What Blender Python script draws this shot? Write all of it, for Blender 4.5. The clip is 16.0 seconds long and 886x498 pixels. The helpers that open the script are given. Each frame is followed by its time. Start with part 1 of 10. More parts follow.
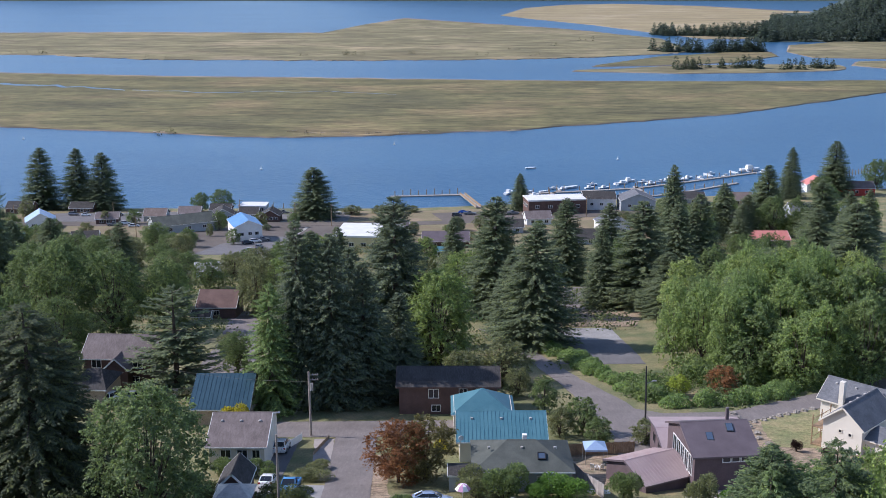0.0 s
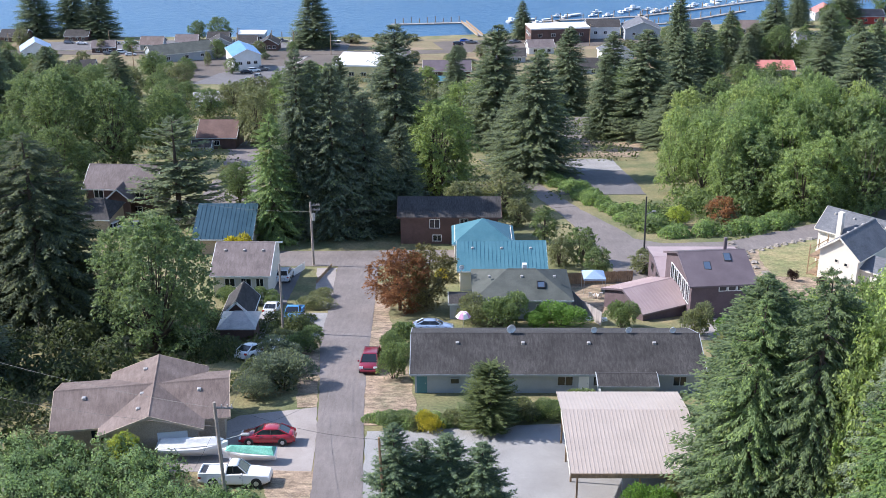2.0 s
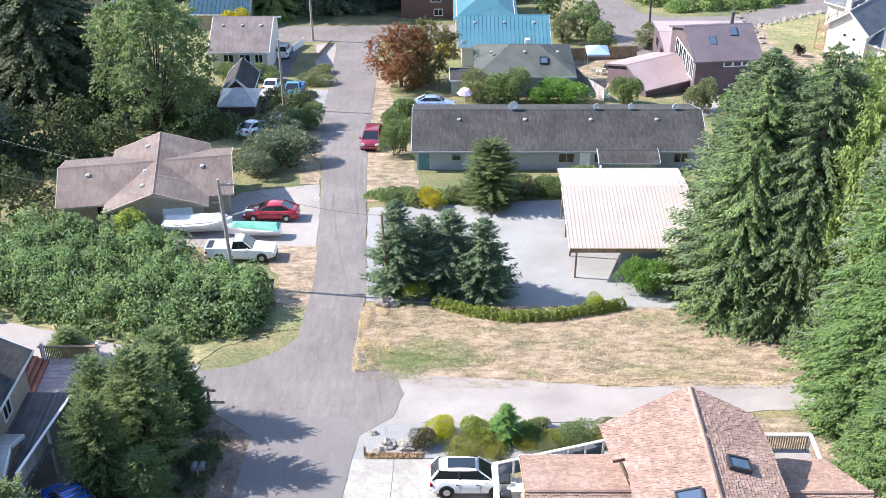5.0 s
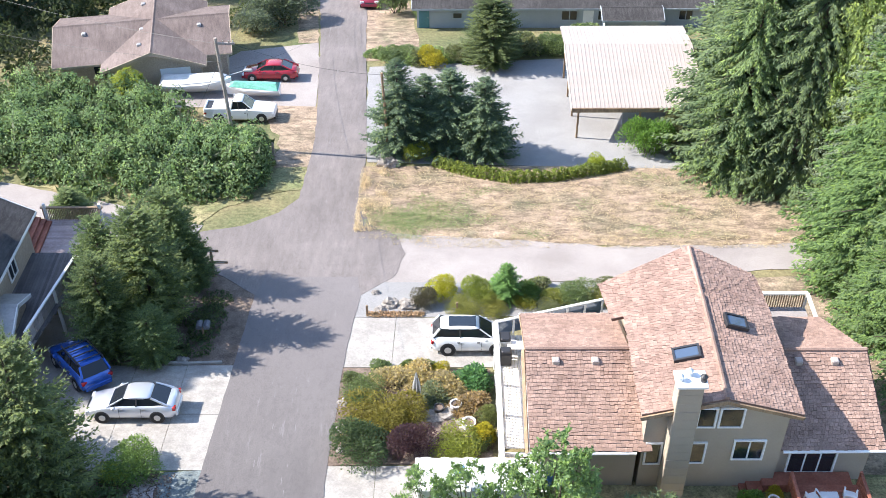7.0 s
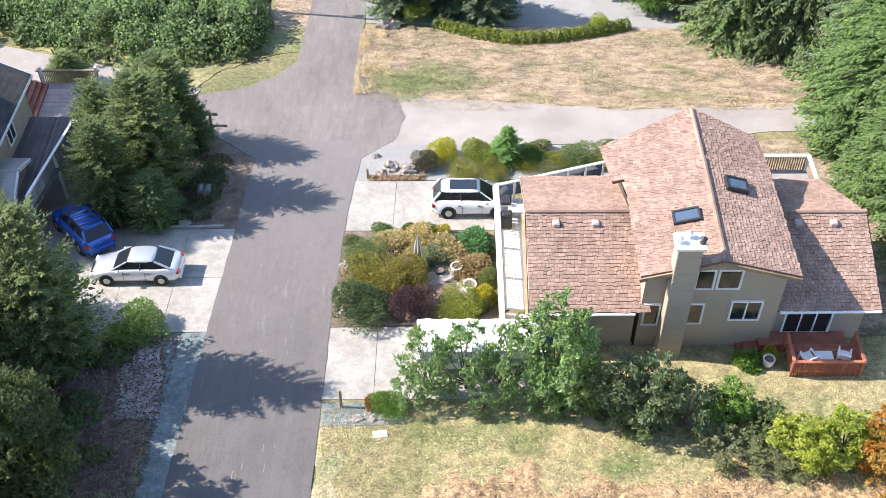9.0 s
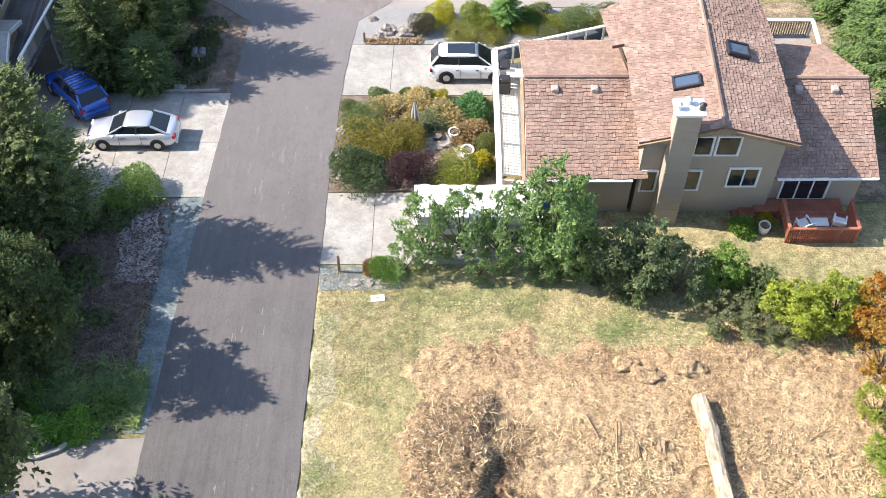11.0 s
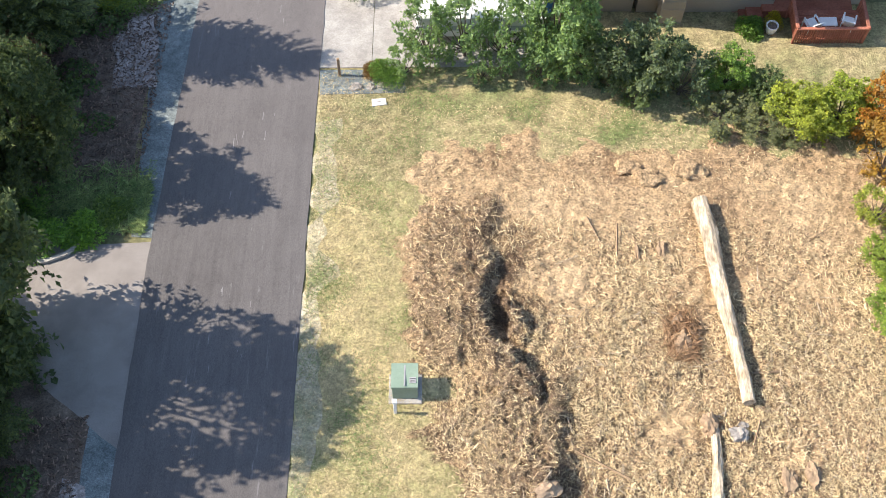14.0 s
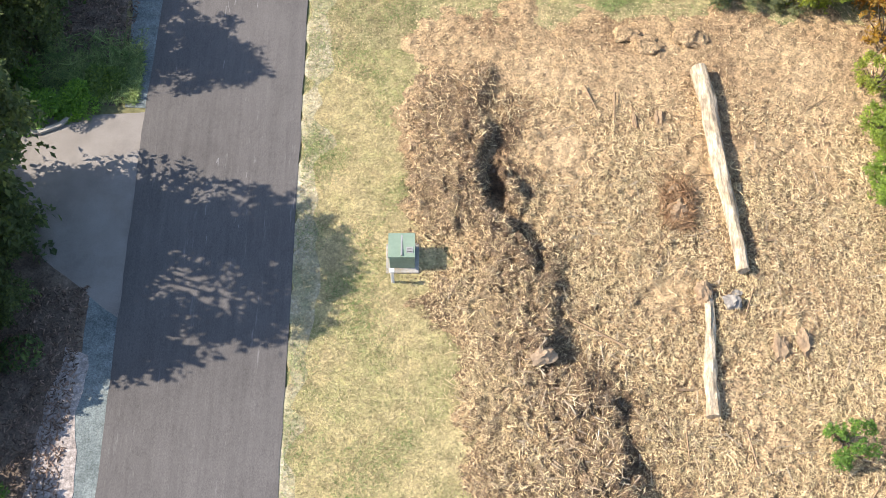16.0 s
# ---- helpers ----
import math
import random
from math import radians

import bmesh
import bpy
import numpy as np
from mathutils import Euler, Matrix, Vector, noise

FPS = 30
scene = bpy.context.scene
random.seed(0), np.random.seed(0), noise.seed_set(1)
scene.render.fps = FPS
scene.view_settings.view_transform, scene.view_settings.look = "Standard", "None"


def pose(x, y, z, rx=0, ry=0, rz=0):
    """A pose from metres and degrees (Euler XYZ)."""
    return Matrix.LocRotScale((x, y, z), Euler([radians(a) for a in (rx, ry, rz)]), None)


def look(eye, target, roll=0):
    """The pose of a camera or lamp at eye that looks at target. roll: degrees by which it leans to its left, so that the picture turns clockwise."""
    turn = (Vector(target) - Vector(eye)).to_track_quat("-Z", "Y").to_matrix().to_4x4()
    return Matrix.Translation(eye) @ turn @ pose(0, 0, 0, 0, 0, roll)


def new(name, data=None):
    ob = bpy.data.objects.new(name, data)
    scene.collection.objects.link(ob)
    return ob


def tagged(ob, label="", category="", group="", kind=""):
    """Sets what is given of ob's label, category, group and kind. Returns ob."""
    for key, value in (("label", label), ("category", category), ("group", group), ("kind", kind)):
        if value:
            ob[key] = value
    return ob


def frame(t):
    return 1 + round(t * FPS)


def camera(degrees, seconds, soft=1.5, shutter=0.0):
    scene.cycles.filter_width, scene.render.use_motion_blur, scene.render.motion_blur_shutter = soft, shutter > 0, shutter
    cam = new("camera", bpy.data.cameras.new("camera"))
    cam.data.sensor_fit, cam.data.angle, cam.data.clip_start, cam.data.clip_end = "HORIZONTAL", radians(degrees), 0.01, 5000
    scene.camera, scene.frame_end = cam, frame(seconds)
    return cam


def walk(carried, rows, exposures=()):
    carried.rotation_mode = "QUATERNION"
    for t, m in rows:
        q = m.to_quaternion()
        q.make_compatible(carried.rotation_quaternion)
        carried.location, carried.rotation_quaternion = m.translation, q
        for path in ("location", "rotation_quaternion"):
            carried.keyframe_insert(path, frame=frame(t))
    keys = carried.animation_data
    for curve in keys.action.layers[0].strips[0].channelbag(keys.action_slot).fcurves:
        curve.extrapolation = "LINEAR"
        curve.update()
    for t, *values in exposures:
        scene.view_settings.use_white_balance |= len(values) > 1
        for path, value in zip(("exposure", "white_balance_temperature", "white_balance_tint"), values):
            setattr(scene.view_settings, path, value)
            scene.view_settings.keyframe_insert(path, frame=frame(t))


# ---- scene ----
cam = camera(42.24, 16.0, soft=0.6)
EYE = (0.0, 0.0, 108.0)
# seconds, tilt, lean and turn of the hovering camera, in degrees
TURNS = [
    (0.0, 76.10, 0.00, -0.00),
    (0.5, 74.14, -0.03, 0.03),
    (1.0, 71.92, -0.01, 0.05),
    (1.5, 69.74, 0.01, 0.05),
    (2.0, 67.65, 0.03, 0.05),
    (2.5, 65.65, 0.03, 0.04),
    (3.0, 63.72, 0.03, 0.06),
    (3.5, 61.87, -0.01, 0.06),
    (4.0, 60.08, -0.03, 0.09),
    (6.5, 51.30, -0.23, 0.22),
    (7.0, 49.58, -0.24, 0.24),
    (7.5, 47.87, -0.28, 0.26),
    (8.0, 46.16, -0.32, 0.26),
    (8.5, 44.46, -0.43, 0.31),
    (9.0, 42.76, -0.47, 0.35),
    (11.5, 34.41, -0.15, 0.19),
    (12.0, 32.77, -0.27, 0.21),
    (12.5, 31.15, -0.41, 0.30),
    (13.0, 29.54, -0.54, 0.41),
    (13.5, 27.92, -0.63, 0.49),
    (14.0, 26.29, -0.73, 0.54),
    (14.5, 24.65, -0.72, 0.52),
    (15.0, 23.02, -0.73, 0.44),
    (15.5, 21.41, -0.73, 0.38),
    (16.0, 19.80, -0.70, 0.31),
]
EXPOSURES = [(0.0, 0.2, 6000, 18), (1.0, 0.46, 6000, 17), (2.0, 0.8, 6100, 15), (3.5, 1.15, 6200, 13), (7.0, 1.32, 6350, 12), (9.0, 1.25, 6550, 12), (12.5, 1.07, 6800, 12), (16.0, 0.94, 6900, 11)]
rows = []
for t, tilt, lean, turn in TURNS:
    rows.append((t, Matrix.Translation(EYE) @ pose(0, 0, 0, 0, 0, turn) @ pose(0, 0, 0, tilt, 0, 0) @ pose(0, 0, 0, 0, 0, lean)))
walk(cam, rows, EXPOSURES)

# ---- light ----
SUN_UP = 39.5
sun_way = Vector((0.986 * math.cos(radians(SUN_UP)), -0.167 * math.cos(radians(SUN_UP)), -math.sin(radians(SUN_UP))))
world = bpy.data.worlds.new("sky")
scene.world = world
world.use_nodes = True
wn = world.node_tree.nodes
sky = wn.new("ShaderNodeTexSky")
sky.sky_type = "NISHITA"
sky.sun_disc = False
sky.sun_elevation = radians(SUN_UP)
sky.sun_rotation = radians(279.6)
sky.altitude = 100
sky.dust_density = 0.6
sky.ozone_density = 2.0
world.node_tree.links.new(sky.outputs[0], wn["Background"].inputs["Color"])
wn["Background"].inputs["Strength"].default_value = 0.15
sun_data = bpy.data.lights.new("sun", "SUN")
sun_data.energy = 4.3
sun_data.angle = radians(0.5)
sun_data.color = (1.0, 0.95, 0.87)
sun = new("sun", sun_data)
sun.matrix_world = look((-100, 20, 200), Vector((-100, 20, 200)) + sun_way)


# ---- materials ----
def nodes_of(name):
    m = bpy.data.materials.new(name)
    m.use_nodes = True
    return m, m.node_tree.nodes, m.node_tree.links, m.node_tree.nodes["Principled BSDF"]


def mixer(n, l, kind, fac, a, b):
    x = n.new("ShaderNodeMix")
    x.data_type, x.blend_type = "RGBA", kind
    for sock, v in ((0, fac), (6, a), (7, b)):
        if isinstance(v, (int, float)):
            x.inputs[sock].default_value = v
        elif isinstance(v, tuple):
            x.inputs[sock].default_value = (*v, 1) if len(v) == 3 else v
        else:
            l.new(v, x.inputs[sock])
    return x.outputs[2]


def noise_of(n, l, coord, scale, detail=4.0, stretch=None, rough=0.6):
    if stretch:
        mp = n.new("ShaderNodeMapping")
        mp.inputs["Scale"].default_value = stretch
        l.new(coord, mp.inputs[0])
        coord = mp.outputs[0]
    t = n.new("ShaderNodeTexNoise")
    t.inputs["Scale"].default_value = scale
    t.inputs["Detail"].default_value = detail
    t.inputs["Roughness"].default_value = rough
    l.new(coord, t.inputs["Vector"])
    return t.outputs["Fac"]


def ramp_of(n, l, fac, stops):
    r = n.new("ShaderNodeValToRGB")
    while len(r.color_ramp.elements) < len(stops):
        r.color_ramp.elements.new(0.5)
    for e, (p, c) in zip(r.color_ramp.elements, stops):
        e.position, e.color = p, (*c, 1)
    l.new(fac, r.inputs[0])
    return r.outputs[0]


def mat(name, a, b, scale=0.5, grain=8.0, rough=0.8, bump=0.3, metal=0.0, spec=0.4, stretch=None, grain_by=0.35, vary=0.0, dist=0.03, c=None, mid=None, fade=None):
    """Two colours in patches, a fine grain over them, and relief from the grain."""
    m, n, l, p = nodes_of(name)
    co = n.new("ShaderNodeTexCoord").outputs["Object"]
    f1 = noise_of(n, l, co, scale, 5.0)
    stops = [(0.32, a), (0.66, b)] if c is None else [(0.3, a), (0.5, c), (0.7, b)]
    col = ramp_of(n, l, f1, stops)
    f2 = noise_of(n, l, co, grain, 6.0, stretch, 0.7)
    g = ramp_of(n, l, f2, [(0.25, (1 - grain_by,) * 3), (0.75, (1 + grain_by,) * 3)])
    col = mixer(n, l, "MULTIPLY", 1.0, col, g)
    if mid:
        f3 = noise_of(n, l, co, mid[0], 3.0, mid[2] if len(mid) > 2 else None, 0.75)
        col = mixer(n, l, "MULTIPLY", 1.0, col, ramp_of(n, l, f3, [(0.36, (1 - mid[1],) * 3), (0.64, (1 + mid[1],) * 3)]))
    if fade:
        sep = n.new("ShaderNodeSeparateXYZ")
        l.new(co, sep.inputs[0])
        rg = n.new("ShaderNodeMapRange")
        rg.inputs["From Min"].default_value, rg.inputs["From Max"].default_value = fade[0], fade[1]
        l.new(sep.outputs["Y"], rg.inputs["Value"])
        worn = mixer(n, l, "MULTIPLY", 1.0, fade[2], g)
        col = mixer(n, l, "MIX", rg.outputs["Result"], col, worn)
    if vary:
        geo = n.new("ShaderNodeNewGeometry").outputs["Random Per Island"]
        info = n.new("ShaderNodeObjectInfo").outputs["Random"]
        add = n.new("ShaderNodeMath")
        add.operation = "ADD"
        l.new(geo, add.inputs[0])
        l.new(info, add.inputs[1])
        fr = n.new("ShaderNodeMath")
        fr.operation = "FRACT"
        l.new(add.outputs[0], fr.inputs[0])
        v = ramp_of(n, l, fr.outputs[0], [(0.0, (1 - vary,) * 3), (1.0, (1 + vary,) * 3)])
        col = mixer(n, l, "MULTIPLY", 1.0, col, v)
    l.new(col, p.inputs["Base Color"])
    p.inputs["Roughness"].default_value = rough
    p.inputs["Metallic"].default_value = metal
    p.inputs["Specular IOR Level"].default_value = spec
    if bump:
        bm_ = n.new("ShaderNodeBump")
        bm_.inputs["Strength"].default_value = bump
        bm_.inputs["Distance"].default_value = dist
        l.new(f2, bm_.inputs["Height"])
        l.new(bm_.outputs[0], p.inputs["Normal"])
    return m


def leafy(name, rough=0.55, through_light=0.3, spread=0.5):
    """Foliage in the object's own colour, varied from leaf to leaf."""
    m, n, l, p = nodes_of(name)
    info = n.new("ShaderNodeObjectInfo")
    geo = n.new("ShaderNodeNewGeometry")
    v = ramp_of(n, l, geo.outputs["Random Per Island"], [(0.0, (1 - spread,) * 3), (0.6, (1.0, 1.0, 1.0)), (1.0, (1 + spread * 1.2, 1 + spread, 1 - spread * 0.3))])
    col = mixer(n, l, "MULTIPLY", 1.0, info.outputs["Color"], v)
    co = n.new("ShaderNodeTexCoord").outputs["Object"]
    f = noise_of(n, l, co, 0.5, 3.0)
    w = ramp_of(n, l, f, [(0.3, (0.72, 0.76, 0.7)), (0.7, (1.2, 1.15, 1.1))])
    col = mixer(n, l, "MULTIPLY", 1.0, col, w)
    l.new(col, p.inputs["Base Color"])
    p.inputs["Roughness"].default_value = rough
    p.inputs["Specular IOR Level"].default_value = 0.3
    tr = n.new("ShaderNodeBsdfTranslucent")
    l.new(col, tr.inputs["Color"])
    mx = n.new("ShaderNodeMixShader")
    mx.inputs[0].default_value = through_light
    l.new(p.outputs[0], mx.inputs[1])
    l.new(tr.outputs[0], mx.inputs[2])
    l.new(mx.outputs[0], n["Material Output"].inputs["Surface"])
    return m


def coat(name, col, rough=0.25, metal=0.0, clear=0.6):
    m, n, l, p = nodes_of(name)
    p.inputs["Base Color"].default_value = (*col, 1)
    p.inputs["Roughness"].default_value = rough
    p.inputs["Metallic"].default_value = metal
    p.inputs["Coat Weight"].default_value = clear
    p.inputs["Coat Roughness"].default_value = 0.06
    return m


LEAF = leafy("leaf", 0.5, 0.5, 0.34)
NEEDLE = leafy("needle", 0.75, 0.4, 0.36)
BARK = mat("bark", (0.06, 0.045, 0.035), (0.13, 0.10, 0.08), 1.5, 14, 0.9, 0.6, stretch=(1, 1, 0.2))
ASPHALT = mat("asphalt", (0.135, 0.128, 0.13), (0.175, 0.165, 0.165), 0.25, 30, 0.85, 0.15, grain_by=0.3, stretch=(1, 0.4, 1), mid=(1.1, 0.07, (3, 0.2, 1)))
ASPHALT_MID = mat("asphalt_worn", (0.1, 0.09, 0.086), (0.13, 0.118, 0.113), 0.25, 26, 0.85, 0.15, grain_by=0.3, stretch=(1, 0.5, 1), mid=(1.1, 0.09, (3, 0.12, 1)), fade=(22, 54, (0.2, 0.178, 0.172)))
ASPHALT_OLD = mat("asphalt_old", (0.165, 0.142, 0.132), (0.22, 0.191, 0.179), 0.2, 14, 0.85, 0.2, grain_by=0.25, mid=(1.4, 0.1, (2, 0.25, 1)))
GRAVEL = mat("gravel", (0.25, 0.24, 0.232), (0.325, 0.315, 0.305), 0.25, 14, 0.95, 0.8, grain_by=0.4)
LANEGRAVEL = mat("lane_gravel", (0.28, 0.245, 0.225), (0.37, 0.33, 0.305), 0.3, 15, 0.95, 0.7, grain_by=0.35)
GRAVEL_BLUE = mat("gravel_bluish", (0.125, 0.148, 0.148), (0.215, 0.242, 0.236), 0.8, 16, 0.95, 0.8, grain_by=0.6, mid=(3, 0.2))
BARKCHIP = mat("bark_chips", (0.11, 0.08, 0.06), (0.24, 0.18, 0.14), 1.4, 12, 0.95, 0.9, grain_by=0.6)
CONCRETE = mat("concrete", (0.3, 0.275, 0.245), (0.39, 0.365, 0.33), 0.7, 11, 0.85, 0.15, grain_by=0.2, mid=(2.2, 0.12))
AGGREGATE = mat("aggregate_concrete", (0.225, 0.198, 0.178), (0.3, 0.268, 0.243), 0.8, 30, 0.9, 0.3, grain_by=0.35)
GRASS = mat("grass", (0.11, 0.135, 0.055), (0.3, 0.24, 0.125), 0.16, 4, 0.95, 0.9, grain_by=0.55, c=(0.19, 0.18, 0.085), dist=0.12)
DRYGRASS = mat("dry_grass", (0.19, 0.17, 0.105), (0.37, 0.27, 0.195), 0.35, 8, 0.95, 0.9, grain_by=0.55, c=(0.32, 0.24, 0.165), dist=0.1, mid=(1.3, 0.4, (0.7, 1.3, 1)))
DRYBLADE = mat("dry_blade", (0.41, 0.315, 0.17), (0.56, 0.45, 0.255), 2, 20, 0.85, 0.0, vary=0.45)
VERGE = mat("verge_grass", (0.27, 0.28, 0.11), (0.56, 0.44, 0.235), 0.42, 9, 0.95, 1.0, grain_by=0.6, c=(0.45, 0.375, 0.185), dist=0.1, mid=(2.2, 0.25))
MIDGRASS = mat("rough_grass", (0.19, 0.21, 0.085), (0.46, 0.36, 0.2), 0.4, 9, 0.95, 1.0, grain_by=0.6, c=(0.34, 0.29, 0.145), dist=0.1, mid=(2.0, 0.28))
SHOULDER = mat("dusty_verge", (0.26, 0.26, 0.13), (0.52, 0.46, 0.34), 0.7, 11, 0.95, 0.9, grain_by=0.55, c=(0.44, 0.38, 0.25), mid=(3, 0.25))
PINKGRAVEL = mat("pinkish_gravel", (0.24, 0.2, 0.18), (0.42, 0.36, 0.33), 0.8, 9, 0.95, 1.0, grain_by=0.6, mid=(4, 0.3))
SOIL = mat("cleared_soil", (0.3, 0.19, 0.105), (0.58, 0.41, 0.24), 0.3, 11, 0.95, 1.0, grain_by=0.8, c=(0.48, 0.33, 0.185), dist=0.12, mid=(2.6, 0.3))
LAWN = mat("lawn", (0.17, 0.19, 0.08), (0.32, 0.27, 0.14), 0.35, 6, 0.95, 0.9, grain_by=0.5, dist=0.1, mid=(1.6, 0.25))
STRAW = mat("straw", (0.54, 0.4, 0.215), (0.8, 0.645, 0.39), 3, 20, 0.8, 0.0, vary=0.45)
TWIG = mat("twig", (0.22, 0.15, 0.095), (0.4, 0.29, 0.19), 2, 20, 0.85, 0.2, vary=0.5)
BLEACHED = mat("bleached_wood", (0.36, 0.265, 0.17), (0.57, 0.465, 0.34), 1.4, 8, 0.85, 0.9, stretch=(6, 0.4, 6), grain_by=0.5, mid=(2.6, 0.38, (3, 0.6, 3)))
ROCK = mat("rock", (0.22, 0.195, 0.17), (0.38, 0.34, 0.3), 2, 9, 0.9, 0.9)
WOODBROWN = mat("old_wood", (0.24, 0.16, 0.1), (0.36, 0.25, 0.15), 2, 12, 0.85, 0.6, stretch=(1, 1, 0.2))
POLEWOOD = mat("pole_wood", (0.26, 0.22, 0.19), (0.38, 0.33, 0.29), 2, 14, 0.85, 0.4, stretch=(1, 1, 0.15))
WHITE = mat("white_paint", (0.74, 0.73, 0.7), (0.82, 0.81, 0.79), 0.9, 9, 0.6, 0.08, grain_by=0.06)
DECKWHITE = mat("deck_board", (0.6, 0.58, 0.55), (0.74, 0.72, 0.69), 2, 10, 0.7, 0.1, grain_by=0.12, vary=0.12)
DECKGREY = mat("weathered_deck_board", (0.28, 0.26, 0.25), (0.4, 0.35, 0.33), 1, 10, 0.8, 0.2, grain_by=0.2, vary=0.2)
# Deck boards with the house's shade put into their colour.
DECKSHADE = mat("shade_dark_deck_board", (0.1, 0.09, 0.09), (0.16, 0.14, 0.135), 1, 10, 0.8, 0.2, grain_by=0.25, vary=0.25)
DECKWORN = mat("worn_reddish_deck_board", (0.36, 0.265, 0.245), (0.52, 0.42, 0.4), 1.2, 9, 0.8, 0.2, grain_by=0.25, vary=0.22)
DECKRED = mat("redwood_stain", (0.3, 0.1, 0.06), (0.4, 0.15, 0.095), 1.5, 10, 0.7, 0.2, vary=0.2)
BEIGE = mat("beige_siding", (0.36, 0.3, 0.23), (0.4, 0.335, 0.26), 0.5, 14, 0.8, 0.1, grain_by=0.06)
CREAM = mat("cream_siding", (0.68, 0.63, 0.54), (0.74, 0.69, 0.6), 0.5, 12, 0.8, 0.1, grain_by=0.06)
GREYWALL = mat("grey_siding", (0.33, 0.36, 0.38), (0.4, 0.43, 0.45), 0.5, 12, 0.8, 0.1, grain_by=0.08)
MAUVEWALL = mat("plum_siding", (0.1, 0.072, 0.076), (0.14, 0.1, 0.105), 0.7, 10, 0.8, 0.2)
DARKWALL = mat("dark_wood_wall", (0.1, 0.06, 0.05), (0.15, 0.09, 0.075), 0.7, 10, 0.8, 0.3, stretch=(1, 1, 8))
YELLOWWALL = mat("yellow_wall", (0.66, 0.56, 0.3), (0.72, 0.63, 0.38), 0.5, 9, 0.8, 0.1)
REDWALL = mat("red_wall", (0.45, 0.05, 0.04), (0.52, 0.07, 0.05), 0.5, 9, 0.7, 0.1)
TANWALL = mat("tan_wall", (0.38, 0.3, 0.22), (0.46, 0.37, 0.28), 0.5, 9, 0.8, 0.1)
SHINGLE = mat("brown_shingle", (0.29, 0.185, 0.142), (0.37, 0.25, 0.195), 0.8, 16, 0.9, 0.5, grain_by=0.35, vary=0.2, mid=(1.2, 0.1))
SHINGLE_BASE = mat("brown_roofing", (0.14, 0.08, 0.06), (0.2, 0.12, 0.09), 1, 12, 0.9, 0.3)
GREYROOF = mat("grey_shingle", (0.04, 0.037, 0.036), (0.067, 0.062, 0.06), 0.4, 9, 0.9, 0.5, stretch=(4, 1.2, 1), grain_by=0.7, mid=(1.8, 0.3, (3, 0.7, 0.7)))
SLATEROOF = mat("slate_shingle", (0.115, 0.12, 0.132), (0.165, 0.17, 0.185), 0.6, 9, 0.9, 0.5, stretch=(3, 1, 1), grain_by=0.45, mid=(1.6, 0.14, (1, 3, 3)))
MOSSROOF = mat("mossy_shingle", (0.068, 0.076, 0.068), (0.105, 0.113, 0.1), 0.5, 8, 0.9, 0.5, stretch=(3, 1, 1), grain_by=0.3)
CRAFTROOF = mat("brown_grey_shingle", (0.14, 0.115, 0.11), (0.2, 0.165, 0.16), 0.4, 9, 0.9, 0.5, stretch=(3, 1, 1), grain_by=0.4, mid=(1.6, 0.16, (2.5, 0.6, 0.6)))
VACANT = mat("bare_town_ground", (0.2, 0.135, 0.085), (0.3, 0.21, 0.14), 0.08, 2, 0.95, 0.3, grain_by=0.4, c=(0.2, 0.17, 0.09))
MARSHMIX = mat("pale_olive_marsh", (0.17, 0.14, 0.068), (0.32, 0.25, 0.14), 0.006, 0.09, 0.95, 0.4, stretch=(0.35, 1.2, 1), grain_by=0.55, c=(0.19, 0.165, 0.08), dist=0.4, mid=(0.03, 0.32, (0.4, 1.0, 1)))
TOWNASPHALT = mat("town_paving", (0.1, 0.082, 0.07), (0.15, 0.125, 0.105), 0.06, 2, 0.9, 0.2, grain_by=0.25)
BROWNROOF = mat("tan_shingle", (0.14, 0.105, 0.092), (0.205, 0.16, 0.142), 0.4, 9, 0.9, 0.5, stretch=(3, 1, 1), grain_by=0.3, mid=(1.6, 0.16, (2.5, 0.5, 0.5)))
RUSTROOF = mat("red_brown_shingle", (0.12, 0.075, 0.065), (0.175, 0.11, 0.095), 0.4, 9, 0.9, 0.5, stretch=(3, 1, 1), grain_by=0.35)
TEALROOF = mat("teal_metal", (0.07, 0.19, 0.235), (0.1, 0.235, 0.28), 0.4, 6, 0.45, 0.05, metal=0.2, grain_by=0.1)
BLUEROOF = mat("blue_metal", (0.1, 0.25, 0.5), (0.15, 0.32, 0.58), 0.4, 6, 0.4, 0.05, metal=0.2, grain_by=0.1)
PALEBLUE = mat("pale_blue_metal", (0.34, 0.46, 0.66), (0.42, 0.54, 0.72), 0.4, 6, 0.4, 0.05, metal=0.2, grain_by=0.1)
NAVYROOF = mat("dark_teal_metal", (0.02, 0.06, 0.09), (0.035, 0.085, 0.12), 0.4, 6, 0.5, 0.05, metal=0.2, grain_by=0.1)
MAUVEROOF = mat("mauve_metal", (0.125, 0.098, 0.106), (0.165, 0.132, 0.142), 0.4, 6, 0.5, 0.05, metal=0.1, grain_by=0.08)
PINKROOF = mat("pink_metal", (0.36, 0.27, 0.265), (0.43, 0.33, 0.32), 0.4, 6, 0.5, 0.05, metal=0.1, grain_by=0.08)
CREAMROOF = mat("almond_metal", (0.43, 0.36, 0.31), (0.49, 0.415, 0.36), 0.4, 6, 0.45, 0.05, metal=0.1, grain_by=0.06)
REDROOF = mat("faded_red_metal", (0.5, 0.16, 0.13), (0.6, 0.24, 0.2), 0.4, 6, 0.5, 0.05, grain_by=0.1)
WHITEROOF = mat("white_membrane", (0.66, 0.65, 0.64), (0.76, 0.75, 0.74), 0.4, 6, 0.7, 0.05, grain_by=0.1)
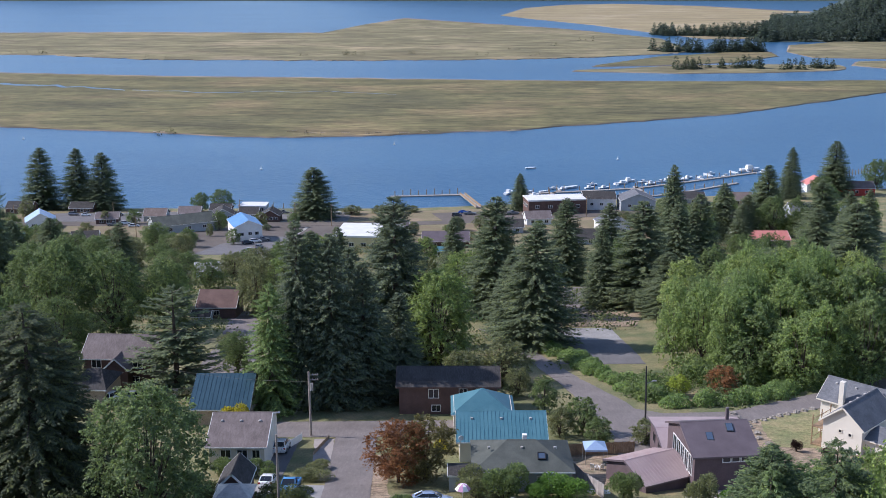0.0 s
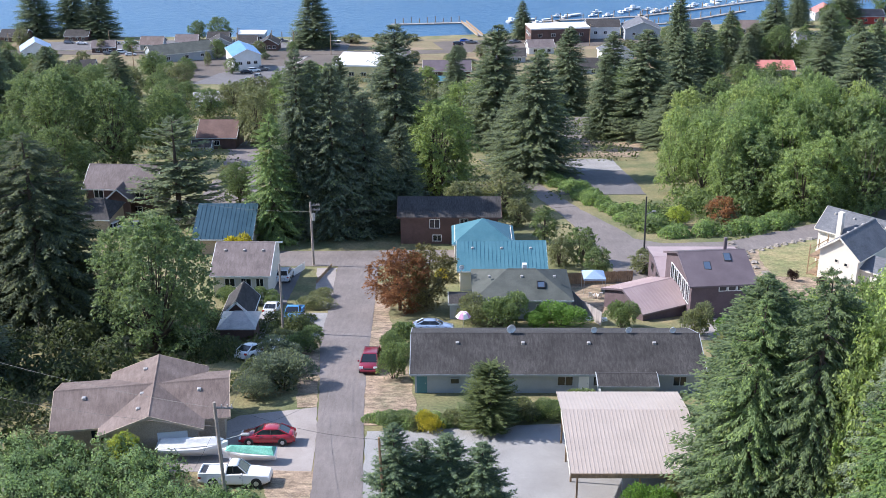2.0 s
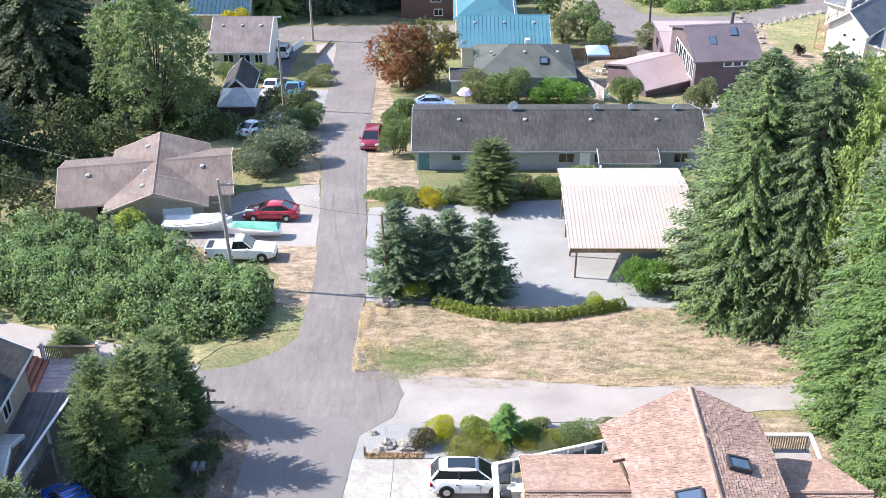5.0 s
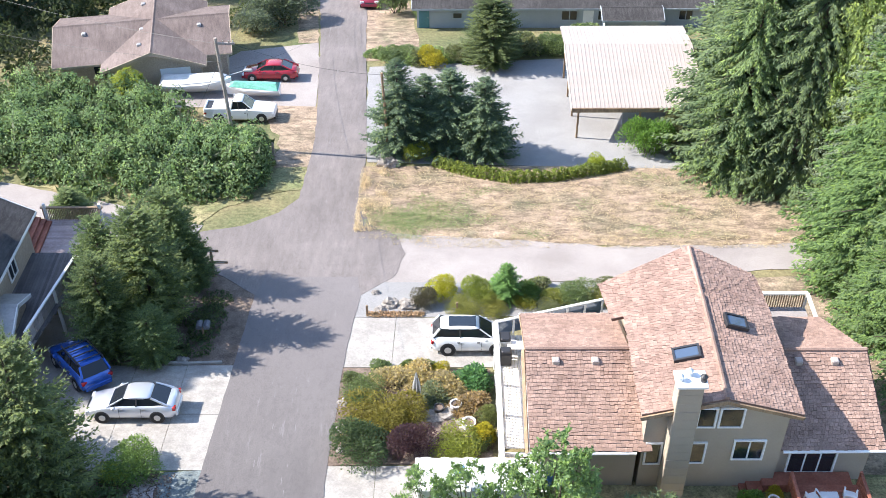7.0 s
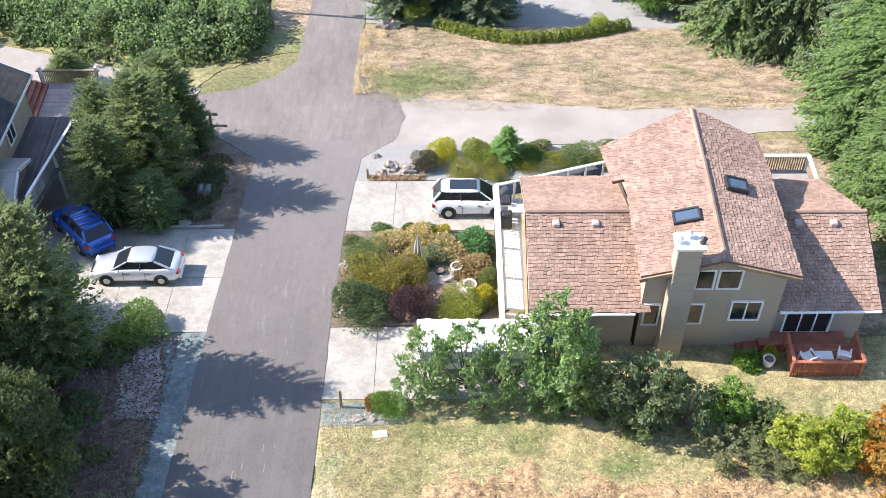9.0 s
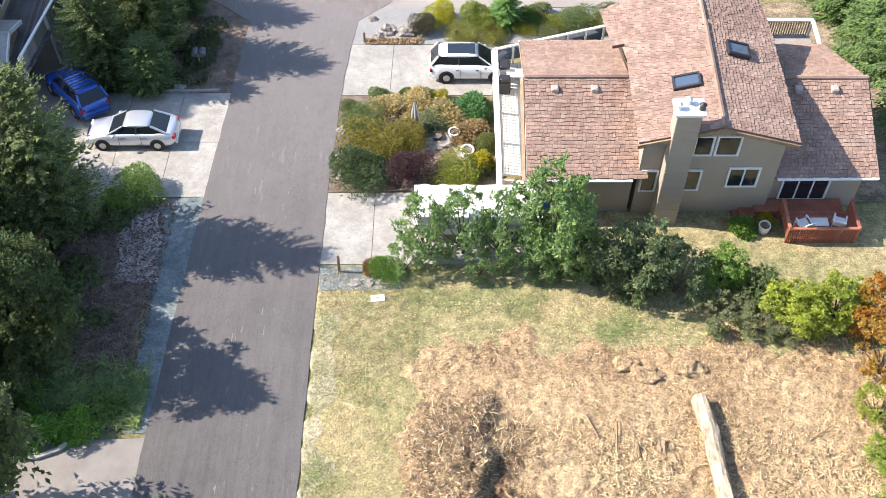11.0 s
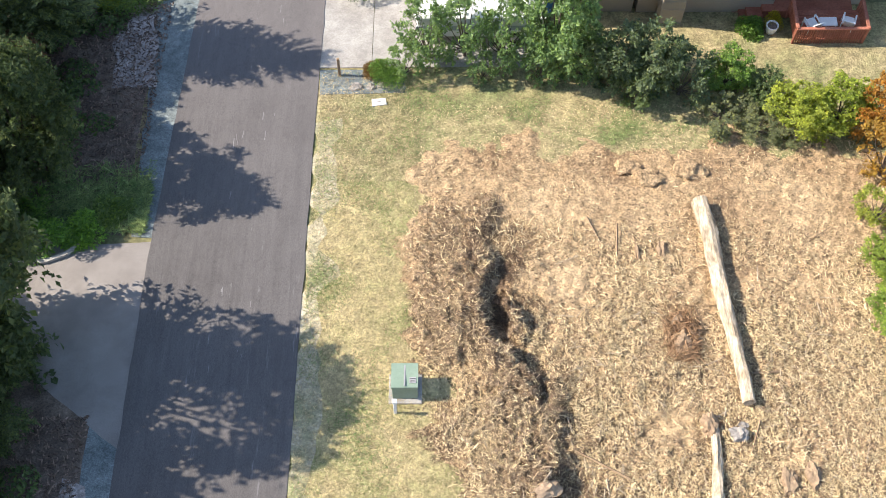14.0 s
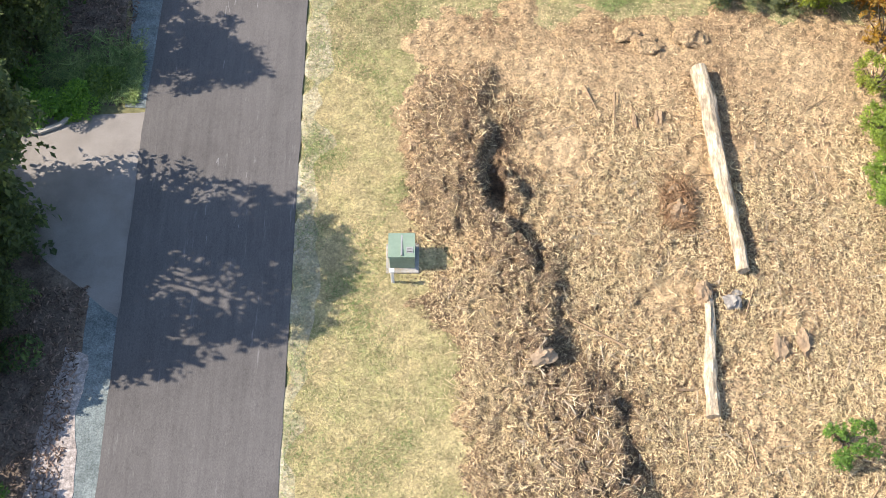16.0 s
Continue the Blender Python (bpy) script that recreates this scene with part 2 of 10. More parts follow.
TIN = mat("galvanised_tin", (0.34, 0.33, 0.32), (0.5, 0.475, 0.45), 1.2, 9, 0.5, 0.1, metal=0.3, grain_by=0.2)
GLASS = coat("window_glass", (0.018, 0.022, 0.028), 0.08, 0.0, 0.3)
STEEL = coat("steel", (0.5, 0.5, 0.5), 0.4, 0.8, 0.0)
RUBBER = coat("rubber", (0.02, 0.02, 0.02), 0.8, 0.0, 0.0)
BLACK = coat("black_plastic", (0.03, 0.03, 0.033), 0.5, 0.0, 0.0)
LAMPRED = coat("red_lamp_glass", (0.4, 0.02, 0.02), 0.2)
LAMPCLEAR = coat("clear_lamp_glass", (0.7, 0.7, 0.72), 0.1)
UTILITY = mat("utility_green", (0.2, 0.27, 0.2), (0.25, 0.32, 0.24), 1.2, 14, 0.55, 0.05, grain_by=0.1)
HULL = coat("boat_hull", (0.75, 0.75, 0.74), 0.35)
TARPWHITE = mat("white_tarp", (0.7, 0.7, 0.68), (0.84, 0.83, 0.8), 1.5, 5, 0.5, 0.6, dist=0.1, grain_by=0.1)
TARPGREEN = mat("green_tarp", (0.12, 0.42, 0.3), (0.2, 0.52, 0.4), 1.5, 5, 0.5, 0.6, dist=0.1)
MARSH = mat("marsh_grass", (0.1, 0.09, 0.04), (0.225, 0.165, 0.08), 0.009, 0.14, 0.95, 0.4, stretch=(0.5, 1.2, 1), grain_by=0.55, c=(0.14, 0.124, 0.05), dist=0.4, mid=(0.04, 0.32, (0.3, 1.0, 1)))
SANDBAR = mat("dry_marsh", (0.27, 0.205, 0.115), (0.38, 0.3, 0.19), 0.008, 0.1, 0.95, 0.4, stretch=(0.35, 1.2, 1), grain_by=0.35, c=(0.3, 0.24, 0.125), dist=0.4, mid=(0.03, 0.22, (0.12, 1.0, 1)))
MUD = mat("mud_bank", (0.12, 0.09, 0.06), (0.34, 0.27, 0.2), 0.012, 1.0, 0.9, 0.4)
DRIFT = mat("dock_wood", (0.28, 0.25, 0.22), (0.4, 0.36, 0.32), 0.5, 6, 0.85, 0.3)
# Hill colour is greyed and lifted to stand for distance haze.
FARWOOD = mat("far_wooded_hill", (0.04, 0.06, 0.05), (0.075, 0.1, 0.08), 0.004, 0.05, 0.95, 1.0, dist=8.0)


def scuffed(m):
    """Pale broken scuffs along the wheel tracks and a few dark cracks."""
    n, l = m.node_tree.nodes, m.node_tree.links
    p = n["Principled BSDF"]
    base = p.inputs["Base Color"].links[0].from_socket
    co = n.new("ShaderNodeTexCoord").outputs["Object"]
    f = noise_of(n, l, co, 1.0, 5.0, (2.6, 0.22, 1), 0.75)
    mask = ramp_of(n, l, f, [(0.62, (0, 0, 0)), (0.78, (0.6, 0.6, 0.6))])
    col = mixer(n, l, "MIX", mask, base, (0.36, 0.34, 0.34))
    f2 = noise_of(n, l, co, 0.9, 6.0, (1, 0.5, 1), 0.8)
    crack = ramp_of(n, l, f2, [(0.485, (1, 1, 1)), (0.5, (0.55, 0.55, 0.55)), (0.515, (1, 1, 1))])
    col = mixer(n, l, "MULTIPLY", 0.5, col, crack)
    l.new(col, p.inputs["Base Color"])


scuffed(ASPHALT)
scuffed(ASPHALT_MID)
scuffed(ASPHALT_OLD)


def water_mat():
    m, n, l, p = nodes_of("river_water")
    co = n.new("ShaderNodeTexCoord").outputs["Object"]
    f = noise_of(n, l, co, 0.006, 4.0, (0.5, 1.6, 1))
    l.new(ramp_of(n, l, f, [(0.35, (0.029, 0.098, 0.195)), (0.65, (0.042, 0.125, 0.232))]), p.inputs["Base Color"])
    p.inputs["Roughness"].default_value = 0.28
    p.inputs["IOR"].default_value = 1.33
    f2 = noise_of(n, l, co, 0.35, 6.0, (0.6, 1.5, 1))
    b = n.new("ShaderNodeBump")
    b.inputs["Strength"].default_value = 0.6
    b.inputs["Distance"].default_value = 0.6
    l.new(f2, b.inputs["Height"])
    l.new(b.outputs[0], p.inputs["Normal"])
    return m


WATER = water_mat()


# ---- mesh helpers ----
class Build:
    """Gathers corners and faces for one mesh."""

    def __init__(self):
        self.v, self.f = [], []

    def add(self, verts, faces):
        k = len(self.v)
        self.v += [tuple(p) for p in verts]
        self.f += [tuple(i + k for i in f) for f in faces]
        return self

    def box(self, x0, x1, y0, y1, z0, z1):
        return self.add([(x0, y0, z0), (x1, y0, z0), (x1, y1, z0), (x0, y1, z0), (x0, y0, z1), (x1, y0, z1), (x1, y1, z1), (x0, y1, z1)],
                        [(3, 2, 1, 0), (4, 5, 6, 7), (0, 1, 5, 4), (1, 2, 6, 5), (2, 3, 7, 6), (3, 0, 4, 7)])

    def soft_box(self, x0, x1, y0, y1, z0, z1, c=0.02):
        """A box with bevelled upright and top edges."""
        def ring(x0, x1, y0, y1, z, c):
            return [(x0 + c, y0, z), (x1 - c, y0, z), (x1, y0 + c, z), (x1, y1 - c, z), (x1 - c, y1, z), (x0 + c, y1, z), (x0, y1 - c, z), (x0, y0 + c, z)]
        v = ring(x0, x1, y0, y1, z0, c) + ring(x0, x1, y0, y1, z1 - c, c) + ring(x0 + c, x1 - c, y0 + c, y1 - c, z1, c)
        f = [tuple(range(7, -1, -1)), tuple(range(16, 24))]
        for k in (0, 8):
            f += [(k + i, k + (i + 1) % 8, k + 8 + (i + 1) % 8, k + 8 + i) for i in range(8)]
        return self.add(v, f)

    def tube(self, a, b, r0, r1, n=8, caps=True):
        a, b = Vector(a), Vector(b)
        w = (b - a).normalized()
        u = w.orthogonal().normalized()
        s = w.cross(u)
        v = [a + (u * math.cos(6.2832 * i / n) + s * math.sin(6.2832 * i / n)) * r0 for i in range(n)]
        v += [b + (u * math.cos(6.2832 * i / n) + s * math.sin(6.2832 * i / n)) * r1 for i in range(n)]
        f = [(i, (i + 1) % n, n + (i + 1) % n, n + i) for i in range(n)]
        if caps:
            f += [tuple(range(n - 1, -1, -1)), tuple(range(n, 2 * n))]
        return self.add(v, f)

    def prism(self, poly, x0, x1, axis="x"):
        """A polygon of (a, z) pushed along x (a is y) or along y (a is x)."""
        n = len(poly)
        put_ = (lambda a, z, t: (t, a, z)) if axis == "x" else (lambda a, z, t: (a, t, z))
        v = [put_(a, z, x0) for a, z in poly] + [put_(a, z, x1) for a, z in poly]
        f = [tuple(range(n)), tuple(range(2 * n - 1, n - 1, -1))] + [(i, n + i, n + (i + 1) % n, (i + 1) % n) for i in range(n)]
        return self.add(v, f)

    def loft(self, rings, caps=True):
        n = len(rings[0])
        v = [p for r in rings for p in r]
        f = []
        for k in range(len(rings) - 1):
            f += [(k * n + i, k * n + (i + 1) % n, (k + 1) * n + (i + 1) % n, (k + 1) * n + i) for i in range(n)]
        if caps:
            f += [tuple(range(n - 1, -1, -1)), tuple(range((len(rings) - 1) * n, len(rings) * n))]
        return self.add(v, f)

    def slab(self, corners, thick):
        """A sheet of given corners with a thickness downwards."""
        n = len(corners)
        c = [Vector(p) for p in corners]
        nn = (c[1] - c[0]).cross(c[2] - c[0]).normalized()
        if nn.z < 0:
            nn = -nn
        low = [p - nn * thick for p in c]
        return self.add(c + low, [tuple(range(n)), tuple(range(2 * n - 1, n - 1, -1))] + [(i, n + i, n + (i + 1) % n, (i + 1) % n) for i in range(n)])

    def mesh(self, name, fix=True):
        me = bpy.data.meshes.new(name)
        me.from_pydata(self.v, [], self.f)
        if fix:
            b = bmesh.new()
            b.from_mesh(me)
            bmesh.ops.recalc_face_normals(b, faces=b.faces)
            b.to_mesh(me)
            b.free()
        return me


def solid(name, build, material, smooth=False):
    me = build.mesh(name) if isinstance(build, Build) else build
    if material and not me.materials:
        me.materials.append(material)
    if smooth:
        for q in me.polygons:
            q.use_smooth = True
    return new(name, me)


def part(name, build, material, parent, label="", smooth=False):
    ob = solid(name, build, material, smooth)
    ob.parent = parent
    return tagged(ob, label) if label else ob


def empty(name, m, label="", category="", group="", kind=""):
    ob = new(name)
    ob.empty_display_size = 0.3
    ob.matrix_world = m
    return tagged(ob, label, category, group, kind)


def array_mesh(name, verts, faces, material):
    """A mesh from arrays: verts n x 3, faces m x k."""
    me = bpy.data.meshes.new(name)
    verts, faces = np.asarray(verts, np.float32), np.asarray(faces, np.int32)
    k = faces.shape[1]
    me.vertices.add(len(verts))
    me.vertices.foreach_set("co", verts.ravel())
    me.loops.add(faces.size)
    me.loops.foreach_set("vertex_index", faces.ravel())
    me.polygons.add(len(faces))
    me.polygons.foreach_set("loop_start", np.arange(0, faces.size, k, dtype=np.int32))
    me.update(calc_edges=True)
    me.shade_flat()
    me.materials.append(material)
    return me


# ---- the lie of the land ----
PROFILE_Y = [-400, -80, 0, 14, 38.6, 73.6, 94, 130, 200, 300, 400, 470, 500, 512, 560, 700]
PROFILE_Z = [128, 80, 69.5, 67.3, 63.7, 57.8, 55, 47.5, 37, 22.5, 11, 4.2, 1.8, 0.3, -3, -3]
line_y = np.linspace(-400, 700, 1101)
line_z = np.convolve(np.pad(np.interp(line_y, PROFILE_Y, PROFILE_Z), 6, "edge"), np.ones(13) / 13, "valid")


def gz(x, y):
    """Height of the hillside."""
    x, y = np.asarray(x, float), np.asarray(y, float)
    w = np.clip((y - 150) / 300, 0, 1)
    w = w * w * (3 - 2 * w)
    return np.interp(y - 0.2 * np.maximum(x, -15) * w, line_y, line_z)


def g1(x, y):
    return float(gz(x, y))


def at(x, y, rz=0.0, dz=0.0, s=1.0):
    return Matrix.LocRotScale((x, y, g1(x, y) + dz), Euler((0, 0, radians(rz))), (s, s, s) if isinstance(s, (int, float)) else s)


def grid(name, xs, ys, zs, material, kind="structure", label=""):
    ny, nx = zs.shape
    X, Y = np.meshgrid(xs, ys)
    v = np.stack([X, Y, zs], -1).reshape(-1, 3)
    i = np.arange(ny * nx).reshape(ny, nx)
    f = np.stack([i[:-1, :-1], i[:-1, 1:], i[1:, 1:], i[1:, :-1]], -1).reshape(-1, 4)
    ob = new(name, array_mesh(name, v, f, material))
    for q in ob.data.polygons:
        q.use_smooth = True
    return tagged(ob, label, kind=kind)


def spread(a, b, step):
    n = max(1, int(math.ceil(math.dist(a, b) / step)))
    return n


def sheet(name, left, right, material, dz=0.04, step=1.0, wobble=0.0, label="", thick=0.0, across=None, kind="structure", parent=None):
    """A strip draped over the hillside between two lines of the same number of points."""
    L, R = [], []
    for k in range(len(left) - 1):
        n = max(spread(left[k], left[k + 1], step), spread(right[k], right[k + 1], step))
        for i in range(n):
            t = i / n
            L.append([left[k][j] * (1 - t) + left[k + 1][j] * t for j in (0, 1)])
            R.append([right[k][j] * (1 - t) + right[k + 1][j] * t for j in (0, 1)])
    L.append(list(left[-1]))
    R.append(list(right[-1]))
    L, R = np.array(L, float), np.array(R, float)
    if wobble:
        for i in range(len(L)):
            L[i, 0] += noise.noise((L[i, 0] * 0.1, L[i, 1] * 0.9, 3)) * wobble
            R[i, 0] += noise.noise((R[i, 0] * 0.1, R[i, 1] * 0.9, 7)) * wobble
            L[i, 1] += noise.noise((L[i, 0] * 0.9, L[i, 1] * 0.1, 5)) * wobble
            R[i, 1] += noise.noise((R[i, 0] * 0.9, R[i, 1] * 0.1, 9)) * wobble
    na = across or max(1, int(np.max(np.linalg.norm(L - R, axis=1)) / step))
    t = np.linspace(0, 1, na + 1)[None, :, None]
    P = L[:, None, :] * (1 - t) + R[:, None, :] * t
    z = gz(P[..., 0], P[..., 1]) + dz
    v = np.concatenate([P, z[..., None]], -1)
    ny, nx = z.shape
    top = v.reshape(-1, 3)
    i = np.arange(ny * nx).reshape(ny, nx)
    f = np.stack([i[:-1, :-1], i[:-1, 1:], i[1:, 1:], i[1:, :-1]], -1).reshape(-1, 4)
    # turned down rim, so that the sheet has an edge
    rim = np.concatenate([i[0, :], i[1:, -1], i[-1, -2::-1], i[-2:0:-1, 0]])
    low = top[rim] - np.array([0, 0, dz + 0.08 + thick])
    k = len(top)
    m = len(rim)
    j = np.arange(m)
    f2 = np.stack([rim[j], rim[(j + 1) % m], k + (j + 1) % m, k + j], -1)
    me = array_mesh(name, np.concatenate([top, low]), np.concatenate([f, f2]), material)
    b = bmesh.new()
    b.from_mesh(me)
    bmesh.ops.recalc_face_normals(b, faces=b.faces)
    up = sum(q.normal.z for q in b.faces)
    if up < 0:
        bmesh.ops.reverse_faces(b, faces=b.faces)
    b.to_mesh(me)
    b.free()
    ob = new(name, me)
    if parent:
        ob.parent = parent
        return ob
    return tagged(ob, label, kind=kind)


def steps_of(*runs):
    out = []
    for a, b, s in runs:
        out += list(np.arange(a, b, s))
    return np.array(out + [runs[-1][1]], float)

# ---- ground, water, marsh ----
xs = steps_of((-4500, -400, 400), (-400, -100, 20), (-100, -45, 2.5), (-45, 40, 0.5), (40, 100, 2.5), (100, 400, 20), (400, 4500, 400))
ys = steps_of((-300, -20, 10), (-20, 100, 0.5), (100, 260, 2), (260, 560, 6), (560, 1000, 60), (1000, 4800, 400))
X, Y = np.meshgrid(xs, ys)
grid("ground", xs, ys, gz(X, Y), GRASS, label="grassy hillside falling to the river")
grid("water", np.linspace(-4500, 4500, 10), np.linspace(470, 4800, 10), np.zeros((10, 10)), WATER, label="wind-ruffled blue river and bay")


def marsh(name, near, far, material, up=0.7, jag=6.0, label="", seed=0):
    """A low island between its near and far shores, with ragged edges and a muddy bank."""
    def fine(line):
        out = []
        for a, b in zip(line[:-1], line[1:]):
            n = max(2, int(math.dist(a, b) / 8))
            out += [(a[0] + (b[0] - a[0]) * i / n, a[1] + (b[1] - a[1]) * i / n) for i in range(n)]
        return out + [line[-1]]
    N, Fa = np.array(fine(near), float), np.array(fine(far), float)
    k = max(len(N), len(Fa))
    res = lambda P: np.stack([np.interp(np.linspace(0, 1, k), np.linspace(0, 1, len(P)), P[:, j]) for j in (0, 1)], -1)
    N, Fa = res(N), res(Fa)
    for i in range(k):
        for P, q in ((N, 0), (Fa, 50)):
            P[i, 1] += jag * (noise.noise((P[i, 0] * 0.03, q + seed, 0)) + 0.5 * noise.noise((P[i, 0] * 0.12, q + seed, 4)))
    m = 14
    t = np.linspace(0, 1, m)[None, :, None]
    P = N[:, None] * (1 - t) + Fa[:, None] * t
    z = np.full(P.shape[:2], up)
    z[:, 0] = z[:, -1] = z[0, :] = z[-1, :] = -0.6
    P[:, 1] = P[:, 0] + (P[:, 1] - P[:, 0]) * np.minimum(1.0, 1.6 / np.maximum(np.linalg.norm(P[:, 1] - P[:, 0], axis=1, keepdims=True), 0.1))
    v = np.concatenate([P, z[..., None]], -1).reshape(-1, 3)
    i = np.arange(k * m).reshape(k, m)
    f = np.stack([i[:-1, :-1], i[1:, :-1], i[1:, 1:], i[:-1, 1:]], -1).reshape(-1, 4)
    me = array_mesh(name, v, f, material)
    me.materials.append(MUD)
    for q in me.polygons:
        if q.center.z < up - 0.2:
            q.material_index = 1
    return tagged(new(name, me), label, kind="structure")


marsh("marsh_near", [(-520, 830), (-329, 789), (-304, 783), (-180, 753), (-140, 738), (-92, 733), (-31, 745), (44, 766), (126, 806), (217, 853), (385, 1001), (520, 1075)],
      [(-620, 1245), (-504, 1222), (-466, 1215), (-278, 1176), (-220, 1170), (-145, 1164), (-47, 1146), (64, 1129), (173, 1117), (281, 1112), (429, 1117), (520, 1123)],
      MARSH, label="flat olive salt marsh between river channels", seed=1)
marsh("marsh_middle", [(-760, 1500), (-551, 1442), (-475, 1424), (-355, 1363), (-121, 1347), (11, 1355), (145, 1380), (256, 1433), (324, 1490)],
      [(-980, 1945), (-737, 1939), (-506, 1956), (-182, 1939), (-144, 2224), (-81, 2500), (216, 2062), (332, 1772)], MARSHMIX, jag=14, label="straw-coloured marsh island in the bay", seed=2)
marsh("marsh_far", [(126, 2577), (192, 2387), (278, 2161), (341, 1922), (395, 1744), (522, 1744), (900, 1718)],
      [(216, 3060), (346, 3327), (522, 3427), (726, 3233), (863, 2905), (955, 2764), (1300, 2764)], SANDBAR, jag=14, label="dry golden marsh by the far forest", seed=3)
marsh("marsh_islet_1", [(131, 1208), (185, 1195), (241, 1183), (329, 1189), (413, 1215), (432, 1235)], [(135, 1222), (192, 1242), (265, 1290), (363, 1300), (442, 1290), (437, 1249)],
      MARSHMIX, jag=3, label="small grassy islet with trees", seed=4)
marsh("marsh_islet_2", [(158, 1263), (235, 1278), (331, 1315), (411, 1415)], [(166, 1278), (259, 1415), (374, 1490), (425, 1490)], MARSH, jag=4, label="grassy islet", seed=5)
marsh("marsh_islet_3", [(449, 1285), (476, 1242), (600, 1242)], [(471, 1331), (515, 1347), (640, 1363)], MARSHMIX, jag=4, label="grassy islet", seed=6)
marsh("marsh_islet_4", [(440, 1490), (444, 1389), (524, 1372), (700, 1372)], [(478, 1620), (516, 1640), (626, 1760), (900, 1760)], MARSHMIX, jag=4, label="dry marsh below the forest", seed=7)
# narrow tidal creeks, a little above the marsh
def creek(name, pts, wide, lift):
    P = np.array(pts, float)
    t = np.linspace(0, 1, 60)
    C = np.stack([np.interp(t, np.linspace(0, 1, len(P)), P[:, j]) for j in (0, 1)], -1)
    w = np.array([wide * (0.6 + 0.8 * abs(noise.noise((q * 14, 2, lift)))) * (1 - 0.6 * q) for q in t])
    C[:, 1] += [9 * noise.noise((q * 9, 5, lift)) for q in t]
    v = np.concatenate([np.stack([C[:, 0], C[:, 1] - w, np.full(60, lift)], -1), np.stack([C[:, 0], C[:, 1] + w, np.full(60, lift)], -1)])
    i = np.arange(59)
    ob = new(name, array_mesh(name, v, np.stack([i, i + 1, i + 61, i + 60], -1), WATER))
    return tagged(ob, "narrow bright tidal creek in the marsh", kind="structure")


creek("water_creek_1", [(-460, 1085), (-378, 1064), (-336, 1049), (-281, 1020)], 8, 0.74)
creek("water_creek_2", [(-275, 1018), (-200, 1000), (-110, 1010), (-40, 985)], 2.2, 0.76)

# far wooded hills that close the bay
hx = np.linspace(-4400, 4400, 110)
hy = np.array([3620, 3760, 3950, 4200, 4600], float)
HX, HY = np.meshgrid(hx, hy)
rise = np.clip((HY - 3640) / 600, 0, 1) ** 0.8
HZ = rise * (170 + 90 * np.sin(HX / 700.0) + 60 * np.sin(HX / 230.0 + 1)) - 1
HZ += rise * np.array([[25 * noise.noise((x / 90, y / 90, 0)) for x in hx] for y in hy])
grid("backdrop_hills", hx, hy, HZ, FARWOOD, label="dark forested hills across the bay")

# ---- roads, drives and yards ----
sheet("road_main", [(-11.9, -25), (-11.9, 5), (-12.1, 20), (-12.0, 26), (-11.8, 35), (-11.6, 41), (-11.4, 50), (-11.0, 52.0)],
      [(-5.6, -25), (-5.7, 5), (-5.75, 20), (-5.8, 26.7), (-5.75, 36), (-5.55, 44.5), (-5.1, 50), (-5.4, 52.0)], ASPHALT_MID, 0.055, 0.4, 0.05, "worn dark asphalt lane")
sheet("road_upper", [(-11.4, 50), (-13.5, 52), (-17, 54.7), (-16, 57.5), (-13.3, 58.3), (-11.2, 60), (-10.1, 62), (-9.9, 70.6), (-10.2, 75.6), (-11.4, 92), (-13.4, 111), (-14.8, 147)],
      [(-5.1, 50), (-3.2, 52), (-2.6, 54.7), (-3.2, 57), (-5, 58.3), (-5.6, 60), (-5.9, 62), (-5.9, 70), (-6.3, 75.6), (-7.3, 92), (-8, 111), (-9.1, 147)], ASPHALT_OLD, 0.051, 1.0, 0.12, "pale weathered asphalt lane")
sheet("road_back", [(-27, 146.8), (-15, 146.9), (-9, 147.0), (4, 150)], [(-27, 155.5), (-15, 155.6), (-9, 156), (4, 156.5)], ASPHALT_OLD, 0.04, 1.0, 0.1, "weathered asphalt cross street")
sheet("road_left", [(-17, 54.2), (-22, 57), (-30, 60.8), (-55, 68)], [(-16, 58.2), (-22, 61), (-30, 64), (-55, 72)], LANEGRAVEL, 0.04, 1.0, 0.25, "gravel side lane")
sheet("road_right", [(-4.6, 51.3), (4, 51.5), (10, 51.5), (20, 52.8), (24, 53)], [(-4.6, 57.4), (4, 56.4), (10, 55.6), (20, 55.8), (24, 56)], LANEGRAVEL, 0.035, 1.0, 0.3, "grey gravel side lane")
sheet("road_curve", [(7.6, 236), (15, 205), (19, 185), (22, 166), (23.5, 150), (22.5, 134)], [(11.5, 236), (19, 205), (23.5, 185), (28.5, 168), (30.5, 152), (29, 138)], ASPHALT_OLD, 0.05, 1.5, 0.2, "asphalt lane curving down the hill")
sheet("road_east", [(27, 149.5), (36, 151), (44, 155.6), (70.5, 172), (100, 189)], [(27.5, 165), (33, 160.5), (42.8, 161.5), (70, 181), (97, 199)], ASPHALT_OLD, 0.045, 1.5, 0.2, "asphalt lane past the hedge")
sheet("pavement_turning", [(21, 198), (22.5, 212), (23.5, 222)], [(37, 198), (37, 212), (36.5, 222)], ASPHALT, 0.06, 1.5, 0.4, "dark asphalt turning place")
sheet("pavement_pale", [(23.5, 222.2), (25.5, 236)], [(36.5, 222.2), (36, 236)], GRAVEL, 0.06, 1.5, 0.4, "pale concrete end of the turning place")
sheet("bank_brown", [(24, 238), (28, 262)], [(42, 238), (48, 262)], DRYGRASS, 0.06, 2, 0.8, "dry brown bank below the turning place")
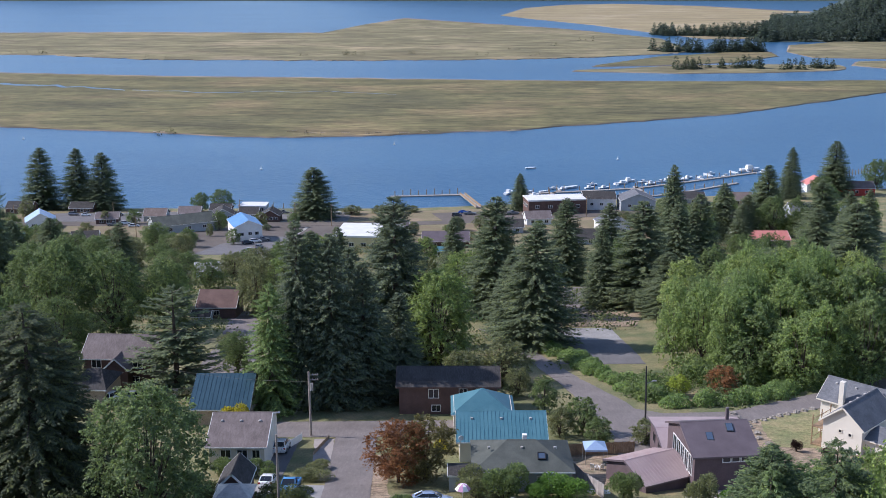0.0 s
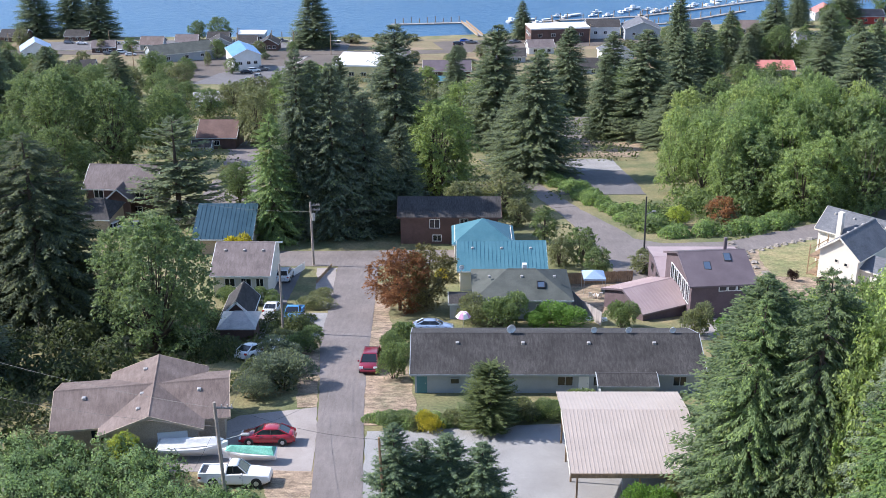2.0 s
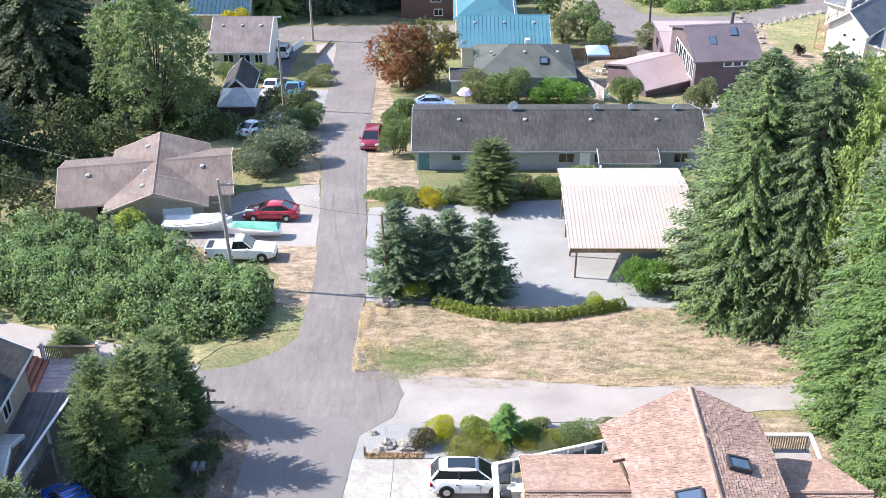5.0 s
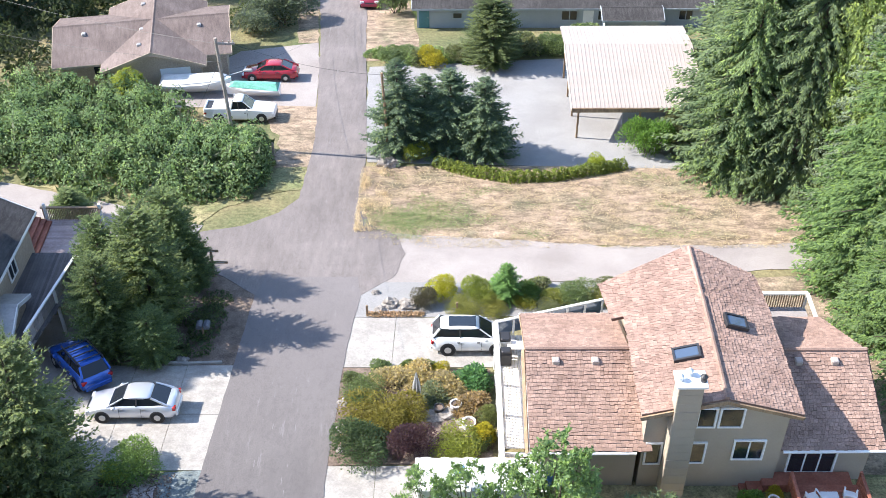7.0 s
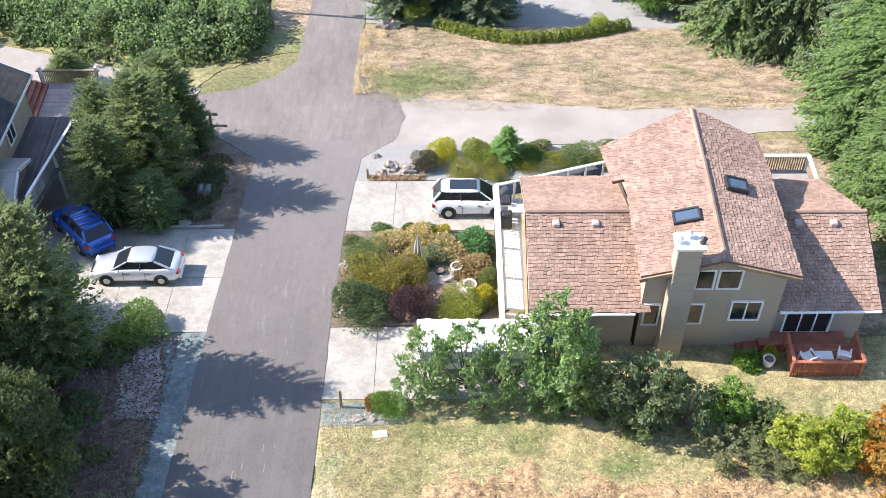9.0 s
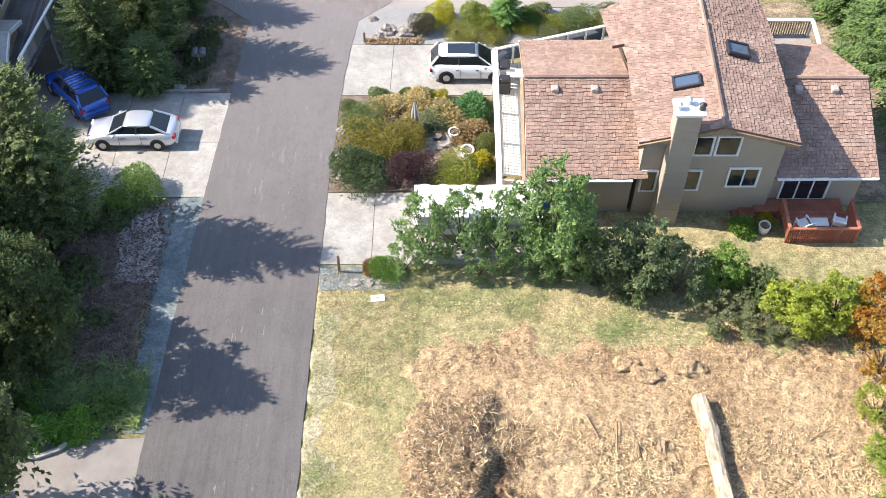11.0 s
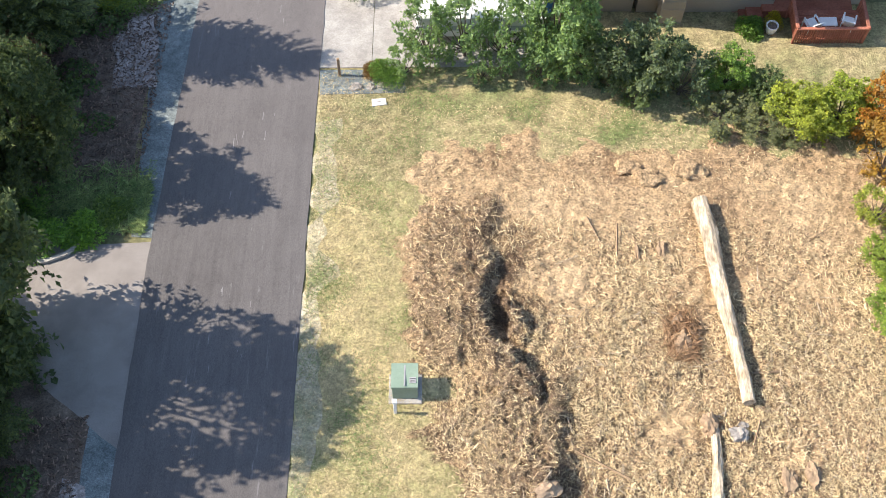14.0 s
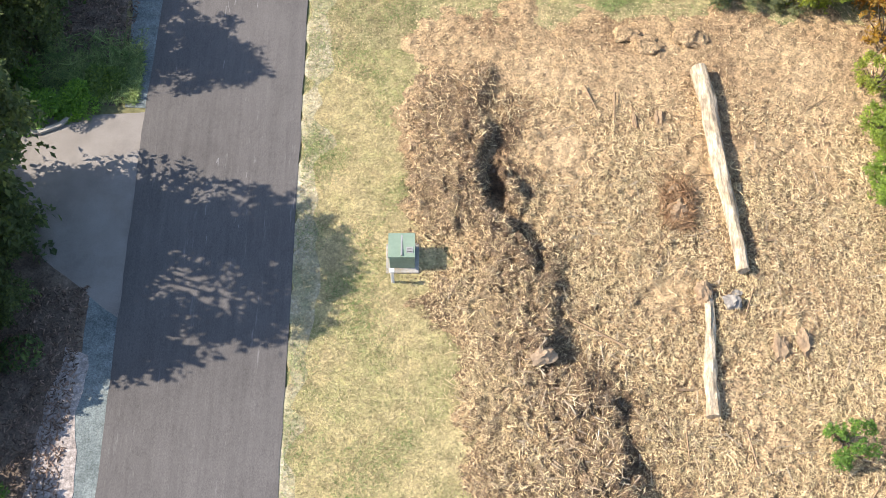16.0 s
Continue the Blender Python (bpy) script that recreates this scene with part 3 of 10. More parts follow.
sheet("road_end", [(24, 264), (30, 300)], [(34, 262), (40, 300)], ASPHALT_OLD, 0.07, 2, 0.4, "asphalt street beyond the bank")
sheet("road_lower", [(-44, 190), (-45, 215), (-48, 245), (-52, 262)], [(-33, 190), (-37, 215), (-41, 245), (-46, 262)], ASPHALT_OLD, 0.05, 1.5, 0.3, "asphalt street among trees")
sheet("road_waterfront", [(-240, 455), (-130, 452), (-60, 452), (0, 455), (60, 470), (120, 487)], [(-240, 467), (-130, 464), (-60, 464), (0, 467), (60, 482), (120, 499)], TOWNASPHALT, 0.09, 4, 0.3, "asphalt highway along the waterfront")
sheet("road_town", [(-60, 330), (-58, 370), (-55, 410), (-50, 452)], [(-54, 330), (-51, 370), (-47, 410), (-42, 452)], TOWNASPHALT, 0.09, 4, 0.3, "asphalt side street in the town")
sheet("pavement_walk", [(-61.2, 332), (-59.8, 370), (-57.2, 419), (-55, 448)], [(-60.0, 332), (-58.4, 370), (-55.8, 419), (-53.6, 448)], CONCRETE, 0.12, 4, 0.1, "pale concrete footway beside the town street")
sheet("pavement_town", [(-98, 376), (-94, 410), (-96, 452)], [(-44, 376), (-40, 410), (-40, 452)], TOWNASPHALT, 0.05, 4, 1.5, "worn brown-grey paving of the town")
sheet("pavement_shore", [(-240, 467), (-100, 466), (0, 468), (90, 490)], [(-240, 500), (-100, 503), (0, 503), (95, 522)], VACANT, 0.05, 4, 1.5, "worn waterfront paving")
sheet("pavement_east", [(-20, 395), (40, 395), (75, 400)], [(-20, 452), (40, 465), (80, 475)], VACANT, 0.05, 4, 1.5, "worn paving behind the waterfront shops")
sheet("pavement_lot_1", [(-84, 372), (-80, 400), (-72, 420)], [(-61, 372), (-59, 400), (-56, 420)], ASPHALT, 0.07, 4, 0.3, "dark asphalt car park")
sheet("pavement_lot_2", [(-170, 466), (-100, 466), (-40, 466)], [(-170, 492), (-100, 500), (-40, 496)], ASPHALT, 0.07, 4, 0.5, "asphalt waterfront car park")
sheet("pavement_lot_3", [(0, 467), (40, 478), (80, 485)], [(-5, 492), (40, 500), (90, 510)], TOWNASPHALT, 0.07, 4, 0.5, "pale waterfront car park")
sheet("pavement_field", [(-165, 420), (-120, 415), (-95, 420)], [(-165, 452), (-120, 452), (-95, 450)], VACANT, 0.06, 4, 1.5, "bare brown vacant lot")

sheet("yard_gravel", [(-5.8, 67.5), (-6.3, 76), (-6.6, 84.6)], [(19.5, 66.2), (20, 76), (20, 87.5)], GRAVEL, 0.03, 1.0, 0.25, "pale grey gravel yard")
sheet("lawn_dry", [(-6.2, 66.8), (-6.2, 62), (-5.6, 59.5), (-4.6, 57.3), (-1, 56.0)], [(17, 66.8), (20.4, 62.8), (23.6, 60.2), (24.6, 57.2), (24.6, 55.3)], DRYGRASS, 0.028, 1.0, 0.2, "sun-dried brown lawn")
sheet("lawn_east", [(44.6, 141.8), (44.8, 146.0), (45.2, 152.0), (46.4, 156.5)], [(52.5, 140.6), (54.5, 147), (56, 156), (57, 163.6)], LAWN, 0.04, 2.0, 0.4, "green and dry house lawn")
sheet("lawn_west_low", [(-30, 64.2), (-22, 61.2), (-16.4, 58.4), (-12.9, 63), (-12.2, 67.2)], [(-30, 67.5), (-22, 64.8), (-15.5, 63.0), (-9.8, 63.4), (-9.65, 67.0)], LAWN, 0.03, 0.8, 0.6, "rough yellow-green roadside grass")
sheet("lawn_west", [(-12.4, 66.8), (-12.6, 72), (-16, 77)], [(-9.7, 66.8), (-9.6, 71), (-10.0, 77)], DRYGRASS, 0.033, 0.8, 0.6, "dry roadside grass")
sheet("yard_parking", [(-23, 77), (-22, 83), (-18, 88)], [(-10.4, 77), (-10.7, 83), (-11.4, 90)], LANEGRAVEL, 0.026, 1.0, 0.3, "gravel parking place by the brown-roofed house")
sheet("yard_drive", [(-22, 112), (-22, 124)], [(-13.4, 112), (-13.7, 124)], GRAVEL, 0.03, 1.0, 0.3, "gravel drive with parked pickups")
sheet("yard_drive_low", [(-15.6, 126), (-17.6, 146)], [(-13.8, 126), (-14.8, 146)], LANEGRAVEL, 0.03, 1.0, 0.3, "gravel shoulder")
sheet("yard_dark", [(-25, 128), (-26, 146)], [(-19.5, 128), (-19.5, 146)], ASPHALT, 0.03, 1.0, 0.2, "asphalt house drive")
sheet("verge_west", [(-13.2, 90), (-15.6, 111)], [(-11.4, 90), (-13.4, 111)], DRYGRASS, 0.03, 1.0, 0.2, "dry roadside grass")
sheet("verge_east", [(-7.3, 86), (-7.8, 100), (-8.4, 122), (-8.9, 138)], [(-2, 86), (-3.5, 100), (-6.5, 122), (-7, 138)], DRYGRASS, 0.028, 1.0, 0.3, "dry roadside grass")
sheet("yard_mauve", [(26, 112), (28, 122)], [(41, 112), (42, 121)], LANEGRAVEL, 0.03, 1.5, 0.3, "pale yard before the plum house")
sheet("yard_gazebo", [(15.5, 125), (15.5, 140)], [(24, 122), (24, 138)], DRYGRASS, 0.03, 1.5, 0.3, "dry back garden")
sheet("yard_east", [(41, 112), (38, 124), (37, 136), (40, 148), (43, 155)], [(66, 108), (64, 124), (66, 136), (66, 150), (60, 165)], DRYGRASS, 0.028, 1.5, 0.4, "dry sloping garden")
sheet("drive_east", [(40, 117), (48, 117), (58, 112)], [(40, 120.5), (48, 120), (58, 114.5)], ASPHALT_OLD, 0.05, 1.5, 0.2, "asphalt drive")
sheet("grass_middle", [(-5.75, 24.2), (-5.75, 30.4)], [(24, 24.0), (24, 31)], MIDGRASS, 0.03, 0.7, 0.35, "green and dry rough grass")
sheet("lawn_house", [(4.9, 30.3), (4.9, 34.2)], [(26, 30.3), (26, 34.6)], MIDGRASS, 0.026, 0.7, 0.2, "pale patchy lawn below the house")
sheet("lawn_side", [(19.6, 34.6), (19.2, 44), (11, 51.3)], [(27, 34.6), (27, 44), (27, 52.6)], DRYGRASS, 0.025, 1.0, 0.3, "dry lawn behind the house")
sheet("shoulder_east", [(-5.72, -12), (-5.78, 12), (-5.82, 27.5)], [(-5.3, -12), (-5.0, 12), (-4.8, 27.5)], SHOULDER, 0.032, 0.3, 0.8, "pale gravelly edge of the grass verge")
sheet("grass_verge", [(-5.7, -12), (-5.75, 12), (-5.8, 27)], [(2.0, -12), (2.0, 10), (-0.4, 15), (-0.4, 27)], VERGE, 0.024, 0.4, 0.5, "patchy grass verge")

# concrete drives are slabs with joints between them
def slabs(name, x0, x1, y0, y1, nx, ny, material, label, skew=0.0):
    root = empty(name, Matrix.Identity(4), label, kind="structure")
    wx, wy = (x1 - x0) / nx, (y1 - y0) / ny
    for i in range(nx):
        for j in range(ny):
            a, b, c, d = x0 + i * wx + 0.012, x0 + (i + 1) * wx - 0.012, y0 + j * wy + 0.012, y0 + (j + 1) * wy - 0.012
            lift = 0.032 + 0.005 * ((i * 7 + j * 3) % 3)
            bb = Build()
            n = 4
            tops, lows = [], []
            for q in range(n + 1):
                y = c + (d - c) * q / n
                s = skew * (y - y0)
                tops.append([(a + s, y, g1(a, y) + lift), (b + s, y, g1(b, y) + lift), (b + s, y, g1(b, y) - 0.1), (a + s, y, g1(a, y) - 0.1)])
            bb.loft(tops)
            part("slab", bb, material, root)
    return root


slabs("drive_upper", -5.95, 2.9, 43.0, 47.7, 3, 1, CONCRETE, "pale concrete drive in three slabs", 0.02)
slabs("drive_lower", -6.1, 4.6, 30.5, 35.3, 4, 1, CONCRETE, "stained concrete drive in slabs")
slabs("drive_west", -19.5, -11.3, 35.0, 43.2, 3, 2, CONCRETE, "pale concrete drive in slabs")
# Aggregate, darker than the slabs, helps stand for shade below the deck.
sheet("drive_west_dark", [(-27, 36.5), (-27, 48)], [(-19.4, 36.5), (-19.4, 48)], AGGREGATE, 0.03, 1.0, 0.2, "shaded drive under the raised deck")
sheet("drive_south", [(-26, 20.8), (-19, 20.6), (-11.6, 21.0)], [(-26, 15.4), (-15.6, 14.8), (-11.6, 11.6)], AGGREGATE, 0.035, 1.0, 0.1, "brown exposed-aggregate drive")
sheet("shoulder_south", [(-13.2, -12), (-13.0, 9.2), (-13.2, 12.9)], [(-11.5, -12), (-11.6, 9.2), (-11.6, 12.9)], GRAVEL_BLUE, 0.034, 0.8, 0.1, "bluish gravel shoulder")
sheet("bed_gravel_south", [(-14.8, -12), (-14.4, 7.0), (-13.6, 10.6)], [(-12.95, -12), (-12.8, 7.0), (-12.9, 10.6)], PINKGRAVEL, 0.05, 0.5, 0.35, "pinkish gravel beside the shoulder")
sheet("bed_gravel_west", [(-15.2, 29.4), (-15.3, 32), (-15.0, 34.6)], [(-13.1, 29.4), (-13.4, 32), (-13.75, 34.6)], PINKGRAVEL, 0.05, 0.5, 0.35, "pinkish gravel beside the bark bed")
sheet("shoulder_west", [(-12.9, 21.2), (-13.2, 26), (-13.8, 34.8)], [(-11.6, 21.2), (-11.6, 26), (-11.4, 35.0)], GRAVEL_BLUE, 0.034, 0.8, 0.2, "bluish gravel shoulder")
sheet("bed_bark", [(-24, 22.5), (-24, 34.8)], [(-13.4, 21.3), (-13.5, 34.8)], BARKCHIP, 0.028, 0.8, 0.2, "bark and dry leaf litter")
sheet("bed_bark_south", [(-24, -12), (-24, 13), (-17, 16.0)], [(-12.9, -12), (-12.6, 9.6), (-12.9, 13.6)], BARKCHIP, 0.028, 0.8, 0.2, "bark and dry leaf litter")
# Dark litter laid here also stands for the pines' shade on the grass.
sheet("bed_pines", [(-19.3, 43.5), (-18.5, 48), (-17.5, 53.6)], [(-11.3, 43.2), (-11.1, 48), (-11.4, 52.6)], BARKCHIP, 0.03, 0.8, 0.3, "needle litter under the pines")
sheet("bed_garden", [(-5.9, 35.3), (-5.8, 43.0)], [(2.3, 35.5), (2.3, 42.8)], BARKCHIP, 0.04, 0.8, 0.08, "planted front garden bed")
sheet("bed_rock", [(-5.6, 47.7), (-5.6, 50), (-4.6, 51.4)], [(10.5, 47.9), (10.5, 50), (10.3, 51.4)], GRAVEL, 0.04, 0.8, 0.1, "gravel bed with shrubs and boulders")
sheet("bed_post", [(-5.65, 28.9), (-5.7, 30.35)], [(-1.8, 28.9), (-2.2, 30.35)], GRAVEL_BLUE, 0.045, 0.5, 0.12, "crushed stone by the drive")

# the cleared lot: churned soil with ridges, tracks and a brush heap
lx = np.arange(-2.6, 26.01, 0.11)
ly = np.arange(-8.0, 29.0, 0.11)
LX, LY = np.meshgrid(lx, ly)
rough_ = np.array([[0.05 * noise.noise((x * 0.9, y * 0.9, 0)) + 0.075 * noise.noise((x * 2.4, y * 2.4, 3)) + 0.07 * noise.noise((x * 4.9, y * 4.9, 8)) for x in lx] for y in ly])
def pit(cx, cy, rx, ry, deep, bend=0.0):
    """A ragged hole in the churned soil."""
    c = cx + bend * ((LY - cy) / ry) ** 2
    return -deep * np.exp(-((LX - c + 2.4 * rough_) / rx) ** 4) * np.exp(-((LY - cy + 2 * rough_) / ry) ** 4)


dip = pit(1.75, 17.9, 0.42, 1.75, 1.0, 0.45) + pit(4.15, 10.3, 0.6, 0.6, 0.5) + pit(3.5, 13.9, 0.22, 0.7, 0.4) + pit(3.2, 11.5, 0.25, 0.25, 0.4) + pit(1.45, 14.0, 0.3, 0.25, 0.4) + pit(6.35, 7.2, 0.24, 1.5, 0.4)
wav = np.array([[noise.noise((x * 0.15, y * 0.8, 2)) + 0.4 * noise.noise((x * 0.9, y * 2.2, 4)) for x in lx] for y in ly])
wav_top = np.array([[noise.noise((x * 0.45, y * 0.3, 2)) + 0.5 * noise.noise((x * 1.5, y * 1.2, 4)) for x in lx] for y in ly])


def verge_shift(y):
    """How far the verge reaches further into the lot, south of the utility box."""
    return float(np.interp(y, (-8, 10.5, 13.4), (2.1, 1.9, 0.0)))


SHIFT = np.array([[verge_shift(y)] for y in ly])
edge = np.clip((LX + 1.8 - SHIFT + 1.2 * wav) / 1.0, 0, 1) * np.clip((26.4 + 1.9 * wav_top - LY) / 1.5, 0, 1)

edge = edge * (1 - 0.95 * np.exp(-((LX + 0.45) / 0.95) ** 4 - ((LY - 14.3) / 0.75) ** 4))


def heap_brink(y):
    return float(np.interp(y, (-8, 1, 5.6, 8.6, 9.7, 11.2, 13, 14.7, 16, 20, 24), (8.2, 6.9, 6.1, 5.6, 4.2, 3.3, 3.1, 2.9, 1.6, 1.5, 1.2))) + 0.35 * noise.noise((0, y * 0.5, 2))


def heap_at(x, y):
    """The brush heap: a long slope from the verge that breaks off to the east."""
    c = heap_brink(y) + 0.45 * noise.noise((x * 0.8, y * 0.9, 2)) + 0.3 * noise.noise((x * 2, y * 2.2, 5))
    h = float(np.interp(y, (-8, 4, 9, 14, 20, 23.5), (0.35, 0.4, 0.5, 0.7, 0.6, 0.0))) * max(0.15, 0.75 + 1.1 * noise.noise((2, y * 0.6, 8)))
    if x < 1.6:
        h *= 1 - 0.97 * math.exp(-((y - 14.3) / 1.3) ** 4) * min(1, (1.6 - x) * 2.0)
    if x < c:
        west = 1.9 - verge_shift(y)
        return h * max(0.0, (x + west) / (c + west)) ** 1.3
    return h * max(0.0, 1 - (x - c) / max(0.3, 1.1 + 1.3 * noise.noise((x * 0.6, y * 0.7, 1))))


rough_ = rough_ + np.clip((LY - 18.5) / 3, 0, 1) * 0.022 * np.sin(LY * 13 + 3 * np.sin(LX * 0.7) + 2 * wav_top)
heap = np.array([[heap_at(x, y) for x in lx] for y in ly])


clod = np.array([[max(0.0, noise.noise((x * 1.5, y * 1.5, 21))) ** 2 + 0.5 * abs(noise.noise((x * 3.4, y * 3.4, 25))) for x in lx] for y in ly])
LOT_Z = gz(LX, LY) - 0.06 + edge * (0.2 + rough_ * np.interp(LY, (17, 21), (2.1, 1.15)) + heap * (1.2 + rough_ * 5) + clod * np.minimum(1, heap * 2.4) * 0.6 + dip)
LOT_Z = np.where(edge > 0.9, np.maximum(LOT_Z, gz(LX, LY) + 0.03 + 0.02 * rough_), LOT_Z)


def lot_lift(x, y):
    """Height of the churned soil."""
    i, j = min(max((x - lx[0]) / 0.11, 0), len(lx) - 1.001), min(max((y - ly[0]) / 0.11, 0), len(ly) - 1.001)
    a, b = int(i), int(j)
    u, w = i - a, j - b
    z = (LOT_Z[b, a] * (1 - u) + LOT_Z[b, a + 1] * u) * (1 - w) + (LOT_Z[b + 1, a] * (1 - u) + LOT_Z[b + 1, a + 1] * u) * w
    return max(float(z), g1(x, y) - 0.9)


grid("lot_cleared", lx, ly, LOT_Z, SOIL, label="cleared lot of churned soil and dry brush")

# ---- foliage ----
def blades(pos, way, nrm, length, width, fold=0.25):
    """Folded leaf shapes, one island each: base, side, tip, side."""
    way = way / np.linalg.norm(way, axis=1, keepdims=True)
    side = np.cross(way, nrm)
    side /= np.maximum(np.linalg.norm(side, axis=1, keepdims=True), 1e-6)
    up = np.cross(side, way)
    L, Wd = length[:, None], width[:, None]
    mid = pos + way * L * 0.45 + up * Wd * fold
    v = np.stack([pos, mid + side * Wd * 0.5, pos + way * L, mid - side * Wd * 0.5], 1).reshape(-1, 3)
    k = np.arange(len(pos)) * 4
    f = np.concatenate([np.stack([k, k + 1, k + 2], -1), np.stack([k, k + 2, k + 3], -1)])
    return v, f


def unit_rows(r, n):
    d = r.normal(size=(n, 3))
    return d / np.linalg.norm(d, axis=1, keepdims=True)


def conifer(seed, branches=420, along=9, size=0.36, droop=0.25, rad=2.7, bare=0.02, gap=0.0, slim=0.62):
    """Needle boughs of a tree 10 m high, and its trunk with limbs."""
    r = np.random.default_rng(seed)
    u = np.sort(r.uniform(0, 1, branches) ** 1.25)
    if gap:
        tier = np.round(u * 14) / 14
        u = np.clip(u * (1 - gap) + tier * gap, 0, 1)
    zb = 10 * (bare + (1 - bare) * u)
    reach = rad * (1 - u) ** slim * r.uniform(0.65, 1.12, branches) + 0.12
    reach *= 0.72 + 0.28 * np.minimum(1, u / 0.12)
    az = r.uniform(0, 2 * np.pi, branches)
    lift = np.where(u > 0.75, 0.22, -0.05) - droop * r.uniform(0.4, 1.3, branches)
    t = np.linspace(0.22, 1.0, along)[None, :]
    hor = np.stack([np.cos(az), np.sin(az)], -1)
    x = hor[:, None, 0] * reach[:, None] * t
    y = hor[:, None, 1] * reach[:, None] * t
    z = zb[:, None] + reach[:, None] * (lift[:, None] * t + 0.18 * t * t)
    P = np.stack([x, y, z], -1).reshape(-1, 3)
    n = len(P)
    out = np.repeat(np.stack([hor[:, 0], hor[:, 1], lift * 0.8], -1), along, axis=0)
    sideways = np.stack([-out[:, 1], out[:, 0], np.zeros(n)], -1)
    taper = np.tile(1.25 - 0.6 * t, (branches, 1)).reshape(-1)
    keep_size = np.repeat(np.clip(reach / rad * 1.1 + 0.35, 0.4, 1.15), along)
    vs, fs, k = [], [], 0
    for s in (-1, 0, 1):
        way = out + sideways * s * r.uniform(0.7, 1.3, (n, 1)) + r.normal(size=(n, 3)) * 0.22 + np.array([0, 0, -0.18 - 0.25 * droop])
        nrm = np.tile([0, 0, 1.0], (n, 1)) + r.normal(size=(n, 3)) * 0.35
        L = size * taper * keep_size * r.uniform(0.7, 1.35, n)
        v, f = blades(P + r.normal(size=(n, 3)) * 0.03, way, nrm, L, L * r.uniform(0.3, 0.5, n), -0.25)
        vs.append(v)
        fs.append(f + k)
        k += len(v)
    crown = array_mesh("crown", np.concatenate(vs), np.concatenate(fs), NEEDLE)
    b = Build()
    b.tube((0, 0, -0.4), (0.03, 0.02, 5), 0.2, 0.12, 8)
    b.tube((0.03, 0.02, 5), (0, 0, 9.8), 0.12, 0.015, 7)
    for i in range(0, branches, max(1, branches // 40)):
        b.tube((0, 0, zb[i]), (hor[i, 0] * reach[i] * 0.8, hor[i, 1] * reach[i] * 0.8, zb[i] + reach[i] * (lift[i] * 0.8 + 0.11)), 0.035, 0.01, 4, False)
    return crown, b.mesh("trunk", False)


def broadleaf(seed, leaves=9000, size=0.27, lobes=26, wide=4.3, low=0.06, squash=1.0, lobe=1.0, spray=14):
    """A tree 10 m high and about 9 m wide: limbs end in leafy clumps, and every clump is made of short drooping sprays of leaves, with gaps between them."""
    r = np.random.default_rng(seed)
    c, rad_ = [], []
    for i in range(lobes):
        q = (i + 0.5) / lobes
        z = low + (1 - low) * q ** 0.8
        prof = math.sin(math.pi * min(0.96, max(0.06, (z - low * 0.6) / (1.02 - low * 0.6)))) ** 0.6
        a = i * 2.399 + r.uniform(-0.6, 0.6)
        d = wide * prof * r.uniform(0.35, 0.86)
        c.append((d * math.cos(a), d * math.sin(a), 10 * z * 0.93 - 0.3 + r.uniform(-0.3, 0.3)))
        rad_.append(r.uniform(0.6, 1.5) * (0.75 + 0.35 * prof) * lobe)
    c, rad_ = np.array(c), np.array(rad_)
    twigs = leaves // spray
    pick = r.choice(lobes, twigs, p=rad_ ** 2 / (rad_ ** 2).sum())
    out = c[pick] * np.array([1, 1, 0.0])
    out /= np.maximum(np.linalg.norm(out, axis=1, keepdims=True), 0.5)
    d = unit_rows(r, twigs) + out * 0.45 + np.array([0, 0, 0.35])
    d /= np.linalg.norm(d, axis=1, keepdims=True)
    base = c[pick] + d * (rad_[pick] * r.uniform(0.2, 0.75, twigs))[:, None]
    aim = d + unit_rows(r, twigs) * 0.6
    aim /= np.linalg.norm(aim, axis=1, keepdims=True)
    reach = rad_[pick] * r.uniform(0.35, 0.8, twigs)
    t = np.tile(np.linspace(0.1, 1, spray), twigs)
    k = np.repeat(np.arange(twigs), spray)
    n = len(k)
    P = base[k] + aim[k] * (reach[k] * t)[:, None] + np.array([0, 0, -0.35]) * (reach[k] * t * t)[:, None]
    P += r.normal(size=P.shape) * 0.07 * size / 0.27
    P[:, 2] = np.maximum(P[:, 2] * squash, 0.15)
    side = np.cross(aim, [0, 0, 1.0])[k] * np.where(np.arange(n) % 2, 1, -1)[:, None]
    way = side * 0.8 + aim[k] * 0.6 + r.normal(size=P.shape) * 0.35 + np.array([0, 0, -0.25])
    L = size * r.uniform(0.6, 1.4, n)
    v, f = blades(P, way, d[k] + np.array([0, 0, 0.5]) + r.normal(size=P.shape) * 0.4, L, L * r.uniform(0.45, 0.75, n))
    crown = array_mesh("crown", v, f, LEAF)
    b = Build()
    b.tube((0, 0, -0.4), (0.05, 0.05, 10 * low + 1.2), 0.24, 0.18, 8)
    for i in range(0, lobes, 1 if lobes < 30 else 2):
        m = Vector((0.05, 0.05, 10 * low * r.uniform(0.5, 1.0) + 0.8))
        e = Vector(c[i] * np.array([1, 1, squash]))
        h = (m + e) / 2 + Vector((0, 0, -0.3))
        b.tube(m, h, 0.09, 0.06, 5, False)
        b.tube(h, e, 0.06, 0.015, 5, False)
    return crown, b.mesh("trunk", False)


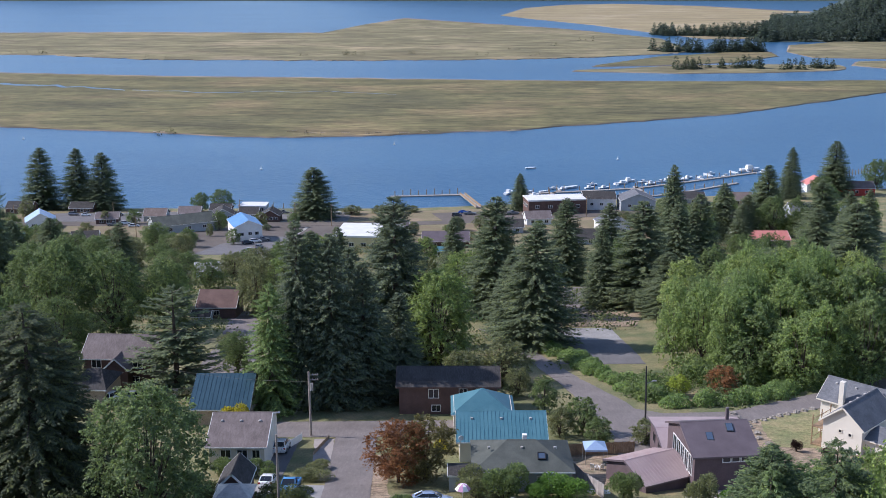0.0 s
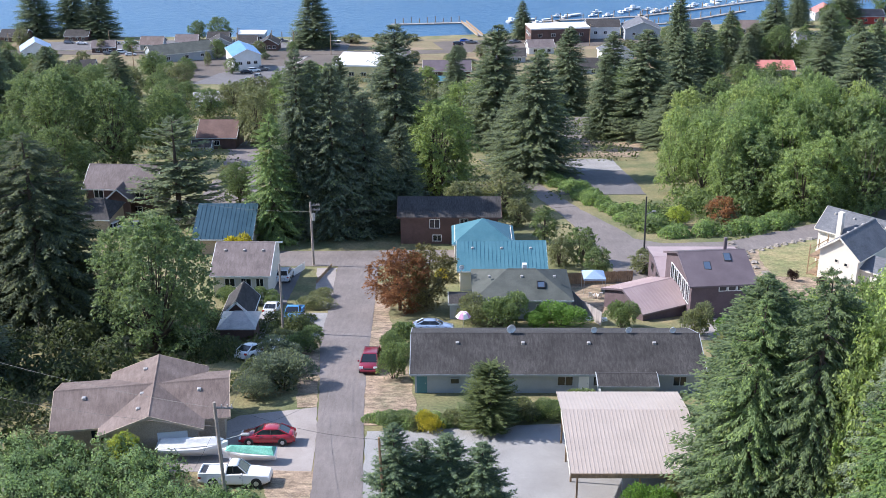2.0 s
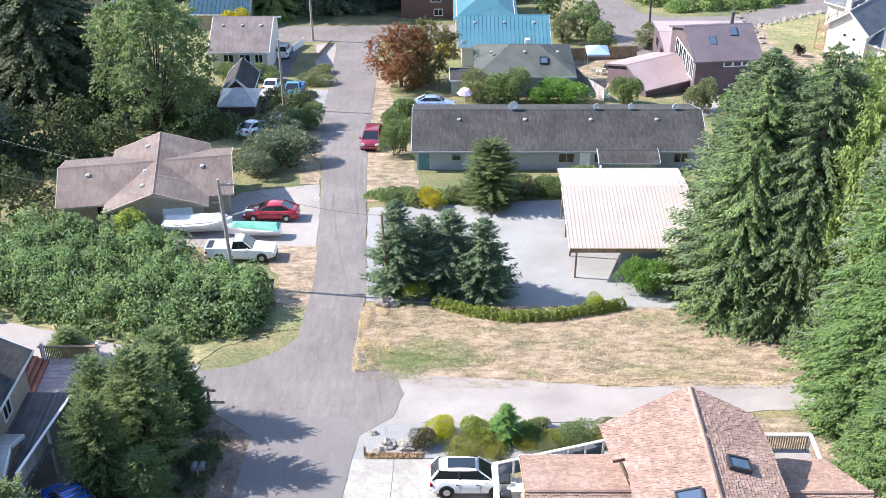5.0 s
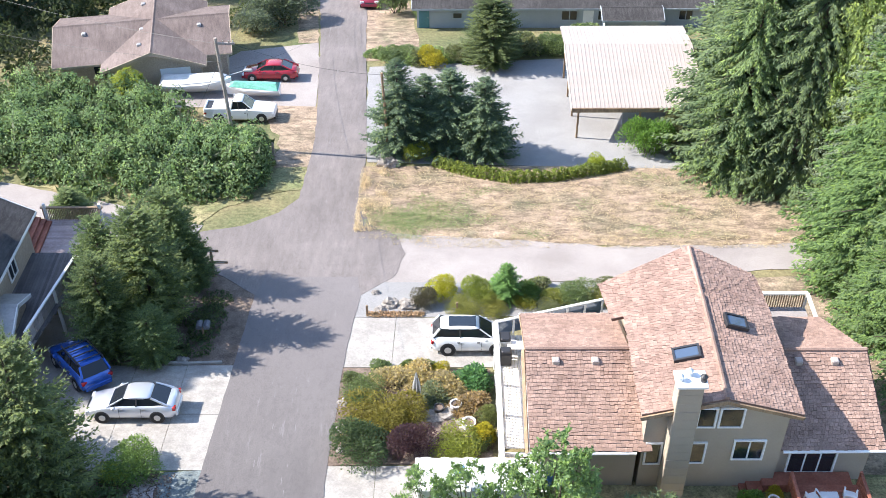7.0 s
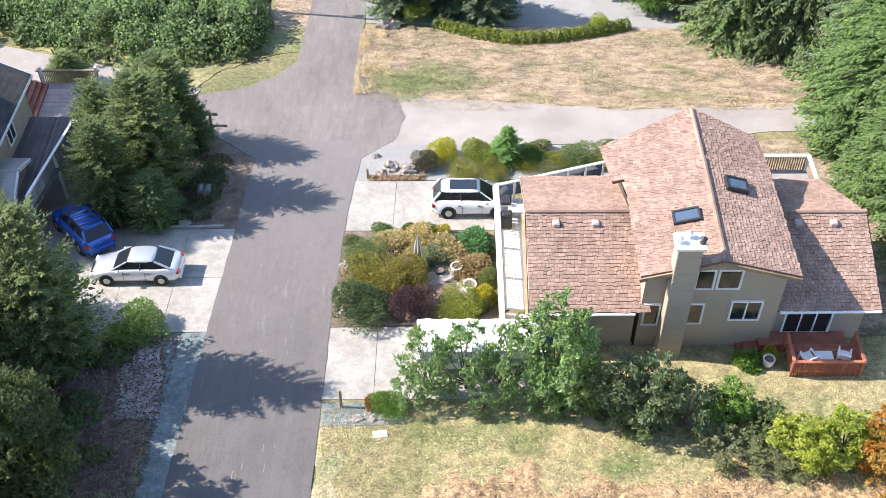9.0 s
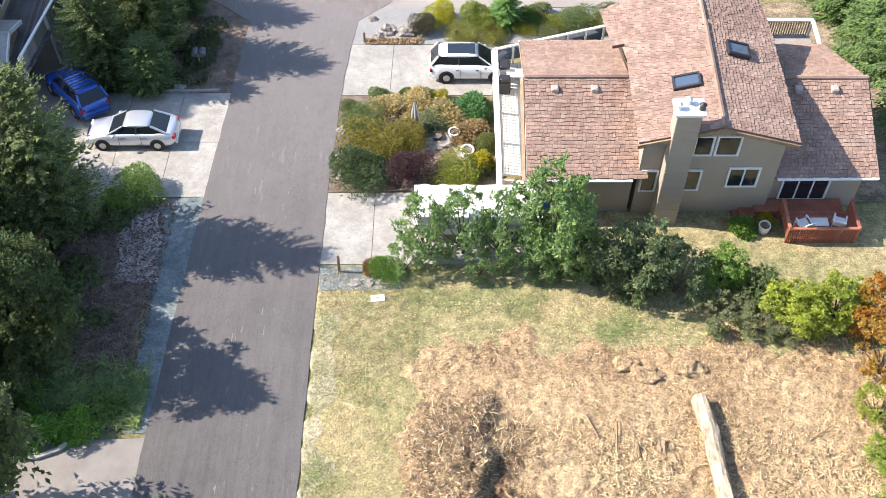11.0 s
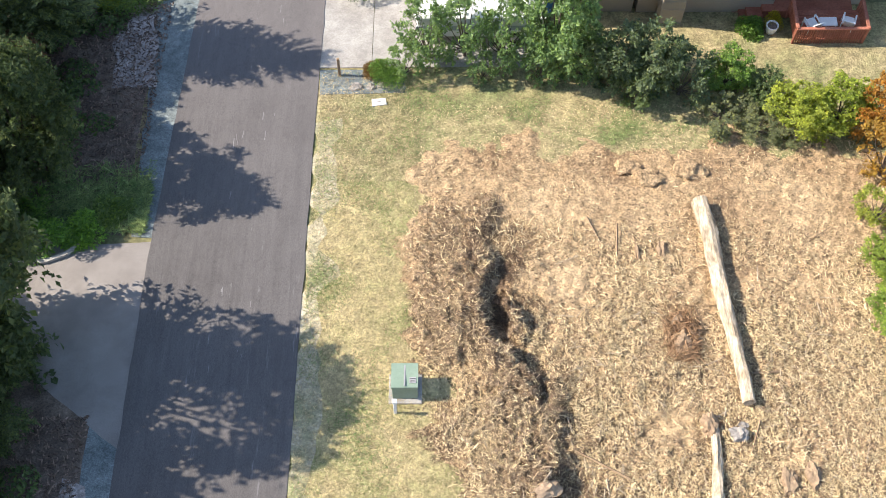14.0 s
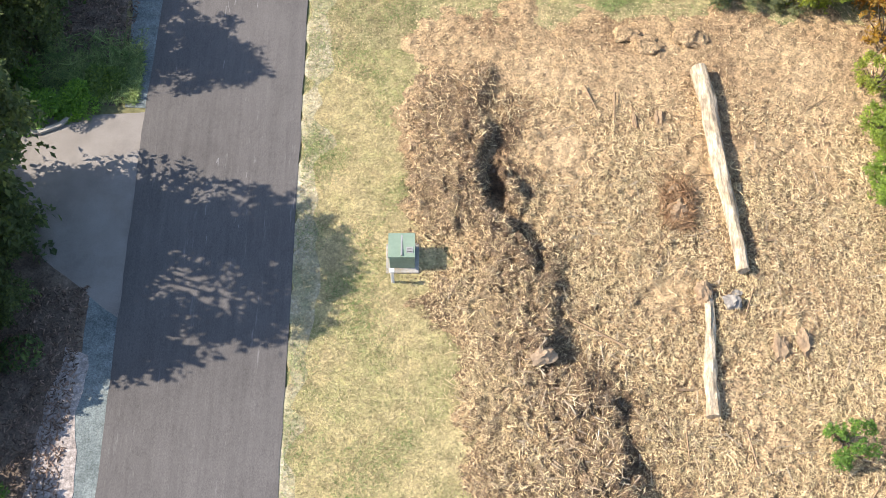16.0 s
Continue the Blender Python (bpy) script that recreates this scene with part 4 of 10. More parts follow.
def shrub(seed, leaves=2600, size=0.14, lobes=9, high=1.0):
    """A bush about 2 m across and 1.6 m high."""
    r = np.random.default_rng(seed)
    c = np.stack([r.uniform(-0.5, 0.5, lobes), r.uniform(-0.5, 0.5, lobes), r.uniform(0.25, 0.95, lobes) * high], -1)
    rad_ = r.uniform(0.35, 0.6, lobes)
    pick = r.integers(0, lobes, leaves)
    d = unit_rows(r, leaves)
    d[:, 2] = np.abs(d[:, 2]) * 1.0 - 0.25
    P = c[pick] + d * (rad_[pick] * r.uniform(0.75, 1.1, leaves))[:, None]
    P[:, 2] = np.maximum(P[:, 2], 0.02)
    way = np.cross(d, unit_rows(r, leaves)) * 0.8 + d * 0.8 + np.array([0, 0, 0.1])
    L = size * r.uniform(0.6, 1.4, leaves)
    v, f = blades(P, way, d + r.normal(size=d.shape) * 0.4, L, L * r.uniform(0.4, 0.7, leaves))
    b = Build()
    for i in range(lobes):
        b.tube((c[i, 0] * 0.15, c[i, 1] * 0.15, -0.1), tuple(c[i]), 0.03, 0.008, 4, False)
    return array_mesh("crown", v, f, LEAF), b.mesh("trunk", False)


def plant_kind(crown, trunk):
    trunk.materials.append(BARK)
    return crown, trunk


KINDS = {
    "spruce_a": plant_kind(*conifer(11, 950, 13, 0.24, 0.3, 2.6, slim=0.6)),
    "spruce_b": plant_kind(*conifer(12, 900, 13, 0.25, 0.2, 2.7, gap=0.2, slim=0.58)),
    "spruce_c": plant_kind(*conifer(13, 950, 13, 0.23, 0.4, 2.3, slim=0.65)),
    "hemlock": plant_kind(*conifer(14, 560, 20, 0.2, 0.5, 2.5, slim=0.5, bare=0.01, gap=0.12)),
    "young_spruce": plant_kind(*conifer(15, 420, 11, 0.34, 0.08, 2.9, bare=0.02, gap=0.3)),
    "pine": plant_kind(*conifer(16, 620, 10, 0.34, -0.25, 2.9, bare=0.02, slim=0.5)),
    "shore_pine": plant_kind(*conifer(18, 640, 11, 0.3, -0.3, 2.9, bare=0.03, slim=0.38)),
    "open_pine": plant_kind(*conifer(17, 220, 13, 0.36, 0.0, 3.2, gap=0.6, slim=0.5)),
    "tree_a": plant_kind(*broadleaf(21, 15000, 0.23, 44)),
    "tree_b": plant_kind(*broadleaf(22, 15000, 0.23, 54, lobe=0.9)),
    "tree_c": plant_kind(*broadleaf(23, 13000, 0.24, 36, wide=3.8)),
    "tree_big": plant_kind(*broadleaf(27, 26000, 0.2, 80, wide=4.5, low=0.02, lobe=0.85)),
    "tree_fine": plant_kind(*broadleaf(24, 18000, 0.19, 56, lobe=0.9)),
    "tree_dense": plant_kind(*broadleaf(29, 25000, 0.25, 46, wide=4.4, low=0.05)),
    "tree_small": plant_kind(*broadleaf(25, 8000, 0.3, 28, wide=4.0)),
    "tree_near": plant_kind(*broadleaf(26, 9000, 0.34, 30, wide=4.2, low=0.02)),
    "tree_loose": plant_kind(*broadleaf(28, 2700, 0.42, 22, wide=4.3, low=0.04, lobe=0.9, spray=10)),
    "tree_plum": plant_kind(*broadleaf(34, 6000, 0.4, 34, wide=4.3, low=0.03, lobe=0.9, spray=12)),
    "bush_a": plant_kind(*shrub(31, 4600, 0.1, 12)),
    "bush_b": plant_kind(*shrub(32, 6500, 0.075, 14)),
    "bush_c": plant_kind(*shrub(33, 2600, 0.17, 9)),
}
trees_made = 0


def plant(name, kind, x, y, high, wide, col, label, group="", category="tree", rz=None, dz=0.0):
    """Stands a tree or bush on the hillside: its height and width in metres, its leaf colour."""
    global trees_made
    trees_made += 1
    crown, trunk = KINDS[kind]
    base = {"b": (2.0, 1.55)}.get(kind[0], (9.2, 10.0) if kind[:4] == "tree" else ((6.4, 10.0) if kind in ("pine", "shore_pine", "young_spruce") else (3.9, 10.0)))
    if len(label.split()) < 4:
        label += " on the hillside"
    s = (wide / base[0], wide / base[0], high / base[1])
    root = empty(name, at(x, y, trees_made * 77.0 if rz is None else rz, dz), label, category, group)
    for nm, me in (("crown", crown), ("trunk", trunk)):
        ob = new(nm, me)
        ob.parent = root
        ob.scale = s
        ob.color = (*col, 1)
    return root


# DARK is lightened to stand for haze over the distant spruces.
SPRUCE, DARK, CEDAR, BLUEGREEN = (0.205, 0.255, 0.165), (0.2, 0.245, 0.175), (0.19, 0.28, 0.13), (0.17, 0.24, 0.155)
LIGHT, MID, OLIVE, YELLOW = (0.3, 0.39, 0.155), (0.205, 0.275, 0.125), (0.25, 0.275, 0.15), (0.5, 0.45, 0.06)
VIVID, LIME, PURPLE = (0.19, 0.33, 0.08), (0.4, 0.46, 0.09), (0.08, 0.045, 0.055)

# tall trees of the hillside, from the far shore up
for x, y, h, w, k in [(-182, 512, 28, 16, "spruce_b"), (-165, 510, 28, 15, "spruce_a"), (-153, 508, 26, 15, "spruce_b"), (-54.5, 476, 22, 17, "spruce_b"),
                      (34, 498, 16.5, 10, "spruce_c"), (162, 526, 24, 12, "spruce_c"), (185, 534, 26, 16, "spruce_a"), (124, 430, 24, 13, "spruce_a"), (69, 337, 31, 12, "spruce_c"),
                      (34, 309, 24, 12, "spruce_a"), (47, 263, 26, 15, "spruce_b"), (70, 305, 25, 13, "spruce_a"), (108, 322, 19, 13, "spruce_a"), (12, 253, 28, 14, "spruce_b"),
                      (18, 216, 24.5, 14.5, "spruce_a"), (14, 224, 18, 11, "spruce_c"), (78, 211, 29, 15, "spruce_a"), (84, 192, 33, 15, "spruce_b"), (-105, 260, 35, 11, "spruce_a"),
                      (92, 250, 26, 14, "spruce_a"), (60, 285, 24, 13, "spruce_c"), (128, 380, 22, 13, "spruce_b"), (100, 400, 20, 11, "spruce_a"), (-95, 215, 24, 13, "spruce_c")]:
    plant("spruce_tree", k, x, y, h, w, SPRUCE, "tall dark green spruce", "spruces on the slope")
for x, y, h, w, k in [(-17, 166, 27, 10, "spruce_a"), (-22, 166.5, 29, 10.5, "spruce_c"), (-12.3, 168, 22.5, 9.5, "spruce_a"), (-8.8, 201, 31, 14, "spruce_b"), (-15, 176, 24, 9, "spruce_b"), (-7, 173, 17, 8, "spruce_a")]:
    plant("spruce_tree", k, x, y, h, w, DARK, "tall near-black spruce behind the cross street", "dark spruces")
plant("cedar_tree", "hemlock", -25.6, 161.5, 20, 8.4, (0.26, 0.36, 0.15), "yellow-green cedar beside the dark spruces", "cedars")
plant("cedar_tree", "hemlock", -43.7, 114, 23, 14, (0.15, 0.18, 0.115), "massive dark cedar above the houses", "cedars")
plant("cedar_tree", "hemlock", -41.2, 116.5, 19.5, 8.6, (0.155, 0.175, 0.11), "dull olive cedar crowding a larger one", "cedars")
plant("cedar_tree", "hemlock", -51, 118, 24, 13, (0.11, 0.14, 0.09), "massive dark cedar above the houses", "cedars")
plant("cedar_tree", "spruce_a", -47, 96, 15, 10, DARK, "dark cedar in the shade of taller trees", "cedars")
plant("pine_tree", "open_pine", -43.5, 177, 17.5, 10.5, SPRUCE, "open-branched pine by the craftsman house")

# round-crowned trees of the middle distance
for x, y, h, w, k, c in [(-30, 107, 16, 14, "tree_big", (0.23, 0.31, 0.15)), (-1, 195, 19, 17, "tree_big", LIGHT), (-79, 226, 21, 17, "tree_a", MID), (-68, 226, 20, 17, "tree_b", MID), (-59, 233, 17, 14.5, "tree_a", MID), (-113, 301, 14, 16, "tree_b", MID), (-77, 312, 10, 12, "tree_a", MID),
                         (-43, 256, 15, 12, "tree_b", OLIVE), (-92, 250, 18, 16, "tree_b", MID), (-80, 270, 16, 15, "tree_a", MID), (-66, 265, 14, 13, "tree_b", OLIVE), (-98, 285, 17, 15, "tree_a", MID),
                         (-86, 200, 17, 14, "tree_a", MID), (-72, 205, 13, 11, "tree_b", MID), (-120, 340, 9, 12, "tree_b", MID), (-100, 330, 8, 11, "tree_a", OLIVE), (-140, 385, 9, 12, "tree_a", MID),
                         (-98, 500, 11, 13, "tree_b", MID), (-108, 502, 9, 10, "tree_a", MID), (-195, 470, 15, 14, "tree_a", MID), (-88, 440, 8, 9, "tree_c", MID), (-178, 480, 8, 9, "tree_b", OLIVE),
                         (88, 300, 15, 15, "tree_a", MID), (118, 352, 8, 13, "tree_b", MID), (92, 345, 9, 11, "tree_a", MID), (140, 410, 14, 12, "tree_b", MID), (160, 470, 13, 13, "tree_a", MID), (175, 520, 12, 13, "tree_b", MID),
                         (215, 560, 16, 16, "tree_a", MID), (90, 460, 9, 9, "tree_a", MID), (-30, 300, 14, 12, "tree_a", OLIVE), (-48, 285, 12, 10, "tree_b", OLIVE), (5, 270, 15, 13, "tree_b", LIGHT), (24, 262, 13, 11, "tree_a", MID),
                         (-14, 225, 14, 12, "tree_a", MID), (-31, 225, 13, 11, "tree_b", MID), (80, 236, 16, 14, "tree_b", LIGHT), (70, 250, 18, 15, "tree_a", MID), (100, 215, 20, 15, "tree_b", MID), (112, 270, 19, 16, "tree_a", MID),
                         (-60, 170, 11, 9, "tree_b", MID), (-36, 190, 8, 8, "tree_a", MID), (-64, 150, 18, 13, "tree_b", DARK), (-70, 175, 18, 13, "tree_a", MID), (-100, 180, 20, 15, "tree_a", DARK)]:
    plant("leafy_tree", k, x, y, h, w, c, {LIGHT: "sunlit light green broadleaf tree", MID: "green broadleaf tree on the slope", OLIVE: "dull olive broadleaf tree", DARK: "broadleaf tree in deep shade"}.get(c, "big sunlit broadleaf tree with grey-green leaves"), "broadleaf trees")
wr = random.Random(12)
for i in range(56):
    x, y = 36 + 42 * wr.random(), 177 + 50 * wr.random()
    if x - 36 < (y - 205) * 0.3 or (x < 42 and y < 188) or x > 92 - (y - 177) * 0.3 or (y < 182 and 42 < x < 48):
        continue
    c = wr.choice([(0.36, 0.46, 0.17), (0.33, 0.43, 0.18), (0.39, 0.47, 0.19), (0.28, 0.38, 0.16), (0.3, 0.36, 0.22), (0.24, 0.32, 0.15)])
    kind_, high_, wide_ = wr.choice(["tree_a", "tree_b", "tree_c", "tree_fine"]), wr.uniform(8.5, 13), wr.uniform(9.5, 15)
    if x < 41.5 and y > 190:
        continue
    plant("wood_tree", kind_, x, y, high_ + (4.0 if y > 186 else 0) + min(5, max(0, (x - 44) * 0.25)), wide_, c, "sunlit light green tree in a dense wood", "trees of the wood")
plant("maple_tree", "tree_a", -5.3, 125.3, 8.2, 9.2, (0.3, 0.145, 0.075), "maple turning rust red and brown beside the lane")
plant("maple_tree", "tree_b", -2.2, 126.8, 8.4, 8.8, (0.22, 0.2, 0.09), "maple still olive green beside the red one")
plant("autumn_bush", "tree_small", 44.9, 172.7, 5.2, 6.8, (0.36, 0.19, 0.1), "rust-red bush before the wood", category="bush")
plant("yellow_bush", "tree_small", 37.5, 172.5, 3.6, 5, (0.46, 0.54, 0.12), "yellow-green bush before the wood", category="bush")
for x, y, h, w, c in [(10, 181, 8, 12, OLIVE), (3, 178, 6.5, 9, OLIVE), (15.3, 162, 5.8, 5.4, MID), (19.4, 149, 5.6, 6.5, MID), (16, 147, 4.5, 5, OLIVE), (27.5, 144, 3.4, 6, OLIVE), (21, 143, 4, 5, MID), (-40, 205, 5, 7, OLIVE), (12, 172, 5, 6, OLIVE)]:
    plant("shrub_tree", "tree_small", x, y, h, w, c, "bushy garden tree", "garden trees")
# waterfront and inter-house bushes
for x, y, h, w, c in [(-40, 490, 4, 12, OLIVE), (-28, 494, 3.5, 10, OLIVE), (-14, 498, 3, 10, OLIVE), (-75, 400, 6, 7, MID), (-62, 352, 5, 7, MID), (-90, 392, 7, 9, MID), (-120, 405, 5, 10, OLIVE), (-104, 400, 6, 9, OLIVE),
                      (140, 470, 7, 8, MID), (-150, 430, 6, 9, MID), (-170, 440, 7, 10, MID), (20, 380, 7, 9, OLIVE), (-5, 350, 9, 10, LIGHT), (40, 350, 8, 9, OLIVE), (55, 360, 6, 9, OLIVE), (-136, 425, 5, 8, OLIVE)]:
    plant("bank_bush", "tree_small", x, y, h, w, c, "scrubby bush near the waterfront", "waterfront bushes", "bush")

for x, y, h, w, k, c in [(-112, 366, 8, 9, "tree_a", MID), (-104, 371, 7, 8, "tree_b", OLIVE), (-97, 377, 11, 13, "tree_a", MID), (-90, 367, 9, 11, "tree_b", MID), (-84, 358, 9, 11, "tree_a", OLIVE), (-118, 358, 9, 11, "tree_b", MID), (-130, 371, 11, 13, "tree_a", MID), (-140, 369, 12, 13, "tree_b", MID),
                         (-148, 378, 11, 12, "tree_a", MID), (-125, 348, 11, 13, "tree_b", OLIVE), (-108, 346, 10, 12, "tree_a", MID), (-96, 344, 10, 12, "tree_b", OLIVE), (-102, 328, 12, 13, "tree_a", MID), (-86, 338, 9, 11, "tree_b", MID), (-76, 330, 7, 9, "tree_a", MID), (-136, 352, 14, 12, "spruce_c", SPRUCE), (-116, 330, 17, 11, "spruce_a", SPRUCE),
                         (-60, 317, 9, 11, "tree_b", OLIVE), (-52, 311, 11, 12, "tree_a", OLIVE), (-49, 330, 9, 10, "tree_b", MID), (-45, 321, 12, 12, "tree_a", MID), (-64, 303, 9, 10, "tree_b", MID), (-40, 340, 12, 11, "tree_a", MID), (-66, 342, 4, 6, "tree_small", MID),
                         (112, 446, 14, 11, "tree_a", LIGHT), (134, 466, 18, 13, "tree_b", MID), (97, 402, 13, 14, "tree_a", MID), (88, 394, 14, 13, "tree_b", MID), (80, 384, 12, 12, "tree_a", MID), (124, 396, 9, 10, "tree_b", MID), (152, 446, 12, 12, "tree_a", MID), (76, 360, 15, 13, "tree_b", MID), (146, 404, 14, 13, "tree_a", MID), (128, 350, 14, 13, "tree_b", MID), (68, 420, 9, 9, "tree_a", OLIVE)]:
    plant("town_tree", k, x, y, h, w, c, "dark green spruce above the town" if k[0] == "s" else "leafy green tree among the town lots", "trees of the town")
tr = random.Random(5)
for i in range(60):
    x, y = tr.uniform(-185, 135), tr.uniform(372, 462)
    if (-88 < x < -55 and y < 432) or (-170 < x < -95 and y > 418 and y < 446) or (-8 < x < 80 and 384 < y < 425 and tr.random() < 0.6):
        continue
    plant("town_bush", tr.choice(["tree_small", "tree_c"]), x, y, tr.uniform(2.5, 6.5), tr.uniform(4, 9), tr.choice([MID, OLIVE, MID, SPRUCE]), "scrubby green bush among town lots", "waterfront bushes", "bush")

# conifers beside the carport and the lane end
EVER, EVERDARK = (0.22, 0.31, 0.145), (0.175, 0.24, 0.13)
FRESH = (0.17, 0.265, 0.105)
for x, y, h, w, k, c in [(20.3, 65.4, 18.5, 6.4, "hemlock", EVER), (23.6, 63.6, 21.0, 7.0, "hemlock", EVERDARK), (25.6, 54.6, 18, 7.4, "hemlock", FRESH), (25.0, 50.8, 13.5, 6.8, "hemlock", FRESH), (26.8, 47.0, 17, 7.6, "hemlock", (0.185, 0.265, 0.125)), (25.9, 58.6, 17, 4.6, "hemlock", (0.3, 0.37, 0.27)), (26.2, 43.4, 12, 6.4, "hemlock", FRESH), (25.4, 39.6, 9, 5.6, "hemlock", (0.185, 0.265, 0.125)), (28.5, 61.5, 23, 11, "tree_fine", (0.36, 0.48, 0.19)), (27.5, 76, 15.5, 9, "spruce_c", EVERDARK), (31.5, 78, 14.5, 10, "spruce_a", (0.22, 0.27, 0.19)), (35.0, 80, 16.5, 11, "tree_fine", LIGHT), (32.5, 71, 17, 10, "hemlock", EVER), (23.5, 79, 14.5, 8, "spruce_b", EVERDARK), (20.9, 67.5, 19.5, 8.4, "spruce_b", EVERDARK), (25.0, 65, 20, 6.4, "hemlock", (0.2, 0.27, 0.19)), (22.8, 71.5, 18, 8.5, "hemlock", EVER),
                         (28, 56, 21, 10, "tree_fine", LIGHT), (28.0, 48.6, 20, 6, "hemlock", CEDAR), (24.5, 72, 17, 8, "hemlock", CEDAR), (27.5, 74, 17, 9, "tree_fine", LIGHT), (28.6, 70, 19, 9, "tree_fine", LIGHT), (28.0, 64, 18, 8, "tree_fine", LIGHT), (29.5, 48, 23, 9, "tree_fine", LIGHT), (27.6, 51.0, 15, 7, "tree_fine", LIGHT), (28.6, 46.2, 15, 7, "tree_fine", LIGHT), (28, 55, 19, 9, "tree_fine", LIGHT), (26.3, 49.5, 14, 5.2, "hemlock", CEDAR), (24.4, 46.6, 7, 4.6, "hemlock", FRESH), (23.9, 50.6, 6.0, 3.8, "hemlock", FRESH), (27.0, 60.5, 20, 9.5, "tree_fine", LIGHT), (30.5, 66, 21, 10, "tree_fine", LIGHT)]:
    plant("hemlock_tree", k, x, y, h, w, c, "tall drooping evergreen at the edge of the dry lawn" if k[:4] != "tree" else "pale green broadleaf tree among evergreens", "evergreens by the carport")
for x, y, h, w in [(-3.5, 69.2, 7.8, 6.0), (0.3, 69.6, 6.8, 6.8), (2.7, 68.6, 6.6, 6.2), (-1.6, 70.4, 6.0, 5.4)]:
    plant("young_spruce", "young_spruce", x, y, h, w, BLUEGREEN, "young blue-green spruce on gravel", "young spruces on the gravel")
plant("rounded_cypress", "shore_pine", 3.9, 85.2, 6.2, 6.0, (0.16, 0.205, 0.095), "dense rounded dark green cypress by the gravel yard")
for x, y, h, w, k, c in [(-18.4, 44.6, 6.6, 4.6, "shore_pine", (0.17, 0.225, 0.1)), (-16.6, 47.4, 8.0, 5.6, "shore_pine", (0.2, 0.26, 0.115)), (-16.0, 43.9, 3.4, 3.6, "shore_pine", MID), (-16.2, 51.6, 6.6, 4.6, "shore_pine", MID), (-15.2, 51.2, 3.8, 3.4, "shore_pine", (0.17, 0.24, 0.11)), (-19.4, 48.6, 6.6, 4.2, "shore_pine", MID)]:
    plant("pine_tree", k, x, y, h, w, c, "dense green pine between drive and lane", "pines by the west drive")
# Second leaf colour is darkened to stand for crowns in shade.
ROADSIDE, SHADE_TINT = (0.17, 0.22, 0.1), (0.125, 0.17, 0.075)
# Westernmost trees stand mostly out of view, added to shade bed and drive.
for x, y, h, w, k, c in [(-18.3, 32.9, 10.2, 6.0, "shore_pine", (0.21, 0.265, 0.125)), (-22.6, 36.2, 6.5, 5.4, "shore_pine", (0.24, 0.31, 0.15)), (-23.4, 31.6, 9.0, 6.4, "shore_pine", ROADSIDE), (-18.9, 28.6, 4.6, 4.0, "tree_dense", (0.2, 0.12, 0.075)), (-23.6, 28.0, 8.4, 6.4, "tree_dense", SHADE_TINT),
                         (-19.6, 12.6, 7.0, 6.6, "tree_dense", SHADE_TINT), (-19.6, 16.4, 6.4, 5.6, "tree_dense", SHADE_TINT), (-18.9, 22.4, 5.0, 4.6, "tree_dense", SHADE_TINT), (-20.4, 30.4, 7.4, 5.6, "tree_dense", SHADE_TINT), (-18.6, 26.9, 6.0, 4.6, "tree_dense", SHADE_TINT), (-17.3, 24.9, 8.3, 6.0, "tree_dense", SHADE_TINT), (-21.0, 23.6, 7.6, 5.5, "tree_dense", SHADE_TINT), (-18.2, 15.7, 12.9, 9.8, "tree_dense", SHADE_TINT), (-17.4, 15.4, 4.4, 4.6, "tree_dense", SHADE_TINT), (-22.4, 16.0, 10.2, 7.4, "tree_dense", SHADE_TINT), (-21.4, 12.6, 7.4, 6.4, "tree_dense", SHADE_TINT), (-16.6, 12.6, 4.4, 3.8, "tree_dense", SHADE_TINT), (-16.9, 9.8, 4.0, 3.6, "tree_dense", SHADE_TINT), (-18.6, 8.2, 4.0, 5.0, "tree_dense", SHADE_TINT), (-15.9, 5.4, 2.6, 2.8, "tree_near", (0.13, 0.24, 0.06))]:
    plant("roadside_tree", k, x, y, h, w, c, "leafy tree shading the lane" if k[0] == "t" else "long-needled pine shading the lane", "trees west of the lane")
# Spruces outside the view, put here only to cast shade on the drive.
for x, y, h, w in [(-36, 48, 19, 9), (-37, 45.5, 20, 10), (-37, 55, 19, 9)]:
    plant("spruce_tree", "spruce_a", x, y, h, w, SPRUCE, "tall spruce behind the west house", "spruces on the slope")
plant("deck_shrub", "pine", -24.6, 58.8, 2.6, 3.4, MID, "dark evergreen shrub behind the deck", category="bush")
# trees along the lower drive of the shingle-roofed house
YARD, YARDDARK = (0.25, 0.37, 0.16), (0.19, 0.25, 0.14)
